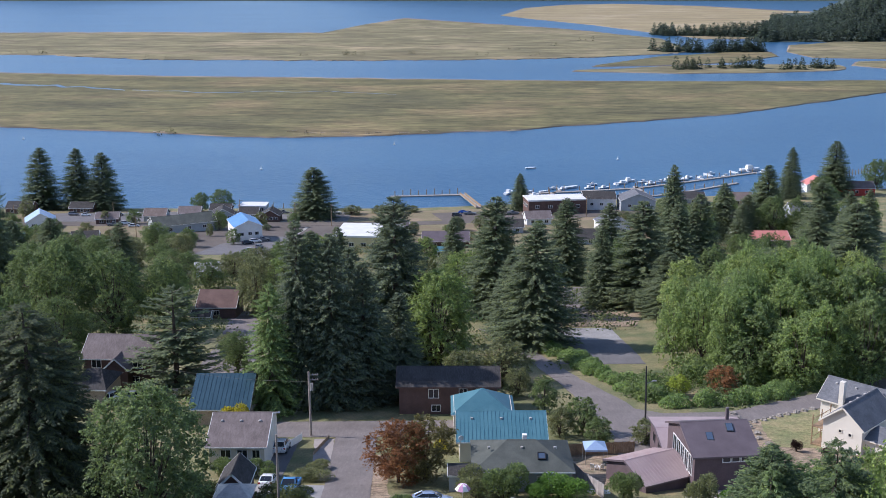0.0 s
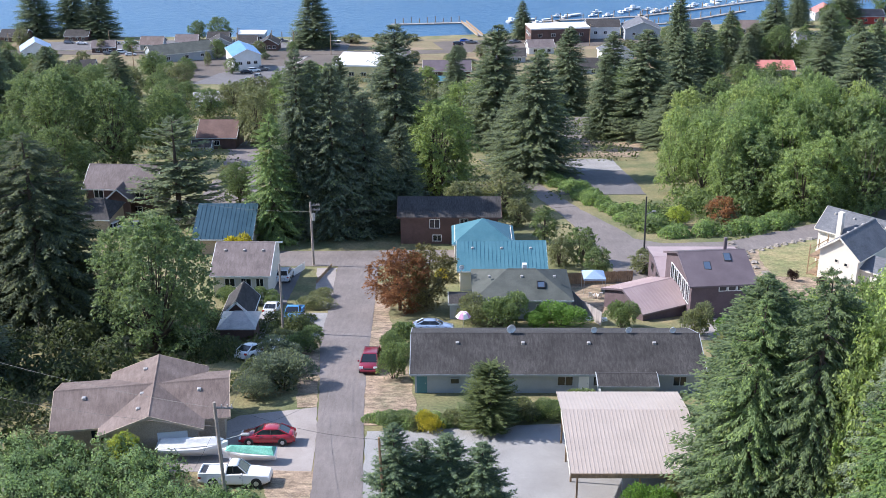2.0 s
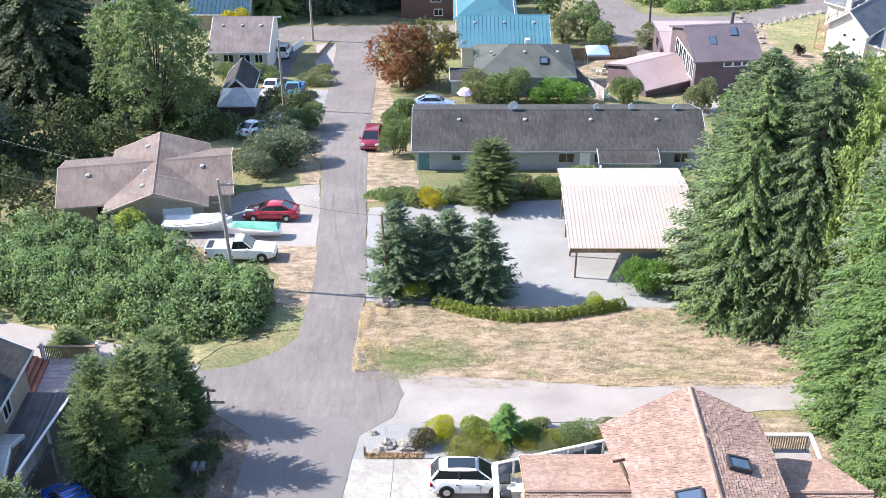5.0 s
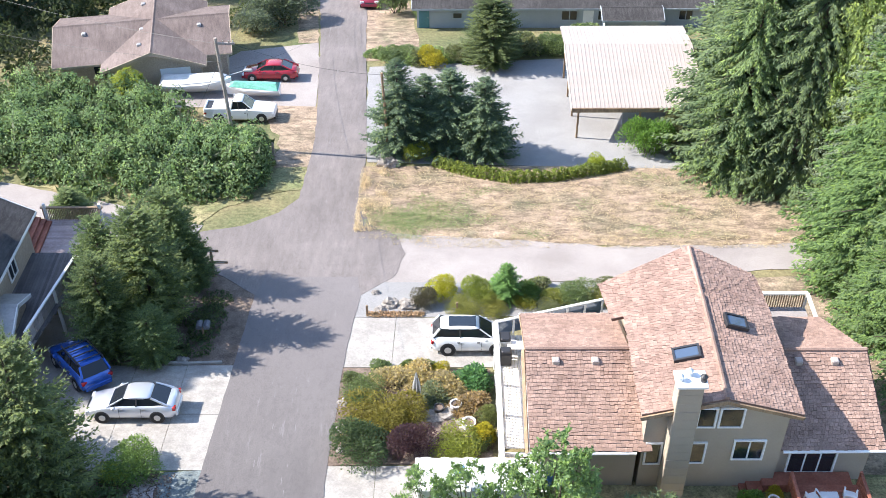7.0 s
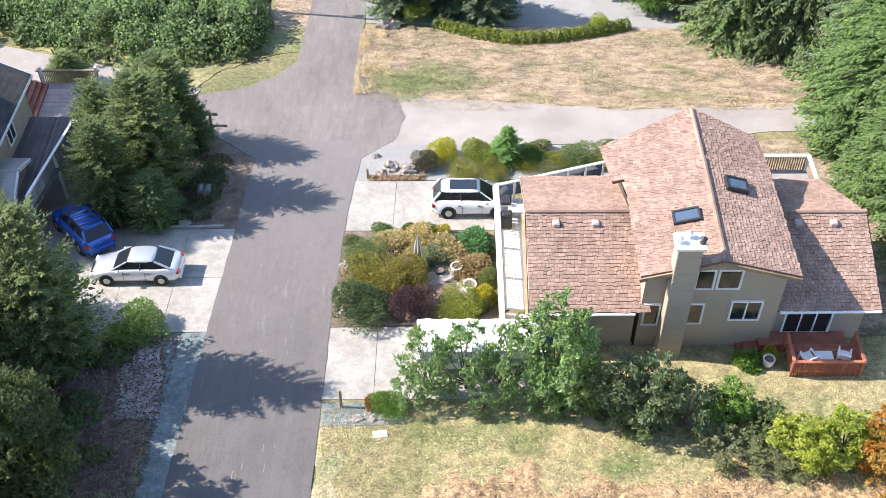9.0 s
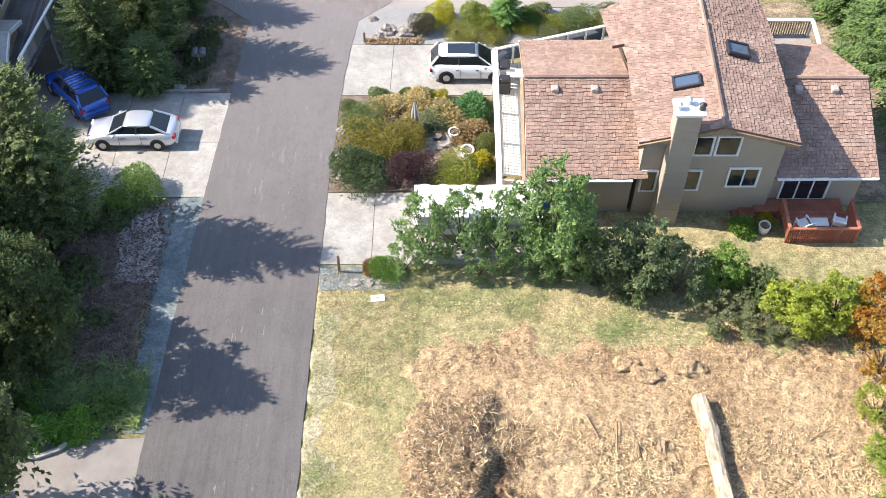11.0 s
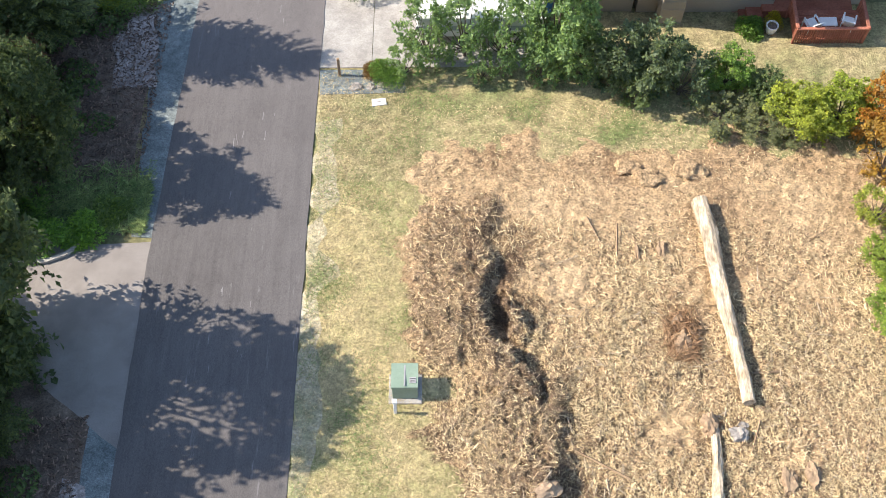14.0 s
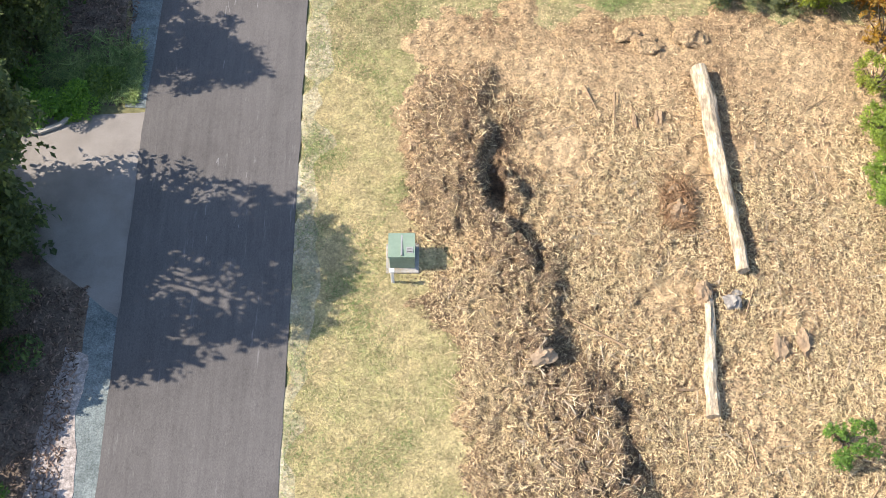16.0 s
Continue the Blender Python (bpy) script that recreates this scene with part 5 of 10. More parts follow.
for x, y, h, w, c, k in [(4.8, 30.7, 6.9, 4.4, YARD, "tree_plum"), (6.0, 29.9, 4.0, 2.6, YARD, "tree_plum"), (4.2, 29.6, 2.6, 2.0, YARD, "tree_loose"), (-0.9, 30.9, 4.5, 2.9, YARD, "tree_loose"), (0.8, 31.2, 4.8, 3.1, YARD, "tree_loose"), (2.5, 30.9, 4.7, 2.9, YARD, "tree_loose"), (-1.9, 30.0, 2.2, 1.8, YARD, "tree_loose"), (1.6, 29.7, 1.8, 1.6, YARD, "tree_loose"),
                      (7.4, 29.4, 4.2, 3.4, YARDDARK, "tree_plum"), (9.0, 29.2, 4.4, 3.6, YARDDARK, "tree_plum"), (10.3, 28.8, 3.2, 2.8, YARDDARK, "tree_loose"), (8.2, 28.4, 2.0, 2.4, MID, "tree_loose"), (12.4, 29.2, 2.8, 2.6, (0.24, 0.38, 0.1), "tree_near"), (13.9, 28.6, 1.9, 2.2, MID, "tree_near"), (12.0, 27.2, 1.5, 2.8, OLIVE, "tree_loose"), (13.4, 26.6, 1.3, 2.2, OLIVE, "tree_loose"),
                      (15.2, 26.8, 2.7, 3.2, LIME, "tree_near"), (17.0, 27.2, 2.9, 3.2, (0.34, 0.42, 0.08), "tree_near"), (14.6, 26.2, 1.2, 1.8, OLIVE, "tree_loose")]:
    plant("yard_tree", k, x, y, h, w, c, "small leafy tree beside the lower drive", "small trees along the drive")
for x, y, h, w, c, k in [(18.5, 26.4, 4.6, 3.0, (0.48, 0.252, 0.06), "tree_near"), (18.2, 24.2, 4.0, 3.2, (0.456, 0.288, 0.072), "tree_loose"), (19.6, 23.4, 4.2, 3.2, (0.36, 0.312, 0.072), "tree_near"), (17.5, 21.9, 2.4, 2.2, (0.36, 0.408, 0.096), "tree_loose"), (17.4, 19.6, 3.0, 2.6, (0.312, 0.408, 0.096), "tree_near"), (18.2, 18.0, 3.4, 3.0, LIME, "tree_near"), (16.9, 16.9, 2.2, 2.2, (0.288, 0.408, 0.096), "tree_near"), (18.0, 15.2, 2.6, 2.6, VIVID, "tree_near"), (17.3, 13.9, 1.4, 1.8, MID, "tree_loose")]:
    plant("lot_edge_tree", k, x, y, h, w, c, "autumn-tinted small tree at the lot's edge" if c[0] > c[1] else "yellow-green small tree at the lot's edge", "trees at the lot's edge")
plant("lot_sapling", "tree_loose", 13.6, 7.0, 1.9, 2.0, VIVID, "bright green sapling in the cleared lot", category="bush")


# ---- buildings ----
def wpart(name, build, material, root, label="", smooth=False):
    """A part whose corners are given in the world."""
    ob = part(name, build, material, root, label, smooth)
    ob.matrix_parent_inverse = root.matrix_world.inverted()
    return ob


def window(root, m, w, h, bars=1, trim=None, world_=False):
    """A framed window that looks along its own -y: frame, mullions, and dark panes set back in it."""
    trim = trim or WHITE
    b = Build()
    t = 0.09
    for x0, x1, z0, z1 in ((-w / 2 - t, w / 2 + t, -h / 2 - t, -h / 2), (-w / 2 - t, w / 2 + t, h / 2, h / 2 + t), (-w / 2 - t, -w / 2, -h / 2, h / 2), (w / 2, w / 2 + t, -h / 2, h / 2)):
        b.box(x0, x1, -0.07, 0.03, z0, z1)
    for i in range(bars):
        x = -w / 2 + w * (i + 1) / (bars + 1)
        b.box(x - 0.035, x + 0.035, -0.06, 0.03, -h / 2, h / 2)
    ob = part("window", b, trim, root)
    if world_:
        ob.matrix_parent_inverse = root.matrix_world.inverted()
    ob.matrix_basis = m
    for i in range(bars + 1):
        x0 = -w / 2 + w * i / (bars + 1) + 0.03
        part("pane", Build().box(x0, x0 + w / (bars + 1) - 0.06, -0.03, 0.02, -h / 2, h / 2), GLASS, ob)
    return ob


SIDES = {"S": (0, -1, 0), "N": (0, 1, 180), "E": (1, 0, 90), "W": (-1, 0, -90)}


def house(name, label, cx, cy, z, rz, w, d, hw, rise, wall, roof, ridge="x", over=0.4, hip=0.0, wins=(), ribs=0.0, doors=(), chimney=None, vents=0, trim=None, group="", category="house", deep=3.0, flat=False):
    """A house on an Empty: walls, roof, windows, doors; ridge along its own x or y; hip: how far the ridge ends draw in."""
    root = empty(name, Matrix.LocRotScale((cx, cy, z), Euler((0, 0, radians(rz))), (1, 1, 1)), label, category, group)
    turn_ = ridge == "y"
    a, c = (d, w) if turn_ else (w, d)          # a along the ridge, c across
    sw = (lambda p: (p[1], p[0], p[2])) if turn_ else (lambda p: p)
    b = Build()
    if flat:
        b.box(-w / 2, w / 2, -d / 2, d / 2, -deep, hw)
        part("wall", b, wall, root)
        r = Build().box(-w / 2 - over, w / 2 + over, -d / 2 - over, d / 2 + over, hw, hw + 0.35)
        part("roof", r, roof, root)
        part("parapet", Build().box(-w / 2 - over - 0.1, w / 2 + over + 0.1, -d / 2 - over - 0.12, -d / 2 - over, hw - 0.1, hw + 0.5), trim or WHITE, root)
    else:
        poly = [(-c / 2, -deep), (c / 2, -deep), (c / 2, hw)] + ([] if hip else [(0, hw + rise - 0.06)]) + [(-c / 2, hw)]
        n = len(poly)
        v = [sw((-a / 2, q, zz)) for q, zz in poly] + [sw((a / 2, q, zz)) for q, zz in poly]
        b.add(v, [tuple(range(n)), tuple(range(2 * n - 1, n - 1, -1))] + [(i, n + i, n + (i + 1) % n, (i + 1) % n) for i in range(n)])
        part("wall", b, wall, root)
        k = rise / (c / 2)
        ze = hw - over * k
        A, C = a / 2 + over, c / 2 + over
        ra = A - hip if hip else A
        r = Build()
        top = hw + rise
        for s in (-1, 1):
            r.slab([sw(p) for p in ((-A, s * C, ze), (A, s * C, ze), (ra, 0, top), (-ra, 0, top))], 0.14)
            if hip:
                r.slab([sw(p) for p in ((s * A, -C, ze), (s * A, C, ze), (s * ra, 0, top))], 0.14)
        part("roof", r, roof, root)
        part("ridge_cap", Build().add([sw(p) for p in ((-ra, -0.14, top - 0.05), (ra, -0.14, top - 0.05), (ra, 0, top + 0.05), (-ra, 0, top + 0.05), (ra, 0.14, top - 0.05), (-ra, 0.14, top - 0.05))], [(0, 1, 2, 3), (3, 2, 4, 5)]), roof, root)
        for s in (-1, 1):
            x0, x1, y0, y1 = (-A, A, s * C - 0.03, s * C + 0.03)
            f = Build()
            f.add([sw(p) for p in ((x0, y0, ze - 0.2), (x1, y0, ze - 0.2), (x1, y1, ze - 0.2), (x0, y1, ze - 0.2), (x0, y0, ze - 0.02), (x1, y0, ze - 0.02), (x1, y1, ze - 0.02), (x0, y1, ze - 0.02))],
                  [(3, 2, 1, 0), (4, 5, 6, 7), (0, 1, 5, 4), (1, 2, 6, 5), (2, 3, 7, 6), (3, 0, 4, 7)])
            part("gutter", f, trim or WHITE, root)
        if not hip:
            for s in (-1, 1):
                for q in (-1, 1):
                    f = Build().slab([sw(p) for p in ((s * A - 0.03, q * C, ze + 0.02), (s * A + 0.03, q * C, ze + 0.02), (s * A + 0.03, 0, top + 0.02), (s * A - 0.03, 0, top + 0.02))], 0.22)
                    part("bargeboard", f, trim or WHITE, root)
        if ribs:
            for s in (-1, 1):
                e0, e1 = Vector(sw((0, s * C, ze))), Vector(sw((0, 0, top)))
                up = Vector((0, 0, 1))
                me = Build().tube(e0 + up * 0.02, e1 + up * 0.02, 0.03, 0.03, 4).mesh("seam")
                me.materials.append(roof)
                m = int(2 * A / ribs)
                for i in range(m + 1):
                    x = -A + 2 * A * i / m
                    lim = 1.0 if not hip or abs(x) <= ra else max(0.05, (A - abs(x)) / hip)
                    ob = new("seam", me)
                    ob.parent = root
                    ob.location = sw((x, 0, 0))
                    if lim < 1:
                        p = e0 * (1 - lim)
                        ob.scale = (1, lim, lim) if not turn_ else (lim, 1, lim)
                        ob.location = Vector(sw((x, 0, 0))) + p
        for i in range(vents):
            x = -a * 0.35 + 0.7 * a * i / max(1, vents - 1)
            p = sw((x, -c * 0.14, top - k * c * 0.14))
            part("roof_vent", Build().soft_box(p[0] - 0.17, p[0] + 0.17, p[1] - 0.17, p[1] + 0.17, p[2] - 0.1, p[2] + 0.16, 0.04), TIN, root)
    for side, u, zc, ww, hh, *bars in wins:
        sx, sy, rot = SIDES[side]
        px, py = (sx * w / 2, u * d / 2) if sx else (u * w / 2, sy * d / 2)
        window(root, pose(px, py, zc, 0, 0, rot), ww, hh, bars[0] if bars else 1, trim)
    for side, u, ww, hh, col in doors:
        sx, sy, rot = SIDES[side]
        px, py = (sx * w / 2, u * d / 2) if sx else (u * w / 2, sy * d / 2)
        db = Build().soft_box(-ww / 2, ww / 2, -0.06, 0.05, -0.6, hh, 0.02)
        dd = part("door", db, col, root)
        dd.matrix_basis = pose(px, py, 0, 0, 0, rot)
        part("door_handle", Build().box(ww / 2 - 0.14, ww / 2 - 0.08, -0.1, -0.06, 0.95, 1.05), STEEL, dd)
    if chimney:
        x, y, s, top_ = chimney
        part("chimney", Build().soft_box(x - s, x + s, y - s, y + s, 0, top_, 0.03), trim or WHITE, root)
    return root


# --- the shingle-roofed house beside the lane ---
hroot = empty("shingle_house", pose(11.9, 38.2, 64.2), "beige sided house with brown shingle roofs and white deck", "house")
hb = Build()
hb.box(4.1, 8.7, 34.0, 42.1, 61, 67.5)
wpart("wall", hb, BEIGE, hroot)
gp = [(8.9, 61), (15.25, 61), (15.25, 69.5), (8.9, 69.5)]
wpart("wall", Build().prism([(8.9, 69.5), (15.25, 69.5), (15.25, 70.0), (12.07, 70.92), (8.9, 70.0)], 33.95, 39.4, "y"), BEIGE, hroot)
wpart("wall", Build().prism([(8.9, 69.5), (15.2, 69.5), (15.2, 69.55), (12.07, 70.5), (8.9, 69.55)], 39.4, 42.4, "y"), BEIGE, hroot)
wpart("wall", Build().prism(gp, 33.95, 42.4, "y"), BEIGE, hroot)
wpart("wall", Build().box(15.3, 19.6, 34.4, 42.2, 61, 67.05), BEIGE, hroot)
# gable ends of the side wings
wpart("wall", Build().prism([(34.0, 67.4), (42.1, 67.4), (38.06, 69.25)], 4.1, 8.8), BEIGE, hroot)


def shingled(root, a, b, c, d, rows_step=0.18, tab=0.18, seed=1, single=False, base=True):
    """A roof plane from eave a-b up to ridge d-c, laid with overlapping shingle tabs."""
    a, b, c, d = (Vector(p) for p in (a, b, c, d))
    r = random.Random(seed)
    if base:
        wpart("roof", Build().slab([a, b, c, d], 0.16), SHINGLE_BASE, root)
    nrm = (b - a).cross(d - a).normalized()
    if nrm.z < 0:
        nrm = -nrm
    rise_ = ((d + c) / 2 - (a + b) / 2).length
    n = max(2, int(rise_ / rows_step))
    V_, F_ = [], []
    plain = {}
    for i in range(n):
        t0, t1 = i / n, (i + 1.15) / n
        p0, p1 = a.lerp(d, t0), b.lerp(c, t0)
        q0, q1 = a.lerp(d, t1), b.lerp(c, t1)
        ln = (p1 - p0).length
        if ln < 0.2:
            continue
        u = (p1 - p0) / ln
        x = -tab * (0.5 if i % 2 else 0.0) * r.uniform(0.6, 1)
        upv = ((q0 + q1) / 2 - (p0 + p1) / 2)
        upv = upv - u * upv.dot(u)
        while x < ln - 0.02:
            wd = tab * r.uniform(0.75, 1.3)
            x0, x1 = max(0, x) + 0.006, min(ln, x + wd) - 0.006
            x += wd
            if x1 - x0 < 0.05:
                continue
            h0 = 0.03 + r.uniform(0, 0.03)
            e = -upv * r.choice((0, 0, 0.12, 0.2))
            o = p0 + u * x0 + e
            w_ = u * (x1 - x0)
            if single and i < n * 0.4:
                key = round((x1 - x0) / 0.09)
                if key not in plain:
                    bb = Build().add([(0, 0, 0), (key * 0.09, 0, 0), (key * 0.09, 1, 0), (0, 1, 0), (0, 0, 1), (key * 0.09, 0, 1), (key * 0.09, 1, 0.3), (0, 1, 0.3)], [(4, 5, 6, 7), (0, 1, 5, 4), (1, 2, 6, 5), (3, 0, 4, 7)])
                    plain[key] = bb.mesh("shingle", False)
                    plain[key].materials.append(SHINGLE)
                ob = new("shingle", plain[key])
                ob.parent = root
                ul = upv.length
                m = Matrix((u, upv / ul, nrm)).transposed().to_4x4()
                ob.matrix_parent_inverse = root.matrix_world.inverted()
                ob.matrix_basis = Matrix.Translation(o) @ m @ Matrix.Diagonal(((x1 - x0) / (key * 0.09) if key else 1, ul, h0, 1))
                continue
            k = len(V_)
            V_ += [o, o + w_, o + w_ + upv, o + upv, o + nrm * h0, o + w_ + nrm * h0, o + w_ + upv + nrm * 0.012, o + upv + nrm * 0.012]
            F_ += [(k + 4, k + 5, k + 6, k + 7), (k, k + 1, k + 5, k + 4), (k + 1, k + 2, k + 6, k + 5), (k + 3, k, k + 4, k + 7)]
    if V_:
        bb = Build()
        bb.v, bb.f = [tuple(p) for p in V_], F_
        me = bb.mesh("shingles", False)
        me.materials.append(SHINGLE)
        ob = new("shingles", me)
        ob.parent = root
        ob.matrix_parent_inverse = root.matrix_world.inverted()
        tagged(ob, kind="stuff")


# west wing, ridge along x
shingled(hroot, (3.75, 42.6, 67.35), (8.6, 42.6, 67.35), (8.6, 38.06, 69.4), (3.68, 38.06, 69.4), seed=2)
shingled(hroot, (3.77, 33.6, 67.35), (9.3, 33.6, 67.35), (9.3, 38.06, 69.4), (3.68, 38.06, 69.4), seed=3, single=True)
# centre wing, ridge along y, the far end a little lower and wider
shingled(hroot, (8.5, 33.4, 70.03), (8.43, 39.9, 70.03), (12.1, 39.9, 71.05), (12.07, 33.4, 71.05), seed=4)
shingled(hroot, (15.61, 33.4, 70.0), (15.45, 40.2, 70.0), (12.1, 40.2, 71.05), (12.07, 33.4, 71.05), seed=5)
shingled(hroot, (7.9, 39.7, 69.75), (7.5, 42.2, 69.75), (12.06, 43.75, 70.98), (12.12, 39.7, 70.98), seed=6)
shingled(hroot, (15.6, 40.0, 69.8), (15.32, 42.85, 69.8), (12.06, 43.75, 70.98), (12.12, 40.0, 70.98), seed=7)
# east wing, hipped at its end
shingled(hroot, (15.3, 34.0, 66.9), (20.1, 34.0, 66.98), (19.9, 38.34, 69.03), (15.3, 38.34, 69.03), seed=8)
shingled(hroot, (15.3, 42.68, 67.0), (19.2, 42.68, 67.0), (19.9, 38.34, 69.03), (15.3, 38.34, 69.03), seed=9)
wpart("roof", Build().slab([(20.06, 34.05, 66.9), (19.18, 42.6, 66.9), (19.9, 38.36, 68.98), (19.86, 38.3, 68.98)], 0.12), SHINGLE_BASE, hroot)
for p0, p1 in [((3.68, 38.06, 69.45), (8.9, 38.06, 69.45)), ((12.07, 33.4, 71.1), (12.1, 40, 71.1)), ((12.1, 39.7, 71.03), (12.06, 43.6, 71.0)), ((15.3, 38.34, 69.08), (19.9, 38.34, 69.08))]:
    wpart("ridge_cap", Build().tube(p0, p1, 0.1, 0.1, 6), SHINGLE, hroot)
for p0, p1 in [((3.75, 33.55, 67.25), (8.6, 33.55, 67.25)), ((15.4, 33.95, 66.85), (20.1, 33.95, 66.9)), ((3.7, 42.65, 67.25), (8.4, 42.65, 67.25))]:
    wpart("gutter", Build().tube(p0, p1, 0.08, 0.08, 6), WHITE, hroot)
for p0, p1 in [((8.45, 33.36, 69.93), (12.07, 33.36, 70.98)), ((12.07, 33.36, 70.98), (15.65, 33.36, 69.9)), ((3.7, 33.6, 67.3), (3.66, 38.06, 69.35)), ((3.66, 38.06, 69.35), (3.7, 42.6, 67.3)), ((15.66, 33.4, 69.9), (15.5, 40.2, 69.9))]:
    a_, b_ = Vector(p0), Vector(p1)
    wpart("bargeboard", Build().slab([a_ + Vector((-0.02, -0.05, 0)), a_ + Vector((0.02, 0.05, 0)), b_ + Vector((0.02, 0.05, 0)), b_ + Vector((-0.02, -0.05, 0))], 0.2), WOODBROWN, hroot)
for x, y, z in [(5.1, 37.5, 69.15), (6.95, 37.5, 69.15), (16.6, 37.8, 68.8), (18.3, 37.8, 68.8)]:
    wpart("roof_vent", Build().soft_box(x - 0.18, x + 0.18, y - 0.18, y + 0.18, z - 0.15, z + 0.17, 0.05), CREAMROOF, hroot)


def skylight(root, a, u, v, w, h):
    a, u, v = Vector(a), Vector(u).normalized(), Vector(v).normalized()
    nn = u.cross(v).normalized()
    if nn.z < 0:
        nn = -nn
    b = Build()
    for p, q, r_, s in ((0, w, 0, 0.1), (0, w, h - 0.1, h), (0, 0.1, 0.1, h - 0.1), (w - 0.1, w, 0.1, h - 0.1)):
        c = [a + u * p + v * r_, a + u * q + v * r_, a + u * q + v * s, a + u * p + v * s]
        b.slab([x + nn * 0.2 for x in c], 0.22)
    ob = wpart("skylight", b, BLACK, root)
    p = Build().slab([a + u * 0.09 + v * 0.09 + nn * 0.15, a + u * (w - 0.09) + v * 0.09 + nn * 0.15, a + u * (w - 0.09) + v * (h - 0.09) + nn * 0.15, a + u * 0.09 + v * (h - 0.09) + nn * 0.15], 0.04)
    g = part("pane", p, SKYGLASS, ob)
    return ob


SKYGLASS = coat("skylight_glass", (0.1, 0.14, 0.2), 0.05, 0.3, 1.0)
skylight(hroot, (10.25, 36.0, 70.53), (1, 0, 0.28), (0, 1, 0), 1.25, 0.8)
skylight(hroot, (12.9, 38.0, 70.86), (1, 0, -0.3), (0, 1, 0), 1.1, 0.85)
# chimney clad in siding, with a pale cap and pots
cb = Build().soft_box(9.85, 10.95, 33.2, 34.0, 61, 72.0, 0.03)
ch = wpart("chimney", cb, BEIGE, hroot)
for i in range(26):
    z = 65.0 + i * 0.27
    wpart("siding_board", Build().box(9.86, 10.94, 33.182, 33.2, z, z + 0.02), BEIGE, hroot) if i % 2 == 0 else None
wpart("chimney_cap", Build().soft_box(9.72, 11.08, 33.08, 34.1, 72.0, 72.14, 0.03), WHITE, hroot)
for x, y in ((9.9, 33.5), (10.9, 33.45), (10.35, 33.8)):
    wpart("chimney_pot", Build().tube((x, y, 72.1), (x, y, 72.4), 0.14, 0.12, 10).tube((x, y, 72.4), (x, y, 72.55), 0.17, 0.02, 10), WHITE if x != 10.9 else BLACK, hroot)
for x, z, w, h, bars in [(11.55, 69.25, 0.72, 1.15, 0), (12.65, 69.25, 0.95, 1.15, 0), (11.42, 66.85, 0.62, 1.3, 0), (13.75, 67.05, 1.3, 1.2, 1)]:
    window(hroot, Matrix.Translation((x, 33.94, z)), w, h, bars, world_=True)
window(hroot, Matrix.Translation((9.42, 33.94, 66.8)), 0.62, 1.35, 0, world_=True)
window(hroot, Matrix.Translation((17.0, 34.38, 65.85)), 2.1, 1.8, 2, world_=True)
# white deck on the lane side, with boards, rails, glass side and stairs
dk = empty("white_deck", pose(3.2, 39, 64), "sunlit white deck with rails and stairs", "deck")
DZ = 65.4
for i in range(13):
    x = 2.5 + i * 0.14
    wpart("board", Build().box(x, x + 0.125, 35.4, 43.0, DZ - 0.04, DZ), DECKWHITE, dk)
for i in range(20):
    x = 4.15 + i * 0.22
    wpart("board", Build().box(x, x + 0.205, 42.2, 43.0 + (i * 0.055), DZ - 0.04, DZ), DECKWHITE, dk)
for y in (35.5, 37.5, 39.5, 41.5, 42.9):
    wpart("post", Build().soft_box(2.5, 2.64, y - 0.07, y + 0.07, 61.5, DZ + 1.0, 0.015), WHITE, dk)
wpart("handrail", Build().soft_box(2.46, 2.68, 34.4, 42.95, DZ + 1.0, DZ + 1.08, 0.02), WHITE, dk)
wpart("rail", Build().box(2.54, 2.6, 35.4, 42.95, DZ + 0.15, DZ + 0.22), WHITE, dk)
for i in range(37):
    y = 35.5 + i * 0.2
    wpart("baluster", Build().box(2.55, 2.59, y, y + 0.04, DZ + 0.2, DZ + 1.0), WHITE, dk)
wpart("fascia", Build().box(2.47, 2.53, 35.3, 43.0, DZ - 0.3, DZ - 0.03), WHITE, dk)
wpart("handrail", Build().slab([(2.5, 42.85, DZ + 1.08), (2.5, 43.0, DZ + 1.08), (8.35, 44.75, DZ + 1.08), (8.35, 44.6, DZ + 1.08)], 0.08), WHITE, dk)
for i in range(6):
    t0, t1 = i / 6, (i + 1) / 6
    x0, x1 = 2.55 + 5.75 * t0, 2.55 + 5.75 * t1
    y0, y1 = 42.92 + 1.72 * t0, 42.92 + 1.72 * t1
    wpart("post", Build().box(x1 - 0.05, x1 + 0.05, y1 - 0.05, y1 + 0.05, 61.5, DZ + 1.02), WHITE, dk)
    wpart("glass_pane", Build().add([(x0 + 0.06, y0, DZ + 0.1), (x1 - 0.06, y1, DZ + 0.1), (x1 - 0.06, y1, DZ + 0.95), (x0 + 0.06, y0, DZ + 0.95), (x0 + 0.06, y0 + 0.012, DZ + 0.1), (x1 - 0.06, y1 + 0.012, DZ + 0.1), (x1 - 0.06, y1 + 0.012, DZ + 0.95), (x0 + 0.06, y0 + 0.012, DZ + 0.95)],
          [(0, 1, 2, 3), (7, 6, 5, 4), (0, 4, 5, 1), (3, 2, 6, 7)]), SKYGLASS, dk)
for i in range(8):
    y, z = 35.3 - i * 0.22, DZ - 0.2 - i * 0.24
    wpart("tread", Build().soft_box(2.6, 3.95, y - 0.24, y + 0.02, z - 0.05, z, 0.01), DECKWHITE, dk)
for x in (2.6, 3.92):
    wpart("stringer", Build().slab([(x - 0.04, 35.4, DZ - 0.1), (x + 0.04, 35.4, DZ - 0.1), (x + 0.04, 33.5, DZ - 2.2), (x - 0.04, 33.5, DZ - 2.2)], 0.25), WHITE, dk)
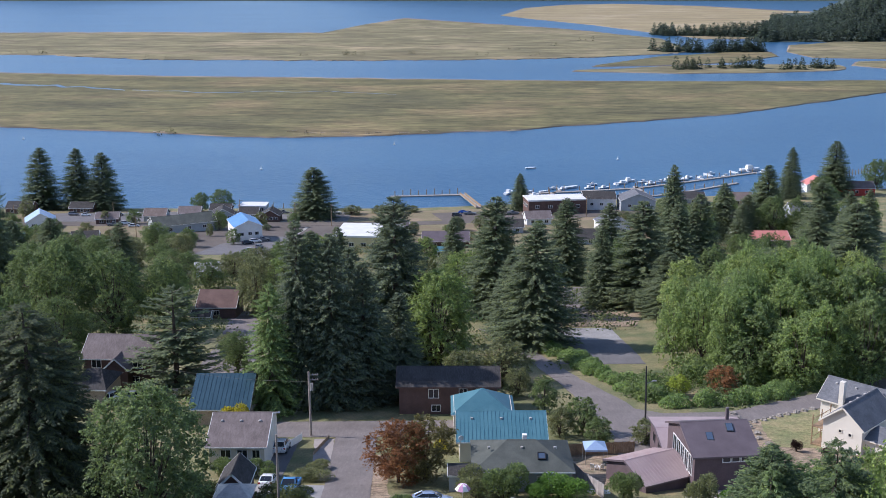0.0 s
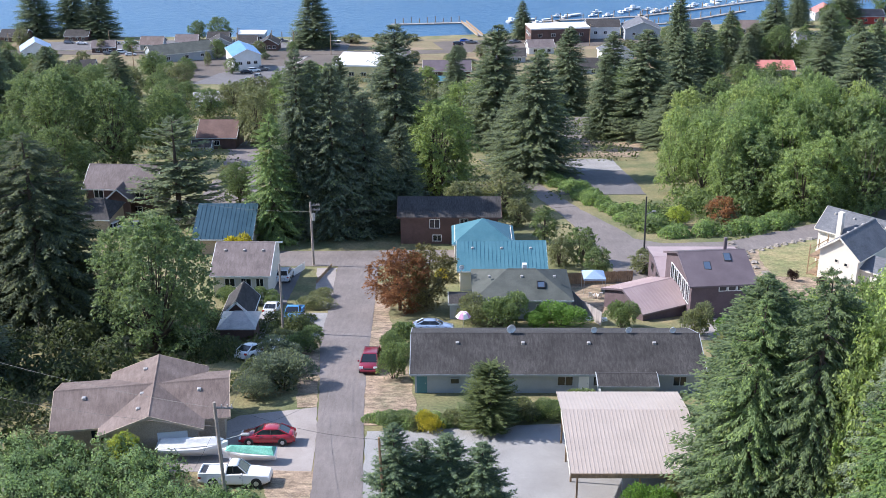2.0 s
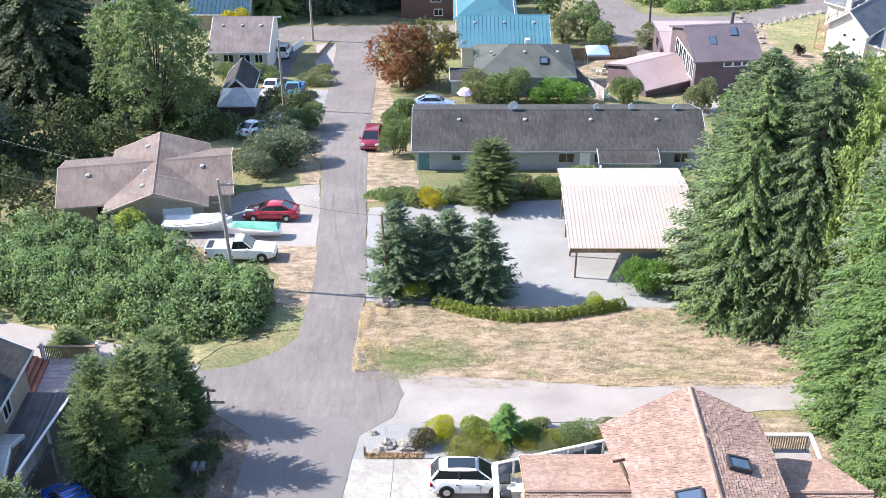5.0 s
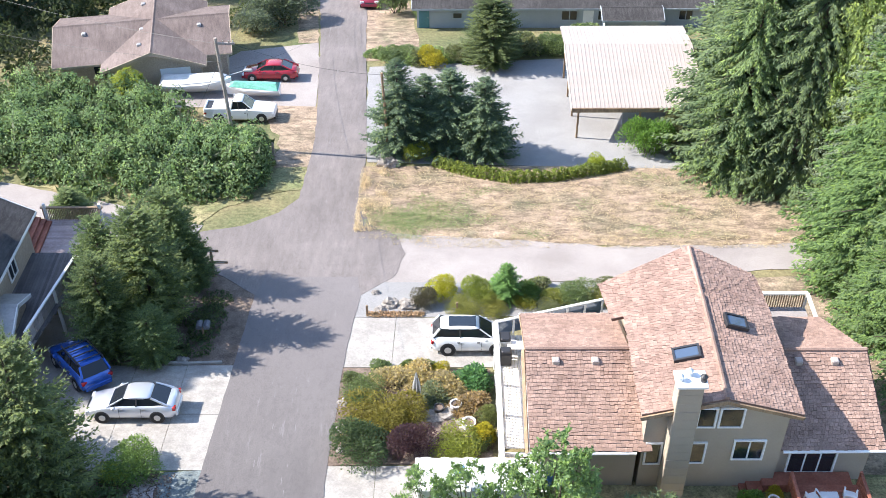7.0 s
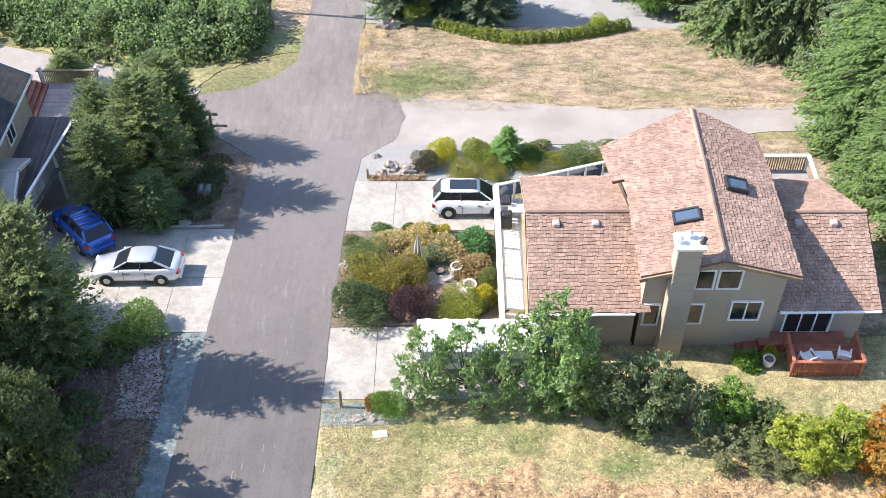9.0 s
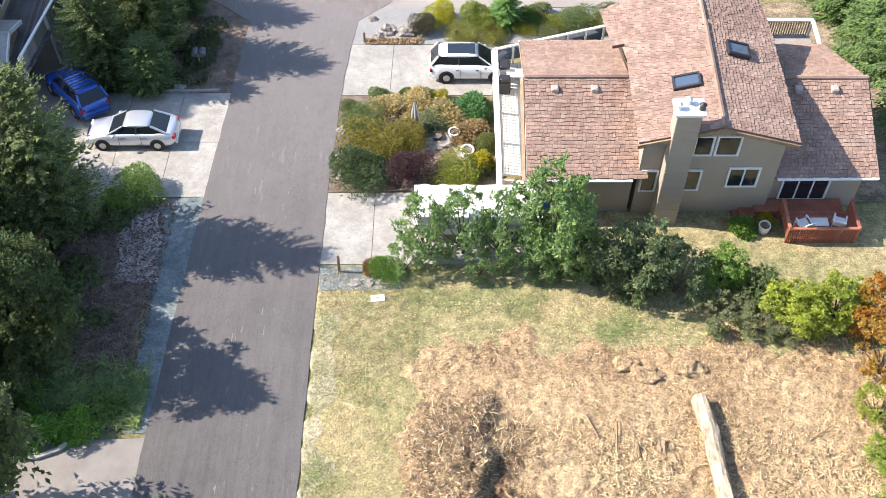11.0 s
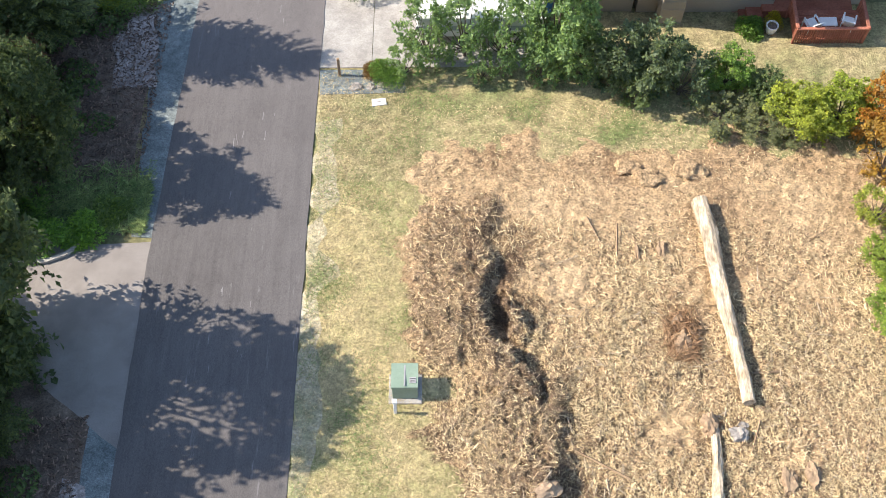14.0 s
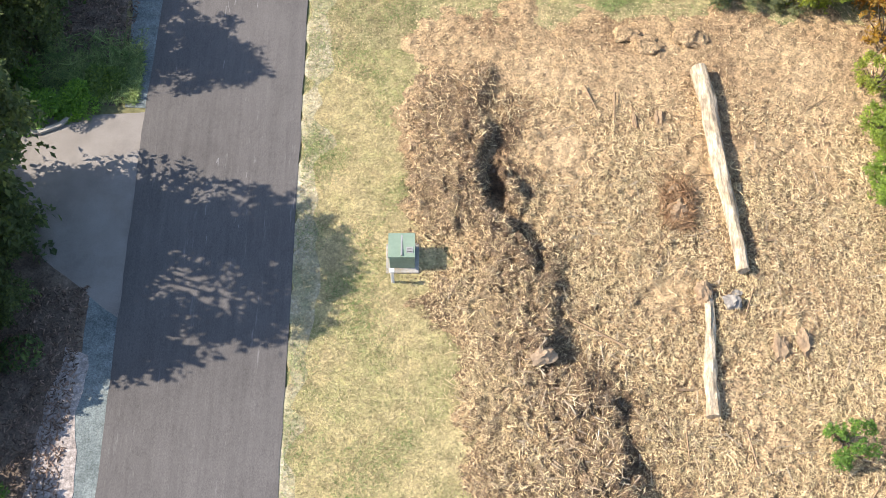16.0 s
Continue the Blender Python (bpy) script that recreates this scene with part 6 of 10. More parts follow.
wpart("stair_wall", Build().soft_box(2.46, 2.72, 33.6, 35.3, 61.5, DZ + 0.3, 0.03), WHITE, dk)
# things on the deck
for y, w in ((41.0, 0.5), (42.0, 0.7)):
    gr = empty("deck_grill", pose(3.0, y, DZ), "covered grill or planter box on the white deck", "grill")
    part("body", Build().soft_box(-0.3, 0.3, -w / 2, w / 2, 0.05, 0.85, 0.06), WHITE if w > 0.6 else BLACK, gr)
    part("lid", Build().soft_box(-0.28, 0.28, -w / 2 + 0.02, w / 2 - 0.02, 0.85, 1.0, 0.06), BLACK, gr)
tb = empty("deck_table", pose(3.55, 41.6, DZ), "small dark patio table on the deck", "table")
part("tabletop", Build().soft_box(-0.45, 0.45, -0.3, 0.3, 0.66, 0.71, 0.02), WHITE, tb)
for x in (-0.38, 0.38):
    for y in (-0.24, 0.24):
        part("leg", Build().box(x - 0.03, x + 0.03, y - 0.03, y + 0.03, 0, 0.66), BLACK, tb)
# back terrace rail far side
rr = empty("terrace_rail", pose(17, 43.5, 66), "cream terrace railing behind the house", "railing")
for i in range(24):
    x = 15.9 + i * 0.13
    wpart("baluster", Build().box(x, x + 0.05, 44.6, 44.65, 65.9, 66.85), WOODBROWN, rr)
wpart("handrail", Build().soft_box(15.7, 19.1, 44.5, 44.72, 66.85, 66.95, 0.02), CREAM, rr)
wpart("handrail", Build().soft_box(18.95, 19.15, 42.8, 44.6, 66.85, 66.95, 0.02), CREAM, rr)
wpart("floor", Build().box(15.7, 19.1, 42.6, 44.6, 65.75, 65.9), DECKGREY, rr)
for x in (15.8, 19.0):
    wpart("post", Build().box(x - 0.06, x + 0.06, 44.45, 44.6, 60, 66.9), CREAM, rr)
# red deck with chairs
rd = empty("red_deck", pose(17.5, 32.6, 64.6), "redwood-stained garden deck with slatted rails", "deck")
for i in range(11):
    y = 31.9 + i * 0.15
    wpart("board", Build().box(15.9, 19.1, y, y + 0.135, 64.95, 65.0), DECKRED, rd)
for i in range(30):
    x = 15.9 + i * 0.107
    wpart("baluster", Build().box(x, x + 0.045, 31.86, 31.91, 64.5, 65.75), DECKRED, rd)
for p in ((15.85, 15.97), (19.05, 19.17)):
    for y in (31.85, 33.5):
        wpart("post", Build().soft_box(*p, y, y + 0.12, 64.0, 65.9, 0.02), DECKRED, rd)
    wpart("handrail", Build().soft_box(p[0] - 0.02, p[1] + 0.02, 31.85, 33.6, 65.75, 65.83, 0.02), DECKRED, rd)
    for i in range(14):
        y = 31.95 + i * 0.11
        wpart("baluster", Build().box(p[0] + 0.04, p[1] - 0.04, y, y + 0.045, 65.0, 65.75), DECKRED, rd)
wpart("handrail", Build().soft_box(15.83, 19.2, 31.82, 31.98, 65.75, 65.83, 0.02), DECKRED, rd)
wpart("landing", Build().soft_box(14.7, 18.9, 33.55, 34.35, 64.0, 64.95, 0.02), DECKRED, rd)
for i in range(3):
    wpart("step", Build().soft_box(14.0 - i * 0.3, 14.75 - i * 0.3, 33.4, 34.3, 63.6, 64.75 - i * 0.17, 0.02), DECKRED, rd)


def garden_chair(x, y, z, rz, material, label):
    root = empty("garden_chair", pose(x, y, z, 0, 0, rz), label, "chair", "deck chairs")
    part("seat", Build().soft_box(-0.27, 0.27, -0.28, 0.28, 0.36, 0.42, 0.03), material, root)
    part("backrest", Build().slab([(-0.27, 0.25, 0.4), (0.27, 0.25, 0.4), (0.24, 0.5, 1.0), (-0.24, 0.5, 1.0)], 0.05), material, root)
    for sx in (-0.27, 0.27):
        part("armrest", Build().soft_box(sx - 0.04, sx + 0.04, -0.28, 0.3, 0.6, 0.64, 0.02), material, root)
        for yy in (-0.25, 0.25):
            part("leg", Build().box(sx - 0.025, sx + 0.025, yy - 0.025, yy + 0.025, 0, 0.6), material, root)
    return root


garden_chair(18.4, 32.6, 65.0, 160, WHITE, "white plastic garden chair on the red deck")
garden_chair(16.7, 32.5, 65.0, 200, WHITE, "white plastic garden chair on the red deck")
lt = empty("low_table", pose(17.5, 32.6, 65.0), "low white table between garden chairs", "table")
part("tabletop", Build().soft_box(-0.4, 0.4, -0.25, 0.25, 0.36, 0.4, 0.02), WHITE, lt)
for x in (-0.33, 0.33):
    for y in (-0.2, 0.2):
        part("leg", Build().box(x - 0.02, x + 0.02, y - 0.02, y + 0.02, 0, 0.36), WHITE, lt)

# --- west house with raised decks, at the lane's left ---
house("west_house", "tan house with dark shingle roof and raised deck", -29.2, 44.8, 62.2, -3, 10, 12, 5.5, 2.4, TANWALL, GREYROOF, "y", 0.5, wins=[("E", -0.55, 4.0, 1.0, 1.3), ("E", 0.0, 4.0, 1.0, 1.3), ("E", 0.5, 4.0, 0.9, 1.2)], trim=WHITE)
wd = empty("raised_deck", pose(-22.6, 48.5, 62.5), "raised deck with white rails, boards coloured dark for shade", "deck")
# main deck boards, coloured darker to stand for the house's shade
for i in range(20):
    x = -24.1 + i * 0.16
    n0 = 42.6 + max(0.0, (x + 22.0) * 4.0)
    wpart("board", Build().box(x, x + 0.15, min(n0, 49.0), 50.2, 64.95, 65.0), DECKSHADE, wd)
for i in range(22):
    y = 50.3 + i * 0.16
    wpart("board", Build().box(-24.2, -20.6, y, y + 0.15, 64.55, 64.6), DECKWORN, wd)
wpart("handrail", Build().slab([(-22.1, 42.7, 66.0), (-21.95, 42.7, 66.0), (-20.85, 48.7, 66.0), (-21.0, 48.7, 66.0)], 0.08), WHITE, wd)
wpart("handrail", Build().soft_box(-21.0, -19.4, 48.6, 48.78, 65.92, 66.0, 0.02), WHITE, wd)
for i in range(14):
    t = i / 13
    x, y = -22.05 + 1.1 * t, 42.7 + 6.0 * t
    wpart("fence_board", Build().slab([(x, y, 65.9), (x + 0.03, y, 65.9), (x + 0.1, y + 0.42, 65.9), (x + 0.07, y + 0.42, 65.9)], 1.3), DECKGREY, wd)
for x, y in ((-22.0, 42.8), (-21.4, 46), (-20.9, 48.6), (-19.5, 48.7), (-20.7, 53.6), (-24.0, 53.6)):
    wpart("post", Build().box(x - 0.07, x + 0.07, y - 0.07, y + 0.07, 60, 65.9), WHITE, wd)
for i in range(34):
    x = -24.2 + i * 0.106
    wpart("baluster", Build().box(x, x + 0.05, 53.7, 53.75, 64.6, 65.5), WOODBROWN, wd)
wpart("handrail", Build().soft_box(-24.3, -20.55, 53.65, 53.82, 65.5, 65.58, 0.02), WOODBROWN, wd)
wpart("handrail", Build().soft_box(-20.75, -20.6, 50.4, 53.7, 65.5, 65.58, 0.02), WOODBROWN, wd)
for i in range(4):
    wpart("step", Build().soft_box(-24.9 + i * 0.3, -24.6 + i * 0.3, 50.4, 53.5, 63.9, 65.15 - i * 0.14, 0.01), DECKRED, wd)
house("west_porch", "pale porch roof over the west deck", -25.2, 44.2, 62.6, 0, 4.4, 3, 3.2, 0.7, TANWALL, TIN, "x", 0.3, category="porch")

# --- houses up and down the lane ---
cp = empty("carport", pose(14.2, 76.5, 58.0), "open carport with almond ribbed metal roof on posts", "carport")
er, rz_, x0, x1 = 61.09, 62.0, 9.25, 19.2
wpart("roof", Build().slab([(x0, 71.1, er), (x1, 71.1, er), (x1, 78.7, rz_), (x0, 78.7, rz_)], 0.12).slab([(x0, 82.8, er + 0.2), (x1, 82.8, er + 0.2), (x1, 78.7, rz_), (x0, 78.7, rz_)], 0.12), CREAMROOF, cp)
rib = Build().tube((0, 71.1, er + 0.005), (0, 78.7, rz_ + 0.005), 0.028, 0.028, 4).tube((0, 78.7, rz_ + 0.005), (0, 82.8, er + 0.205), 0.028, 0.028, 4).mesh("seam")
rib.materials.append(CREAMROOF)
for i in range(34):
    ob = new("seam", rib)
    ob.parent = cp
    ob.matrix_parent_inverse = cp.matrix_world.inverted()
    ob.location = (x0 + (x1 - x0) * i / 33, 0, 0)
wpart("fascia", Build().box(x0, x1, 71.04, 71.1, er - 0.38, er - 0.02), WOODBROWN, cp)
wpart("fascia", Build().slab([(x0 - 0.03, 71.1, er), (x0 + 0.03, 71.1, er), (x0 + 0.03, 78.7, rz_), (x0 - 0.03, 78.7, rz_)], 0.3), CREAM, cp)
for x in (9.8, 14.4, 18.9):
    for y in (71.4, 75.2, 78.8, 82.4):
        wpart("post", Build().box(x - 0.07, x + 0.07, y - 0.07, y + 0.07, 54.5, er - 0.15 + (rz_ - er) * max(0, 1 - abs(y - 78.7) / (7.6 if y < 78.7 else 4.1))), WOODBROWN, cp)
wpart("beam", Build().box(x0 + 0.4, x1 - 0.3, 71.33, 71.47, 60.55, 60.85), WOODBROWN, cp)
wpart("wall", Build().box(18.75, 18.9, 71.5, 82.4, 54.5, 60.9), CREAM, cp)
wpart("wall", Build().box(13.5, 18.74, 73.6, 73.75, 54.5, 60.95), GREYWALL, cp, "grey storage wall under the carport roof")

house("ranch_house", "long low grey ranch house with dark shingle roof", 10.6, 98.2, 55.0, 0, 26.6, 8.8, 2.3, 1.65, GREYWALL, GREYROOF, "x", 0.45, vents=4, trim=GREYWALL,
      wins=[("S", -0.72, 1.2, 0.8, 0.5, 0), ("S", -0.4, 1.2, 1.2, 0.6), ("S", 0.05, 1.2, 1.4, 0.9), ("S", 0.3, 1.2, 1.4, 0.9), ("S", 0.6, 1.2, 1.2, 0.9), ("S", 0.85, 1.2, 1.2, 0.9)], doors=[("S", -0.95, 0.95, 2.0, TEALROOF), ("S", 0.18, 0.95, 2.0, WHITE)])
house("ranch_porch", "low grey porch roof of the ranch house", 16.8, 93.1, 55.0, 0, 5, 2.6, 2.0, 0.4, GREYWALL, GREYROOF, "x", 0.3, category="porch", trim=GREYWALL)
hip_root = house("hip_house", "grey hip-roofed house with mossy shingles", 9.2, 125.2, 49.4, 0, 11, 8.4, 2.75, 1.85, GREYWALL, MOSSROOF, "x", 0.4, hip=4.2, vents=3, wins=[("S", -0.5, 1.3, 1.2, 1.0), ("S", 0.4, 1.3, 1.2, 1.0)], chimney=(0.4, 0.4, 0.28, 5.1))
skylight(hip_root, (10.9, 122.3, 52.73), (1, 0, 0), (0, 1, 0.44), 0.95, 1.05)
house("hip_porch", "flat grey side roof of the hip house", 2.4, 122.5, 49.3, 0, 3.4, 3.0, 2.2, 0.3, GREYWALL, GREYROOF, "x", 0.2, category="porch")
house("teal_house", "small house with teal standing-seam metal roof", 7.5, 139.4, 46.9, 0, 10.8, 9.4, 3.0, 2.0, CREAM, TEALROOF, "x", 0.45, ribs=0.5, vents=3, wins=[("S", -0.6, 1.4, 1.2, 1.1), ("S", 0.4, 1.4, 1.2, 1.1)])
house("teal_annex", "teal hipped metal roof behind the teal house", 5.6, 153.4, 44.4, 0, 8.2, 6.6, 3.0, 2.3, CREAM, TEALROOF, "x", 0.4, hip=4.45, wins=[("S", -0.4, 1.5, 1.0, 1.0)])
brown = house("brown_house", "dark brown two-storey house under big spruces", 0.8, 164.0, 43.0, 0, 14.6, 7.4, 4.6, 1.6, DARKWALL, GREYROOF, "x", 0.5, trim=DARKWALL)
for u, z, w, h in ((-0.3, 3.2, 1.4, 1.3), (0.3, 3.4, 1.1, 1.1), (0.65, 3.4, 1.1, 1.1), (-0.25, 0.9, 1.2, 0.9), (0.4, 0.9, 1.2, 0.9)):
    window(brown, pose(u * 7.3, -3.7, z), w, h, 1, WHITE)
plum = house("plum_house", "plum two-storey house with mauve metal roof and skylights", 31.9, 126.6, 48.6, 6, 7.5, 10.2, 5.2, 2.0, MAUVEWALL, MAUVEROOF, "x", 0.35, chimney=(2.0, 0.9, 0.18, 8.4), trim=MAUVEROOF)
for u in (0.0, 0.29, 0.58, 0.86):
    window(plum, pose(u * 3.75, -5.1, 4.5), 0.85, 0.5, 0, WHITE)
for u in (-3.8, -2.3, -0.8, 0.7, 2.2):
    window(plum, pose(-3.75, u, 3.5, 0, 0, -90), 1.15, 2.2, 1, WHITE)
house("plum_annex", "low wing with pinkish ribbed metal roof", 24.3, 125.2, 48.5, 27, 6.6, 7.8, 2.2, 1.4, MAUVEWALL, PINKROOF, "x", 0.35, ribs=0.45, trim=MAUVEROOF)
house("plum_terrace", "pale pink roof terrace of the plum house", 33.0, 137.0, 46.8, 0, 11.0, 9.5, 3.2, 0.6, MAUVEWALL, PINKROOF, "x", 0.4, wins=[("W", -0.3, 1.6, 1.2, 1.2), ("W", 0.4, 1.6, 1.2, 1.2)], trim=MAUVEROOF)
house("cream_house", "cream two-storey house with slate shingle roof", 55.3, 142.8, 46.0, -45, 5.4, 9.0, 4.2, 2.2, CREAM, SLATEROOF, "y", 0.45, wins=[("S", -0.1, 2.9, 0.4, 0.35, 0), ("S", 0.4, 2.7, 0.4, 0.35, 0), ("W", 0.2, 2.8, 1.0, 1.0)], vents=4, trim=CREAM)
house("cream_wing", "slate-roofed rear wing of the cream house", 57.5, 149.3, 44.6, -45, 8.0, 5.6, 5.3, 2.1, CREAM, SLATEROOF, "x", 0.5, chimney=(-0.85, -3.1, 0.35, 8.2), vents=3, trim=CREAM)
house("cream_porch", "porch with slate roof beside the cream house", 57.7, 139.0, 46.0, -45, 3.6, 5.0, 2.6, 1.0, CREAM, SLATEROOF, "x", 0.4, category="porch", trim=CREAM)
bl = empty("side_balcony", pose(51.8, 144.2, 45.3, 0, 0, -45), "two-level wooden balcony of the cream house", "balcony")
for z in (0.4, 2.9):
    part("floor", Build().box(-1.0, 0.9, -2.6, 2.6, z, z + 0.14), WOODBROWN, bl)
    part("rail", Build().box(-1.0, -0.92, -2.6, 2.6, z + 0.95, z + 1.03), WOODBROWN, bl)
for y in (-2.5, 0, 2.5):
    part("post", Build().box(-1.0, -0.88, y - 0.06, y + 0.06, -2.5, 4.6), WOODBROWN, bl)
house("hut_house", "tan bungalow with brown shingle roof", -25.4, 85.05, 56.9, 9.5, 13.4, 7.2, 2.5, 1.25, TANWALL, BROWNROOF, "x", 0.5, vents=3, trim=TANWALL, wins=[("S", -0.5, 1.3, 1.4, 1.1)])
house("hut_wing", "cross-gabled front and rear wing of the tan bungalow", -24.4, 85.0, 56.9, 8.5, 7.4, 9.8, 2.5, 1.34, TANWALL, BROWNROOF, "y", 0.5, vents=2, trim=TANWALL, wins=[("S", -0.5, 1.3, 1.2, 1.1)], doors=[("S", 0.45, 2.4, 2.0, WHITE)])
house("navy_house", "house with dark teal metal roof behind trees", -32.0, 160.2, 43.6, 0, 8.0, 13, 3.0, 2.8, TANWALL, NAVYROOF, "x", 0.4, ribs=0.6)
house("grey_house", "pale house with grey and tan shingle roof", -25.4, 136.4, 47.0, 0, 6.8, 10.8, 3.8, 2.1, CREAM, CRAFTROOF, "x", 0.4, vents=3, wins=[("S", -0.4, 2.6, 1.2, 1.0), ("S", 0.2, 2.6, 1.2, 1.0), ("S", 0.7, 2.6, 0.9, 1.0)])
house("tin_shed", "small grey-roofed shed behind the tin lean-to", -22.9, 117.2, 50.3, 0, 3.0, 5.0, 2.9, 1.5, DARKWALL, GREYROOF, "y", 0.3, category="shed")
house("tin_shed", "small lean-to with patched tin hip roof", -22.2, 112.2, 51.2, 0, 3.6, 3.6, 2.5, 0.9, DARKWALL, TIN, "x", 0.3, hip=1.6, category="shed")
house("craft_house", "brown craftsman house with dormer and porch", -54.0, 185.3, 39.8, -3, 11.4, 9.0, 5.0, 2.5, DARKWALL, CRAFTROOF, "x", 0.5, wins=[("S", -0.62, 3.7, 1.5, 1.3, 1), ("S", 0.6, 3.7, 1.5, 1.3, 1), ("S", -0.5, 1.0, 1.4, 1.2), ("S", 0.5, 1.0, 1.4, 1.2)])
house("craft_porch", "gabled porch of the craftsman house", -53.8, 180.0, 40.2, -3, 4.0, 3.2, 3.4, 1.8, DARKWALL, CRAFTROOF, "y", 0.35, category="porch")
house("craft_garage", "garage with grey shingle roof", -54.5, 169.6, 42.2, -3, 5.4, 7.4, 2.8, 1.8, TANWALL, GREYROOF, "x", 0.4, hip=2.0, category="garage")
house("lower_house", "house with brown shingle roof among trees", -51.8, 256.4, 29.4, 0, 8.6, 11, 3.0, 2.5, DARKWALL, RUSTROOF, "x", 0.4, wins=[("S", 0, 1.5, 1.2, 1.0)])
house("lower_shed", "small grey shed among trees", -54.2, 247, 29.9, 0, 4, 4, 2.0, 0.9, GREYWALL, GREYROOF, "x", 0.3, category="shed")
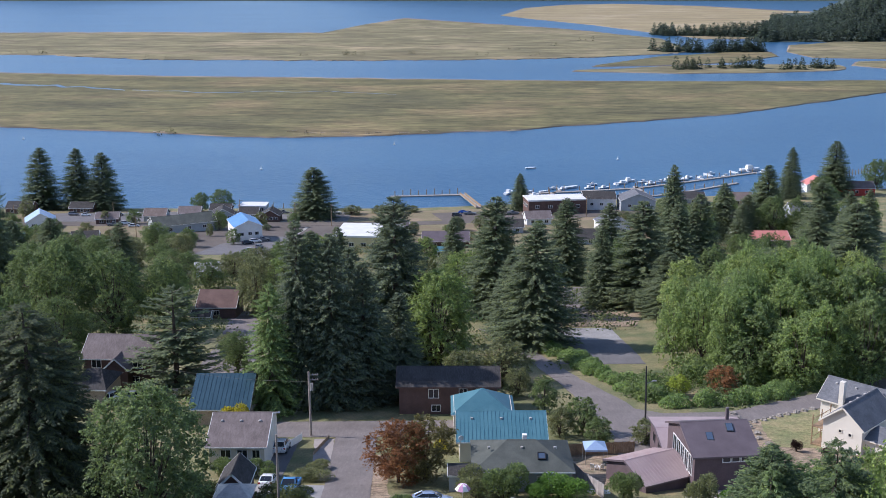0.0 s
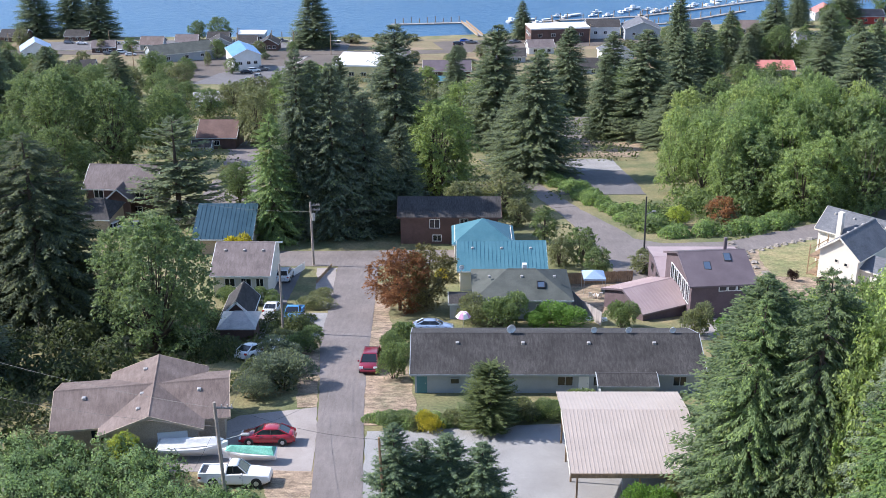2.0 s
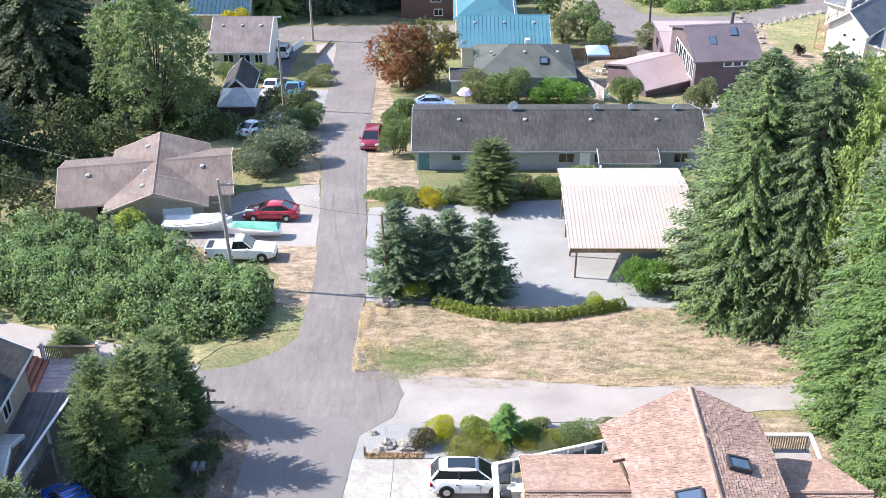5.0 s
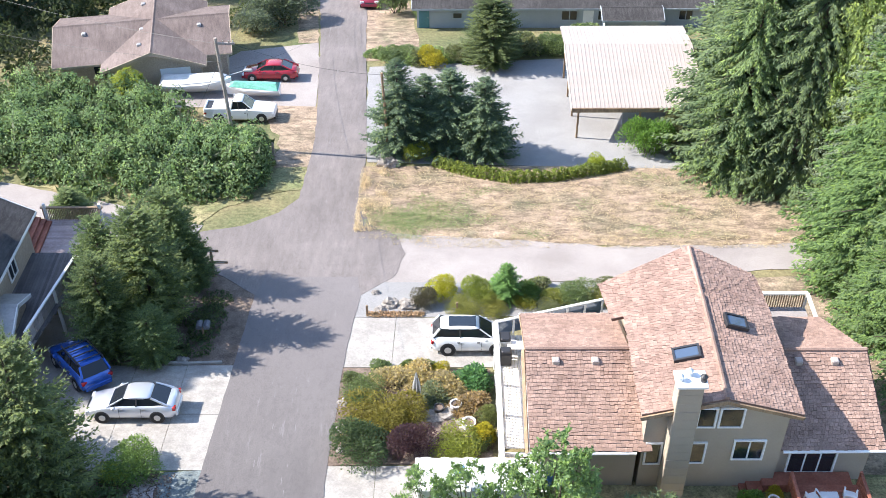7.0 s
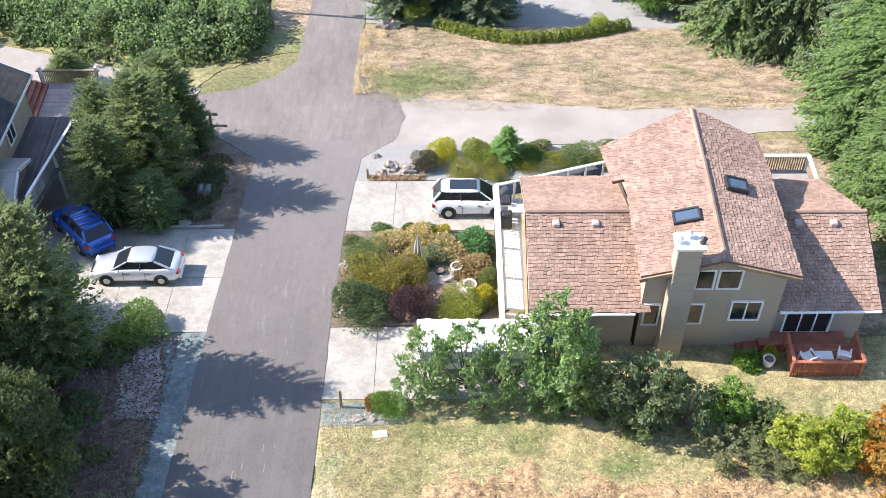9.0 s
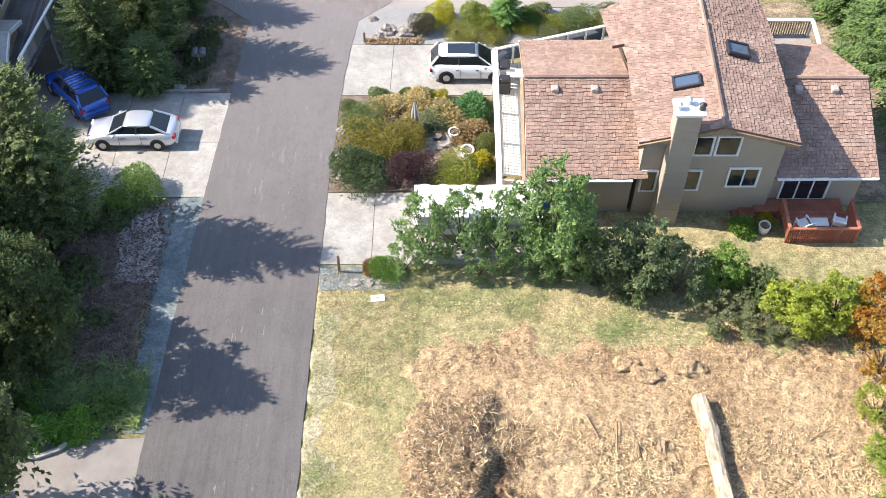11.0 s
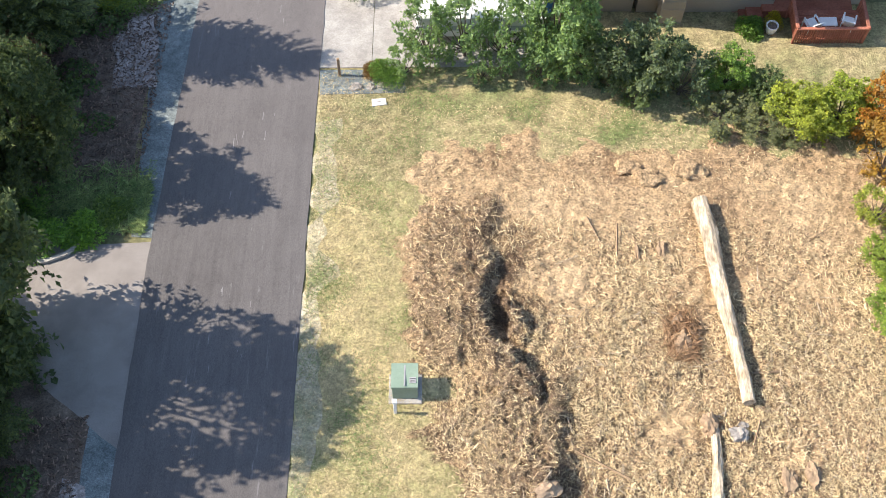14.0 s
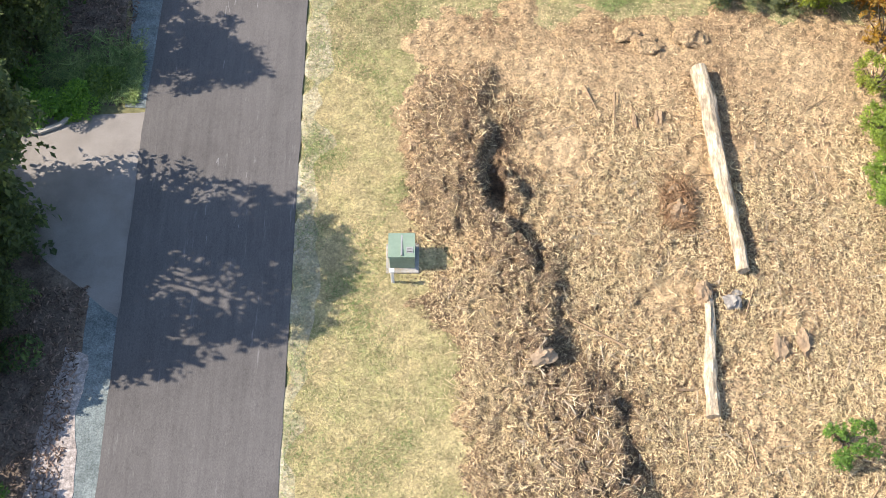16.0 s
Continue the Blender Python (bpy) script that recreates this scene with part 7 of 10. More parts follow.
# waterfront town
for nm, lb, x, y, rz, w, d, hw, rs, wl, rf, rg in [
        ("town_house", "white house with pale blue metal roof", -161, 448, 20, 11, 10, 3.6, 3.2, WHITE, PALEBLUE, "y"), ("town_shed", "small shed with green roof", -151, 408, 0, 5, 5, 2.0, 1.2, WHITE, TEALROOF, "x"),
        ("town_hall", "long building with grey-green metal roof", -102, 438, 28, 24, 11, 4.0, 2.6, GREYWALL, MOSSROOF, "x"), ("town_shop", "two-storey shop with blue metal roof", -73.5, 415, 20, 10, 15, 6.4, 2.2, WHITE, BLUEROOF, "y"),
        ("town_house", "white cottage with patched pale roof", -68, 326, 10, 9, 8, 2.6, 1.6, PALEBLUE, TIN, "x"), ("town_house", "weathered dark-roofed house on the waterfront", -93, 474, 10, 9, 9, 3, 2.4, GREYWALL, GREYROOF, "y"),
        ("town_house", "weathered dark-roofed house on the waterfront", -82, 476, 0, 8, 8, 3, 2.2, DARKWALL, GREYROOF, "x"), ("town_house", "weathered dark-roofed house on the waterfront", -97, 492, 0, 9, 7, 2.6, 2.0, DARKWALL, GREYROOF, "x"), ("town_house", "weathered dark-roofed house on the waterfront", -60, 486, 0, 9, 7, 3.2, 2.0, GREYWALL, GREYROOF, "y"),
        ("town_house", "grey-roofed house on the waterfront", -186, 496, 0, 11, 9, 3, 2.2, DARKWALL, GREYROOF, "x"), ("town_house", "grey-roofed house on the waterfront", -160, 500, 0, 10, 8, 2.6, 2, DARKWALL, GREYROOF, "x"), ("town_house", "brown-roofed house on the waterfront", -120, 470, 0, 9, 8, 3, 2.4, GREYWALL, BROWNROOF, "x"),
        ("town_hall", "dark low-roofed building in town", 1, 392, 0, 16, 10, 3.2, 2.4, DARKWALL, MAUVEROOF, "x"), ("town_shed", "small shed with teal roof", 0.5, 367, 0, 6, 5, 2.4, 0.9, WHITE, TEALROOF, "x"),
        ("town_house", "white gabled waterfront building with dark roof", 69, 500, 0, 14, 11, 5.6, 2.2, WHITE, GREYROOF, "x"), ("town_house", "grey gabled building on the waterfront", 85, 495, 0, 15, 12, 5.2, 3.0, GREYWALL, SLATEROOF, "y"), ("town_house", "white two-storey building in town", 62, 411, 10, 10.5, 10, 5.8, 1.8, WHITE, SLATEROOF, "y"),
        ("town_house", "grey house with dark roof", 51, 394, 0, 9.5, 9, 2.6, 2.6, GREYWALL, GREYROOF, "x"), ("town_house", "house with faded red metal roof", 106, 373, 0, 17, 10, 4.0, 1.9, TANWALL, REDROOF, "x"), ("town_house", "red-roofed boathouse on the shore", 184, 556, 0, 12, 9, 3.4, 3.2, WHITE, REDROOF, "y"),
        ("town_house", "red house with brown roof", 194, 536, 0, 19, 10, 4.2, 2.4, REDWALL, BROWNROOF, "x"), ("town_house", "grey-roofed house among spruces", 144, 449, 0, 12, 10, 4, 3.0, GREYWALL, SLATEROOF, "x"), ("town_house", "brown-roofed house on the waterfront", 134, 507, 0, 9, 9, 3, 2.6, TANWALL, BROWNROOF, "x"),
        ("town_house", "dark-roofed house among tall spruces", 108, 420, 0, 10, 10, 3.4, 3.2, GREYWALL, GREYROOF, "y"), ("town_house", "dark-roofed house on the waterfront", 113, 515, 0, 12, 9, 3.0, 2.2, GREYWALL, GREYROOF, "x"), ("town_house", "small dark-roofed town house", -128, 400, 12, 9, 8, 2.8, 2.2, DARKWALL, GREYROOF, "x"), ("town_house", "small dark-roofed town house", -138, 462, 8, 9, 7, 2.8, 2.0, DARKWALL, CRAFTROOF, "x"), ("town_house", "small dark-roofed town house", -30, 420, 0, 10, 8, 3.0, 2.2, TANWALL, GREYROOF, "x"), ("town_house", "small brown-roofed town house", -18, 436, 0, 9, 8, 3.0, 2.0, WHITE, BROWNROOF, "y"), ("town_house", "small dark-roofed town house", 25, 428, 0, 11, 8, 3.0, 2.2, GREYWALL, GREYROOF, "x"), ("town_house", "small dark-roofed town house", 38, 452, 6, 10, 8, 3.2, 2.2, WHITE, CRAFTROOF, "x"), ("town_house", "small dark-roofed town house", -72, 470, 0, 8, 8, 3.2, 2.2, DARKWALL, GREYROOF, "y"), ("town_house", "small dark-roofed town house", -108, 480, 4, 9, 8, 2.8, 2.2, DARKWALL, CRAFTROOF, "x"), ("town_house", "small brown-roofed town house", 88, 440, 10, 10, 9, 3.2, 2.4, TANWALL, BROWNROOF, "x"), ("town_house", "small dark-roofed town house", 98, 470, 5, 11, 8, 3.2, 2.2, GREYWALL, GREYROOF, "x"),
        ("town_house", "pale house among tall spruces", 160, 440, 0, 10, 10, 4, 2.4, WHITE, PALEBLUE, "x")]:
    house(nm, lb, x, y, max(0.6, g1(x, y)), rz, w, d, hw, rs, wl, rf, rg, 0.4, wins=[("S", -0.5, hw * 0.55, 1.3, 1.1), ("S", 0.1, hw * 0.55, 1.3, 1.1), ("S", 0.6, hw * 0.55, 1.3, 1.1), ("W", -0.3, hw * 0.55, 1.3, 1.1), ("W", 0.4, hw * 0.55, 1.3, 1.1)], group="waterfront buildings", category="building", deep=4)
for nm, lb, x, y, w, d, hw, wl, rf, rz in [("flat_hall", "yellow hall with flat white roof", -28, 388, 16.5, 20, 6.5, YELLOWWALL, WHITEROOF, -6), ("flat_shop", "brown flat-roofed waterfront shop", 48.5, 489, 25.5, 12, 6.4, DARKWALL, WHITEROOF, 8), ("boat_canopy", "white flat-roofed boat shelter", -84, 500, 11.5, 9, 3.2, GREYWALL, WHITEROOF, 0)]:
    house(nm, lb, x, y, max(0.6, g1(x, y)), rz, w, d, hw, 0, wl, rf, "x", 0.2, wins=[("S", u, hw * 0.6, 1.6, 1.2) for u in (-0.7, -0.25, 0.25, 0.7)] + [("W", u, hw * 0.6, 1.4, 1.2) for u in (-0.6, -0.2, 0.2, 0.6)], category="building", flat=True, deep=4)


# ---- vehicles ----
PAINT = {"silver": coat("silver_paint", (0.62, 0.64, 0.68), 0.3, 0.5), "white": coat("white_car_paint", (0.78, 0.78, 0.77), 0.25), "blue": coat("blue_paint", (0.03, 0.12, 0.5), 0.2, 0.3), "red": coat("red_paint", (0.36, 0.02, 0.035), 0.25, 0.1),
         "maroon": coat("maroon_paint", (0.25, 0.02, 0.04), 0.3, 0.2), "skyblue": coat("sky_blue_paint", (0.09, 0.3, 0.62), 0.35), "grey": coat("grey_paint", (0.2, 0.21, 0.23), 0.3, 0.4), "black": coat("black_paint", (0.02, 0.022, 0.026), 0.25), "iceblue": coat("ice_blue_paint", (0.38, 0.48, 0.66), 0.3, 0.3)}


def slope_pose(x, y, rz, dz=0.0):
    s = (g1(x, y + 1) - g1(x, y - 1)) / 2
    return Matrix.Translation((x, y, g1(x, y) + dz)) @ Matrix.Rotation(math.atan(s), 4, "X") @ Matrix.Rotation(radians(rz), 4, "Z")


SHAPES = {  # length, width, height, lower body line (share of length, height), glass foot front and rear, roof front and rear
    "sedan": (4.63, 1.78, 1.45, [(0.5, 0.5), (0.47, 0.66), (0.42, 0.76), (0.24, 0.93), (-0.25, 0.97), (-0.4, 1.0), (-0.475, 0.96), (-0.5, 0.7)], 0.25, -0.42, 0.07, -0.235),
    "suv": (4.45, 1.82, 1.68, [(0.5, 0.55), (0.48, 0.8), (0.42, 0.95), (0.26, 1.06), (-0.3, 1.14), (-0.46, 1.14), (-0.5, 0.8)], 0.27, -0.48, 0.1, -0.39),
    "van": (4.9, 1.95, 1.72, [(0.5, 0.5), (0.47, 0.78), (0.3, 1.0), (-0.3, 1.05), (-0.47, 1.05), (-0.5, 0.7)], 0.31, -0.49, 0.13, -0.43),
    "pickup": (5.5, 1.95, 1.78, [(0.5, 0.6), (0.48, 0.92), (0.2, 1.1), (-0.1, 1.1), (-0.48, 1.08), (-0.5, 0.7)], 0.19, -0.12, 0.06, -0.09),
}


def car(name, shape, paint, x, y, rz, label, group="parked cars", rack=False, sunroof=False, top=None):
    L, Wd, Hh, line, gf, gr, rf, rr_ = SHAPES[shape]
    root = empty(name, slope_pose(x, y, rz, 0.06), label, "car" if shape != "pickup" else "pickup truck", group)
    body = PAINT[paint]
    w = Wd / 2
    rings = []
    fine = []
    for (u0, z0), (u1, z1) in zip(line[:-1], line[1:]):
        fine += [(u0 + (u1 - u0) * q, z0 + (z1 - z0) * q + (0.025 * 4 * q * (1 - q))) for q in (0, 0.33, 0.67)]
    for u, zt in fine + [line[-1]]:
        k = 1.0 - 0.2 * max(0.0, (abs(u) - 0.36) / 0.14) ** 2.2
        xw = u * L
        zl = 0.24 if abs(u) < 0.47 else 0.36
        rings.append([(xw, -w * 0.88 * k, zl), (xw, w * 0.88 * k, zl), (xw, w * k, zl + 0.14), (xw, w * k, min(zt - 0.12, 0.62)), (xw, w * 0.97 * k, zt - 0.07), (xw, w * 0.86 * k, zt),
                      (xw, -w * 0.86 * k, zt), (xw, -w * 0.97 * k, zt - 0.07), (xw, -w * k, min(zt - 0.12, 0.62)), (xw, -w * k, zl + 0.14)])
    part("body", Build().loft(rings), body, root, smooth=shape != "pickup")
    zb = line[-3][1] - 0.06
    za = [z for u, z in line if u <= gf + 0.012][0] - 0.06
    top_y, foot_y = w * 0.72, w * 0.9
    f0, f1, t0, t1 = gf * L, gr * L, rf * L, rr_ * L
    lower = [(f0, -foot_y * 0.95, za), (f0, foot_y * 0.95, za), (f1, foot_y * 0.95, zb), (f1, -foot_y * 0.95, zb)]
    upper = [(t0, -top_y, Hh - 0.09), (t0, top_y, Hh - 0.09), (t1, top_y, Hh - 0.07), (t1, -top_y, Hh - 0.07)]
    k_ = 0.985
    part("cabin", Build().loft([[(p[0] * k_, p[1] * k_, p[2]) for p in lower], [(p[0], p[1] * k_, p[2] - 0.02) for p in upper]]), BLACK, root)
    for nm, i, j in (("windscreen", 0, 1), ("side_window", 1, 2), ("rear_window", 2, 3), ("side_window", 3, 0)):
        q = [Vector(lower[i]), Vector(lower[j]), Vector(upper[j]), Vector(upper[i])]
        mid_ = (q[0] + q[1] + q[2] + q[3]) / 4
        q = [mid_ + (p - mid_) * 0.97 for p in q]
        n_ = (q[1] - q[0]).cross(q[3] - q[0]).normalized()
        if n_.dot(mid_ - Vector(((f0 + f1) / 2, 0, zb))) < 0:
            n_ = -n_
        q = [p + n_ * 0.012 for p in q]
        part(nm, Build().slab(q, 0.025), GLASS, root)
    mid0, mid1 = (t0 * 0.55 + t1 * 0.45), (t0 + t1) / 2
    roof_rings = []
    for q in range(9):
        t = q / 8
        xx = t0 - 0.02 + (t1 - t0 + 0.04) * t
        arch = Hh - 0.09 + 0.09 * (1 - abs(2 * t - 1) ** 3)
        ww = top_y + 0.03 - 0.06 * abs(2 * t - 1) ** 4
        roof_rings.append([(xx, -ww, Hh - 0.11), (xx, ww, Hh - 0.11), (xx, ww * 0.96, arch - 0.03), (xx, ww * 0.8, arch), (xx, -ww * 0.8, arch), (xx, -ww * 0.96, arch - 0.03)])
    part("roof", Build().loft(roof_rings), PAINT[top] if top else body, root, smooth=True)
    pb = [(0, 0.05), (3, 0.06)]
    for i, rad_ in ((0, 0.045), (1, 0.045), (2, 0.07), (3, 0.07)):
        part("pillar", Build().tube(Vector(lower[i]) + Vector((0, 0, 0.03)), Vector(upper[i]), rad_, rad_ * 0.9, 6), body, root)
    for s in (-1, 1):
        xm = (t0 + t1) / 2
        part("pillar", Build().tube((xm + 0.05, s * foot_y * 0.96, zb), (xm, s * (top_y + 0.01), Hh - 0.09), 0.045, 0.04, 6), BLACK if shape != "van" else body, root)
    for sx in (0.31, -0.29):
        for s in (-1, 1):
            r_ = 0.32 if shape in ("sedan", "van") else 0.36
            part("wheel_arch", Build().tube((sx * L, s * (w - 0.12), r_ + 0.02), (sx * L, s * (w + 0.006), r_ + 0.02), r_ * 1.2, r_ * 1.2, 18), BLACK, root)
            tyre = part("tyre", Build().tube((sx * L, s * (w - 0.2), r_), (sx * L, s * (w + 0.015), r_), r_, r_, 18), RUBBER, root)
            part("rim", Build().tube((sx * L, s * (w - 0.02), r_), (sx * L, s * (w + 0.03), r_), r_ * 0.66, r_ * 0.5, 12), STEEL, tyre)
    for s in (-1, 1):
        part("headlight", Build().soft_box(0.455 * L, 0.49 * L, s * w * 0.72 - 0.2, s * w * 0.72 + 0.2, 0.56, 0.7 if shape == "sedan" else 0.82, 0.03), LAMPCLEAR, root)
        part("tail_light", Build().soft_box(-0.497 * L, -0.46 * L, s * w * 0.78 - 0.14, s * w * 0.78 + 0.14, 0.72, 0.92, 0.03), LAMPRED, root)
        part("mirror", Build().soft_box(f0 - 0.5, f0 - 0.32, s * (w + 0.1) - 0.09, s * (w + 0.1) + 0.09, za + 0.05, za + 0.2, 0.03), body, root)
        for q in (0.12, -0.12):
            if shape != "pickup" or q > 0:
                part("door_handle", Build().box(q * L - 0.25, q * L - 0.08, s * w - 0.02, s * w + 0.025, 0.84, 0.88), BLACK if paint != "silver" else STEEL, root)
                part("door_seam", Build().box(q * L - 0.01, q * L + 0.005, s * w - 0.02, s * w + 0.004, 0.36, 0.88), BLACK, root)
    part("bumper", Build().soft_box(0.47 * L, 0.505 * L, -w * 0.8, w * 0.8, 0.3, 0.5, 0.04), BLACK if shape == "pickup" else body, root)
    part("bumper", Build().soft_box(-0.51 * L, -0.48 * L, -w * 0.8, w * 0.8, 0.34, 0.58, 0.04), STEEL if shape == "pickup" else body, root)
    part("grille", Build().soft_box(0.48 * L, 0.497 * L, -w * 0.45, w * 0.45, 0.52, 0.66, 0.02), BLACK, root)
    if shape == "pickup":
        part("bed", Build().box(-0.47 * L, -0.15 * L, -w * 0.78, w * 0.78, 1.0, 1.1), BLACK, root, "dark open truck bed")
        for s in (-1, 1):
            part("bed_side", Build().soft_box(-0.49 * L, -0.13 * L, s * w * 0.88 - 0.08, s * w * 0.88 + 0.08, 0.9, 1.2, 0.03), body, root)
        part("tailgate", Build().soft_box(-0.5 * L, -0.475 * L, -w * 0.85, w * 0.85, 0.7, 1.2, 0.03), body, root)
    if rack:
        for i in range(4):
            xx = t0 - 0.3 + (t1 - t0 + 0.6) * i / 3
            part("roof_rack", Build().box(xx - 0.03, xx + 0.03, -top_y, top_y, Hh + 0.06, Hh + 0.1), BLACK, root)
        for s in (-1, 1):
            part("roof_rack", Build().box(t1, t0, s * top_y - 0.03, s * top_y + 0.03, Hh, Hh + 0.12), BLACK, root)
    if sunroof:
        part("sunroof", Build().soft_box(t1 + 0.5, t0 - 0.2, -top_y * 0.72, top_y * 0.72, Hh - 0.03, Hh + 0.012, 0.01), GLASS, root)
    return root


car("silver_sedan", "sedan", "silver", -15.95, 39.3, 180, "silver sedan parked on the concrete drive")
car("blue_suv", "suv", "blue", -19.6, 42.6, 130, "glossy blue off-roader with roof rack in shade", rack=True, top="blue")
car("white_suv", "suv", "white", 1.35, 44.9, 0, "white compact off-roader with dark glass roof", sunroof=True)
car("white_pickup", "pickup", "white", -16.0, 74.9, 0, "white extended-cab pickup on dry grass")
car("red_sedan", "sedan", "red", -14.7, 82.5, 180, "red sedan on the gravel parking place")
car("red_van", "van", "maroon", -7.3, 101.2, -92, "dark red minivan parked on the lane's edge")
car("blue_pickup", "pickup", "skyblue", -17.5, 120.3, -93, "sky blue pickup parked on gravel")
car("white_sedan", "sedan", "white", -20.4, 123.6, 88, "white car parked beside the blue pickup")
car("white_truck", "suv", "white", -21.2, 140, 88, "white truck on the asphalt house drive")
car("pale_sedan", "sedan", "iceblue", -1.2, 115.2, 0, "pale blue car half hidden by bushes")
car("hidden_car", "sedan", "white", -17.2, 106.8, 30, "white car among garden bushes")
car("hidden_car", "sedan", "white", -19.6, 105.4, 60, "white car among garden bushes")
car("dark_van", "suv", "grey", -47.6, 168.5, 10, "dark grey car before the craftsman garage", "town cars")
car("white_van", "van", "white", -51.8, 168.3, 80, "white van by the craftsman garage", "town cars")
town = [(-124, 448.7, "white", 15), (-129.5, 456, "white", 20), (-133, 452, "grey", 10), (-70, 400, "black", 20), (-68, 404, "white", 20), (-66, 408, "grey", 20), (-51, 400, "black", 80), (-76, 488, "white", 0), (-70, 492, "grey", 10), (9, 490, "blue", 0), (6, 480, "black", 0), (11.5, 485, "grey", 0),
        (-154, 484, "white", 5), (-148, 486, "grey", 0), (-47, 490, "white", 0), (-77, 472, "white", 60), (-73, 340, "white", 30), (-62, 353, "white", 10), (-65, 492, "white", 80), (-140, 484, "black", 0), (-134, 487, "white", 0), (-66, 380, "white", 80), (-64, 388, "grey", 80), (30, 484, "grey", 20), (60, 487, "white", 10), (-160, 486, "grey", 0)]
for i, (x, y, c, rz) in enumerate(town):
    car("town_car", ("sedan", "suv", "pickup")[i % 3], c, x, y, rz, c + (" sedan", " off-roader", " pickup")[i % 3] + " parked near the waterfront", "town cars")


def boat(x, y, rz, s, label, cabin=True, z=0.0, tarp=None):
    root = empty("boat", pose(x, y, z, 0, 0, rz) @ Matrix.Scale(s, 4), label, "boat", "boats")
    rings = []
    for u, k, h in ((-1.0, 0.8, 0.75), (-0.5, 0.95, 0.75), (0.2, 0.9, 0.8), (0.7, 0.5, 0.9), (1.0, 0.06, 1.0)):
        X_ = u * 3
        rings.append([(X_, -0.35 * k, -0.25), (X_, 0.35 * k, -0.25), (X_, 1.1 * k, h * 0.7), (X_, 1.1 * k, h), (X_, -1.1 * k, h), (X_, -1.1 * k, h * 0.7)])
    part("hull", Build().loft(rings), HULL, root)
    if cabin:
        part("cabin", Build().loft([[(-1.2, -0.75, 0.75), (-1.2, 0.75, 0.75), (0.9, 0.6, 0.8), (0.9, -0.6, 0.8)], [(-1.1, -0.65, 1.75), (-1.1, 0.65, 1.75), (0.3, 0.55, 1.75), (0.3, -0.55, 1.75)]]), HULL, root)
        part("windscreen", Build().slab([(0.85, -0.5, 1.0), (0.85, 0.5, 1.0), (0.4, 0.45, 1.6), (0.4, -0.45, 1.6)], 0.06), GLASS, root)
    if tarp:
        part("cover", Build().loft([[(-2.9, -0.95, 0.75), (-2.9, 0.95, 0.75), (2.6, 0.5, 0.95), (2.6, -0.5, 0.95)], [(-2.6, -0.2, 1.25), (-2.6, 0.2, 1.25), (2.0, 0.1, 1.4), (2.0, -0.1, 1.4)]]), tarp, root, "crumpled tarpaulin cover")
    return root


boat(-20.3, 79.6, 2, 0.95, "old boat under a crumpled white tarpaulin", False, g1(-20, 79.6) + 0.55, TARPWHITE)
boat(-15.6, 78.9, 178, 0.72, "small boat under a green tarpaulin", False, g1(-15.6, 78.9) + 0.45, TARPGREEN)
rb = random.Random(5)
for i in range(26):
    t = i / 25
    x, y = 40 + 130 * t + rb.uniform(-2, 2), 548 + 60 * t + rb.uniform(-7, 6)
    boat(x, y, rb.choice([20, 25, 110, 200]), rb.uniform(0.8, 1.3), "white boat moored at the floats", rb.random() > 0.3)
boat(166, 612, 15, 1.9, "larger white cabin cruiser at the end float")
boat(48, 619, 5, 1.0, "small dark open boat out on the river", False)
boat(32, 548, 60, 1.3, "white boat moored by the shore")
for x, y in ((-99, 617), (100, 649), (-268, 728), (205, 662), (-30, 705)):
    by = empty("buoy", pose(x, y, 0), "pale channel marker buoy in the river", "buoy", "river buoys")
    part("float", Build().tube((0, 0, -0.4), (0, 0, 0.5), 0.8, 0.8, 10), HULL, by)
    part("mark", Build().tube((0, 0, 0.5), (0, 0, 2.0), 0.3, 0.15, 8), HULL, by)


# ---- docks ----
def dock(name, pts, wide, label, z=0.5, piles=6, rail=False):
    root = empty(name, pose(pts[0][0], pts[0][1], 0), label, "dock", "docks")
    for a, b in zip(pts[:-1], pts[1:]):
        a, b = Vector((*a, z)), Vector((*b, z))
        u = (b - a).normalized()
        s = Vector((-u.y, u.x, 0)) * wide / 2
        n = max(1, int((b - a).length / 6))
        for i in range(n):
            p, q = a.lerp(b, i / n) + u * 0.05, a.lerp(b, (i + 1) / n) - u * 0.05
            wpart("float_section", Build().slab([p - s, q - s, q + s, p + s], 0.6), DRIFT, root)
    for a, b in zip(pts[:-1], pts[1:]):
        for i in range(piles):
            t = (i + 0.5) / piles
            x, y = a[0] + (b[0] - a[0]) * t, a[1] + (b[1] - a[1]) * t + wide * 0.6
            wpart("pile", Build().tube((x, y, -3), (x, y, 2.6 + (i % 3) * 0.4), 0.22, 0.2, 6), WOODBROWN, root)
    return root


dock("fishing_dock", [(-25, 540), (9, 544.5)], 2.4, "long floating dock on dark piles", piles=9)
ramp = empty("dock_ramp", pose(16, 503, 0), "railed wooden ramp down to the dock", "ramp")
wpart("deck", Build().slab([(8.0, 544, 0.7), (10.4, 544, 0.7), (17.2, 506, 2.2), (14.8, 506, 2.2)], 0.3), DRIFT, ramp)
for x in (0.0, 2.4):
    wpart("rail", Build().slab([(8.0 + x, 544, 1.7), (8.1 + x, 544, 1.7), (14.9 + x, 506, 3.2), (14.8 + x, 506, 3.2)], 0.9), WOODBROWN, ramp)
dock("marina_dock", [(40, 546), (94, 560), (120, 575), (169, 606)], 2.2, "marina float with berthed boats", piles=7)
dock("marina_dock", [(70, 530), (110, 545), (150, 575)], 2.0, "marina float with berthed boats", piles=7)
dock("marina_dock", [(45, 532), (58, 556)], 1.8, "marina float with berthed boats", piles=3)
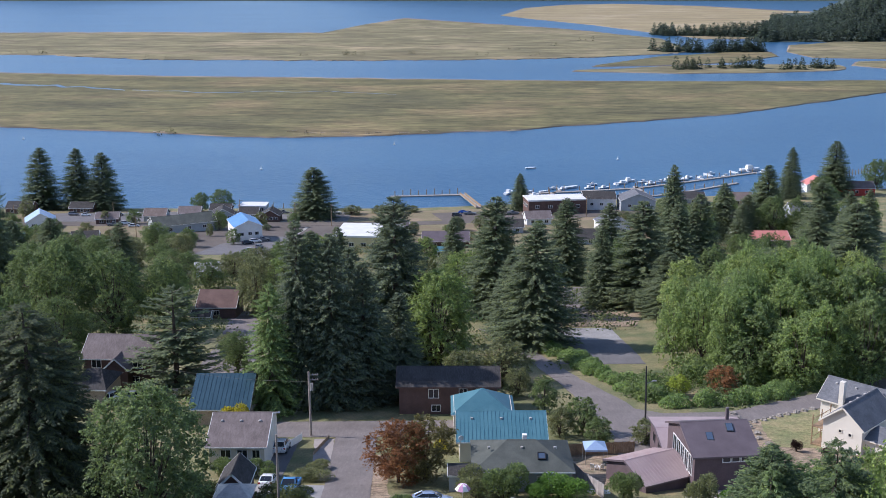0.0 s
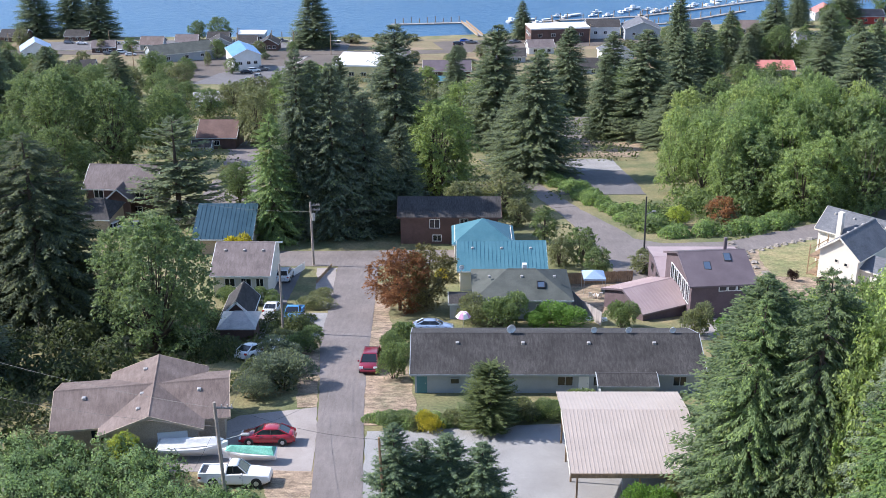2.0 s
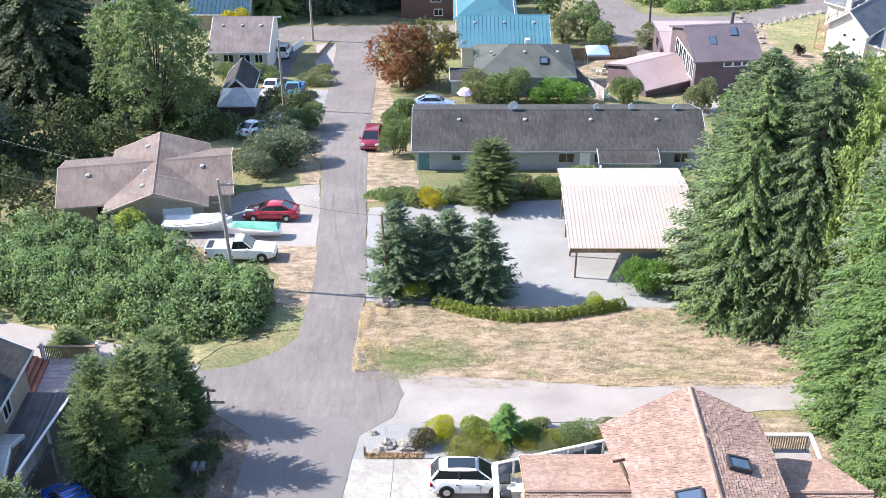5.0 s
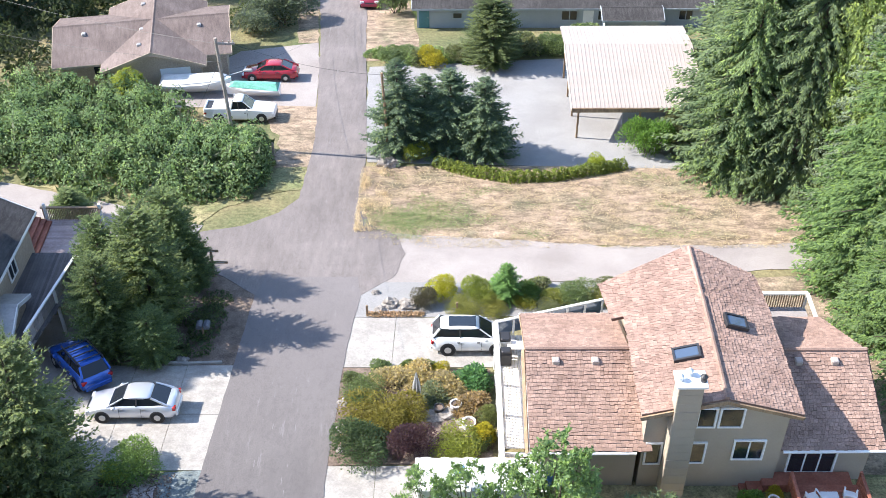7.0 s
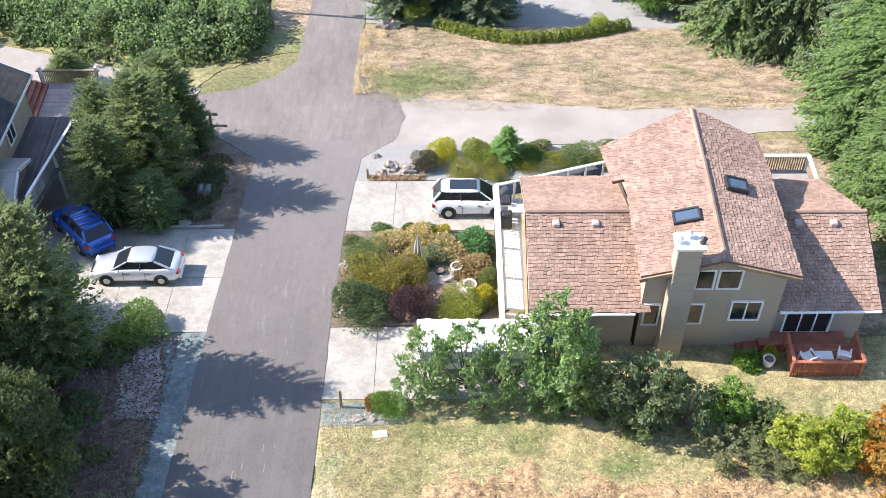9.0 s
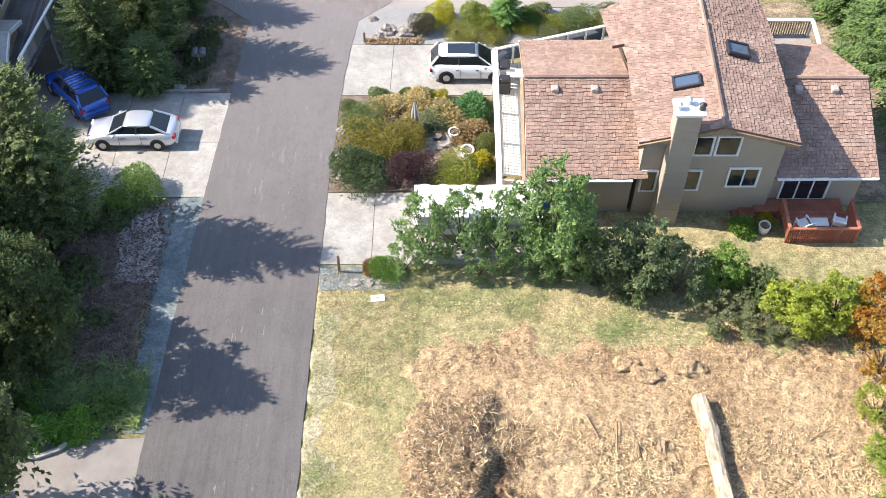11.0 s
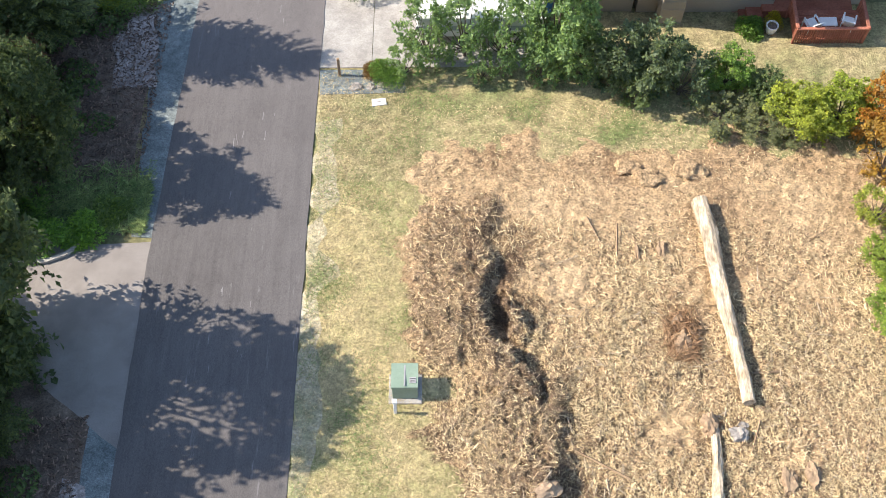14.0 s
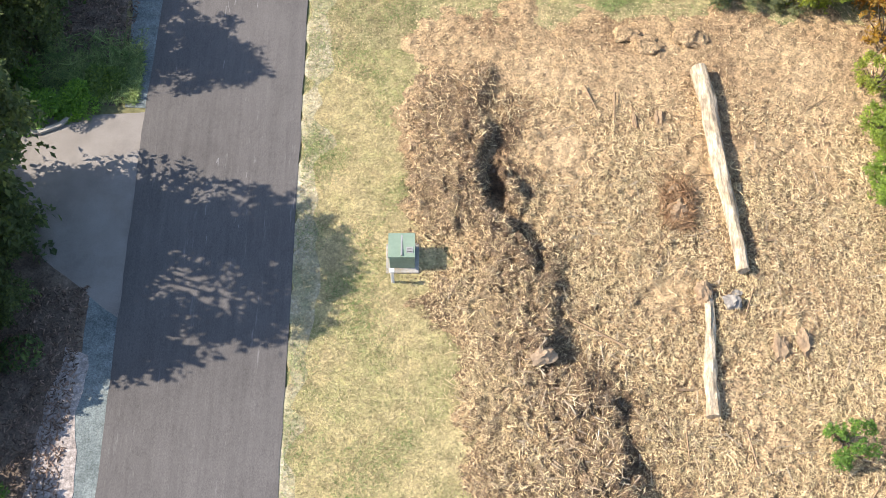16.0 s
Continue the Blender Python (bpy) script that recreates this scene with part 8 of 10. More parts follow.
dock("marina_dock", [(100, 535), (96, 566)], 1.8, "marina float with berthed boats", piles=3)
dock("old_piles", [(205, 590), (235, 612)], 0.3, "row of old piles off the shore", z=-1.5, piles=14)
dock("old_piles", [(-110, 508), (-60, 511)], 0.3, "row of old piles off the shore", z=-1.5, piles=10)


# ---- poles and cables ----
def pole(name, x, y, h, label, arms=1, lean=0.0, lamp=0.0, drum=0, r=0.15, material=None, dz=0.0):
    root = empty(name, at(x, y, 0, dz), label, "pole", "poles")
    part("shaft", Build().tube((0, 0, -0.6), (lean, 0, h), r, r * 0.75, 10), material or POLEWOOD, root)
    for i in range(arms):
        z = h - 0.5 - i * 0.7
        part("crossarm", Build().box(lean - 0.1, lean + 1.3, -0.06, 0.06, z, z + 0.12), POLEWOOD, root)
        for q in (0.5, 0.9, 1.2):
            part("insulator", Build().tube((lean + q, 0, z + 0.12), (lean + q, 0, z + 0.32), 0.05, 0.04, 6), TIN, root)
    for i in range(drum):
        part("transformer", Build().tube((lean + 0.35, -0.1, h - 2.6), (lean + 0.35, -0.1, h - 1.6), 0.25, 0.25, 12), TIN, root)
    if lamp:
        part("lamp_arm", Build().tube((lean * 0.7, 0, h * 0.66), (lean * 0.7 + lamp, 0, h * 0.72), 0.035, 0.03, 6), STEEL, root)
        part("lamp_head", Build().soft_box(lean * 0.7 + lamp - 0.1, lean * 0.7 + lamp + 0.5, -0.13, 0.13, h * 0.72 - 0.05, h * 0.72 + 0.1, 0.04), TIN, root)
    return root


pole("utility_pole", -15.7, 69.8, 9.3, "leaning grey wooden utility pole with street lamp", 1, -0.3, 1.7)
pole("utility_pole", -17.9, 114.7, 8.4, "weathered utility pole beside the parked pickups", 0, 0, 0, 0)
pole("utility_pole", -18.2, 147.5, 9.4, "utility pole with transformer drum at the cross street", 2, -0.1, 0, 1, 0.18)
pole("utility_pole", 29.7, 157.3, 8.2, "thin dark pole beside the curving lane", 0, -0.2, 1.0, 0, 0.15, BLACK)
pole("short_pole", -4.2, 68.6, 7.0, "short brown wooden pole among young spruces", 0, -0.3, 0, 0, 0.12, WOODBROWN)
pole("stub_post", -12.7, 68.6, 1.1, "short wooden stub post in dry grass", 0, 0, 0, 0, 0.12)
for x, y, h in [(-114.8, 418, 8), (-85, 470, 9), (-60, 455, 9), (-138, 470, 8), (-45, 452, 9), (60, 470, 9), (48, 400, 8), (20, 475, 8), (-172, 450, 9), (-42.7, 256, 7), (-71, 470, 8)]:
    pole("town_pole", x, y, h, "dark utility pole in the waterfront town", 1, 0, 0, 0, 0.16, WOODBROWN)


def cable(a, b, sag=0.6, r=0.012, label="black overhead cable between poles"):
    a, b = Vector(a), Vector(b)
    side = (b - a).cross(Vector((0, 0, 1))).normalized() * r
    up = Vector((0, 0, r))
    rings = []
    for i in range(17):
        t = i / 16
        p = a.lerp(b, t) - Vector((0, 0, sag * 4 * t * (1 - t)))
        rings.append([p + side, p + up, p - side, p - up])
    bb = Build().loft(rings)
    ob = solid("cable", bb, BLACK)
    return tagged(ob, label, "cable", "overhead cables")


TL, TM, TB = (-15.9, 69.8, 67.3), (-17.9, 114.7, 58.8), (-18.2, 147.5, 53.5)
for dx in (0.4, 1.0):
    cable((TL[0] + dx, TL[1], TL[2]), (TM[0] + dx, TM[1], TM[2]), 0.7)
    cable((TM[0] + dx, TM[1], TM[2]), (TB[0] + dx, TB[1], TB[2]), 0.6)
cable(TL, (-45, 84, 66.5), 0.8)
cable((TL[0], TL[1], TL[2] - 1.5), (-45, 80, 65.0), 0.8)
cable((TL[0] + 1, TL[1], TL[2]), (-4.5, 68.6, 65.5), 0.5)
cable((TL[0] + 1, TL[1], TL[2] - 2), (-11.5, 88, 57.2), 0.3)
cable((TL[0] + 0.6, TL[1], TL[2]), (-14.5, 40, 75.5), 0.9)
cable(TB, (29.5, 157.3, 51.2), 1.2)
cable((TB[0], TB[1], TB[2] - 0.6), (-45, 158, 52), 0.8)


# ---- brambles, hedges and garden plants ----
def leaf_bank(name, spots, n, size, col, label, seed=1, dens=1.0, low=0.0, lift=None):
    """Foliage that covers mounds: spots of (x, y, radius x, radius y, height)."""
    r = np.random.default_rng(seed)
    S = np.array(spots, float)
    area = S[:, 2] * S[:, 3] * (1 + S[:, 4] / np.maximum(S[:, 2], S[:, 3]))
    pick = r.choice(len(S), n, p=area / area.sum())
    d = unit_rows(r, n)
    d[:, 2] = np.abs(d[:, 2])
    q = S[pick]
    jit = r.uniform(0.8, 1.06, n)[:, None]
    P = np.stack([q[:, 0] + d[:, 0] * q[:, 2], q[:, 1] + d[:, 1] * q[:, 3], d[:, 2] * q[:, 4]], -1)
    P[:, :2] = q[:, :2] + (P[:, :2] - q[:, :2]) * jit
    lump = np.array([0.22 * noise.noise((p[0] * 0.9, p[1] * 0.9, seed)) + 0.16 * noise.noise((p[0] * 2.3, p[1] * 2.3, seed + 3)) for p in P])
    P[:, 2] = np.maximum(P[:, 2] * jit[:, 0] + lump * np.minimum(1.0, q[:, 4]), low) + gz(P[:, 0], P[:, 1])
    nrm = d / np.maximum(np.stack([q[:, 2], q[:, 3], q[:, 4]], -1), 0.2)
    nrm /= np.linalg.norm(nrm, axis=1, keepdims=True)
    way = np.cross(nrm, unit_rows(r, n)) + nrm * 0.2
    L = size * r.uniform(0.6, 1.45, n)
    v, f = blades(P, way, nrm + r.normal(size=P.shape) * 0.35 + np.array([0, 0, 0.35]), L, L * r.uniform(0.45, 0.8, n))
    o = np.array([S[0, 0], S[0, 1], g1(S[0, 0], S[0, 1])])
    ob = new(name, array_mesh(name, v - o, f, LEAF))
    ob.location = o
    ob.color = (*col, 1)
    return tagged(ob, label, "plants", kind="stuff")


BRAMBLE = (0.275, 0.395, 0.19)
spots = []
rs = random.Random(3)
for i in range(430):
    x = rs.uniform(-50, -13.5)
    far = 82 if x < -26 else 82 - (x + 26) * 0.85
    near = 64.6 if x < -26 else 61.9
    y = rs.uniform(near, max(near + 1, far - 2.5))
    h = min(2.2, 0.7 + 0.42 * (y - near)) + 0.8 * rs.random()
    if x > -20.5 and y > 70.2:
        continue
    spots.append((x, y, rs.uniform(0.7, 1.6), rs.uniform(0.7, 1.5), h))
leaf_bank("bramble_thicket", spots, 105000, 0.2, BRAMBLE, "dense sunlit green bramble thicket", 4)
# Smaller copy of the mounds, its leaf colour darkened to stand for shade.
leaf_bank("bramble_base", [(s[0], s[1], s[2] * 0.92, s[3] * 0.92, s[4] * 0.8) for s in spots], 16000, 0.55, (0.12, 0.165, 0.075), "inner bramble leaves coloured dark for shade", 5)
plant("bright_bush", "tree_small", -25.2, 77.6, 3.2, 3.6, LIME, "lime-green bush at the thicket's edge", category="bush")
# clipped hedge along the dry lawn
line = [(-0.6, 66.9), (1.7, 65.5), (4.5, 64.5), (7.6, 64.8), (10.5, 65.7), (13.0, 66.6)]
hs = []
for a, b in zip(line[:-1], line[1:]):
    for i in range(5):
        t = i / 5
        hs.append((a[0] + (b[0] - a[0]) * t, a[1] + (b[1] - a[1]) * t, 0.45, 0.5, 0.75 + 0.1 * rs.random()))
leaf_bank("clipped_hedge", hs, 9000, 0.15, (0.25, 0.31, 0.075), "low clipped hedge along the dry lawn", 6)
hs = [(-6.2 + 8.6 * i / 15 + rs.uniform(-0.3, 0.3), 86.4 + rs.uniform(-0.9, 0.9), rs.uniform(0.6, 1.1), rs.uniform(0.5, 0.9), rs.uniform(0.5, 1.1)) for i in range(16)]
leaf_bank("ground_cover", hs, 7000, 0.18, (0.27, 0.37, 0.15), "low green ground cover along the gravel yard", 16)
hs = [(6.4 + 9.5 * i / 15, 88.4 + rs.uniform(-0.7, 0.7), rs.uniform(0.6, 1.1), rs.uniform(0.5, 0.9), rs.uniform(1.0, 1.9)) for i in range(16)]
leaf_bank("yard_shrubs", hs, 8000, 0.2, (0.28, 0.36, 0.15), "loose green shrubs before the ranch house", 17)
# long hedge along the curving lanes
hs = []
for a, b in [((18.5, 215), (24, 193)), ((24, 193), (31, 171)), ((31, 171), (34, 164.5)), ((34, 164.5), (45, 165.5)), ((45, 165.5), (60, 177)), ((60, 177), (74, 187)), ((74, 187), (98, 204))]:
    n = int(math.dist(a, b) / 1.6)
    for i in range(n):
        t = i / n
        hs.append((a[0] + (b[0] - a[0]) * t + rs.uniform(0, 2.5), a[1] + (b[1] - a[1]) * t + rs.uniform(0.5, 3.5), rs.uniform(1.4, 2.3), rs.uniform(1.4, 2.3), rs.uniform(1.2, 2.4)))
leaf_bank("bramble_hedge", hs, 64000, 0.32, (0.25, 0.36, 0.14), "thick green bramble hedge along the lane", 7)
hs = [(34 + rs.uniform(-4, 4), 172 + rs.uniform(-3, 10), 2.4, 2.4, 2.0) for i in range(18)] + [(52 + rs.uniform(-12, 16), 177 + rs.uniform(0, 12), 3, 3, 3.6) for i in range(46)]
leaf_bank("wood_undergrowth", hs, 22000, 0.5, (0.19, 0.26, 0.1), "green undergrowth at the wood's edge", 8)
# undergrowth on the slope between trees
hs = []
clear = [(37, 206, 13), (35, 222, 13), (-54, 178, 12), (-32, 158, 9), (-38, 215, 9), (-45, 245, 9), (28, 215, 13), (-25, 137, 8), (3, 160, 10), (7, 140, 9), (34, 132, 14), (53, 135, 14), (20, 130, 9), (21, 170, 8), (24, 150, 9), (-52, 257, 9), (10, 236, 8), (14, 220, 7), (16, 204, 8), (20, 186, 9), (24, 168, 10), (30, 157, 10), (38, 156, 9), (57, 166, 9), (70, 176, 9), (86, 187, 9), (14, 203, 6), (48, 157, 10), (62, 165, 7), (78, 178, 8)]
for i in range(1000):
    x, y = rs.uniform(-150, 150), rs.uniform(158, 440)
    if abs(x) > y * 0.42 + 12 or any(math.hypot(x - a, y - b) < c for a, b, c in clear) or (y > 340 and -92 < x < -40) or (y > 395 and -175 < x < -92) or (y > 385 and -30 < x < 85) or (y > 455):
        continue
    hs.append((x, y, rs.uniform(2.5, 5), rs.uniform(2.5, 5), rs.uniform(1.2, 3.6)))
leaf_bank("slope_undergrowth", hs, 76000, 0.55, (0.15, 0.185, 0.085), "mixed green undergrowth on the slope", 9)
for i in range(95):
    x, y = rs.uniform(-150, 150), rs.uniform(205, 430)
    if abs(x) > y * 0.42 + 10 or any(math.hypot(x - a, y - b) < c + 4 for a, b, c in clear) or (-95 < x < -38 and y > 320) or (y > 385 and -175 < x < -92) or (y > 350 and -45 < x < 75) or (x < -38 and y > 275):
        continue
    c = rs.choice([MID, MID, OLIVE, LIGHT, SPRUCE, SPRUCE])
    if c == SPRUCE:
        plant("spruce_tree", rs.choice(["spruce_a", "spruce_b", "spruce_c"]), x, y, rs.uniform(14, 23), rs.uniform(9, 12), c, "tall dark green spruce", "spruces on the slope")
    else:
        plant("leafy_tree", rs.choice(["tree_a", "tree_b", "tree_c"]), x, y, rs.uniform(9, 16), rs.uniform(10, 15), c, "green broadleaf tree on the slope", "broadleaf trees")
# growth west of the lane, leaf colours darkened to stand for shade
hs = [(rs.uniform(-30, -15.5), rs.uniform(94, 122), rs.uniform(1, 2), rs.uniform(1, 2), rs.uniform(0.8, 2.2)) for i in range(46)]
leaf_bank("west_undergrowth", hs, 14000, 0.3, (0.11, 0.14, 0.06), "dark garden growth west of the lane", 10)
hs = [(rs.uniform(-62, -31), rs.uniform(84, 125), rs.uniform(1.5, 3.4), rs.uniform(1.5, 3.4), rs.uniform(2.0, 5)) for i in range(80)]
leaf_bank("west_shade", hs, 26000, 0.45, (0.08, 0.105, 0.05), "growth coloured dark for shade below the cedars", 11)

# ivy and low growth in the shade beside the lane
# The cover below the pines has its shade put into the leaf colour.
hs = [(rs.uniform(-19, -13.4), rs.uniform(44, 52.5), rs.uniform(0.5, 1.1), rs.uniform(0.5, 1.1), rs.uniform(0.25, 0.6)) for i in range(26)]
leaf_bank("pine_ground_cover", hs, 6000, 0.16, (0.11, 0.15, 0.07), "low ground cover coloured dark for pine shade", 13)
hs = [(rs.uniform(-20, -15.4), rs.uniform(22, 34), rs.uniform(0.4, 1.0), rs.uniform(0.4, 1.0), rs.uniform(0.2, 0.8)) for i in range(34)] + [(rs.uniform(-19, -15.2), rs.uniform(-3, 11), rs.uniform(0.4, 0.9), rs.uniform(0.4, 0.9), rs.uniform(0.2, 0.7)) for i in range(18)]
leaf_bank("shade_ground_cover", hs, 9000, 0.17, (0.13, 0.19, 0.08), "low green growth in the shade of trees", 14)
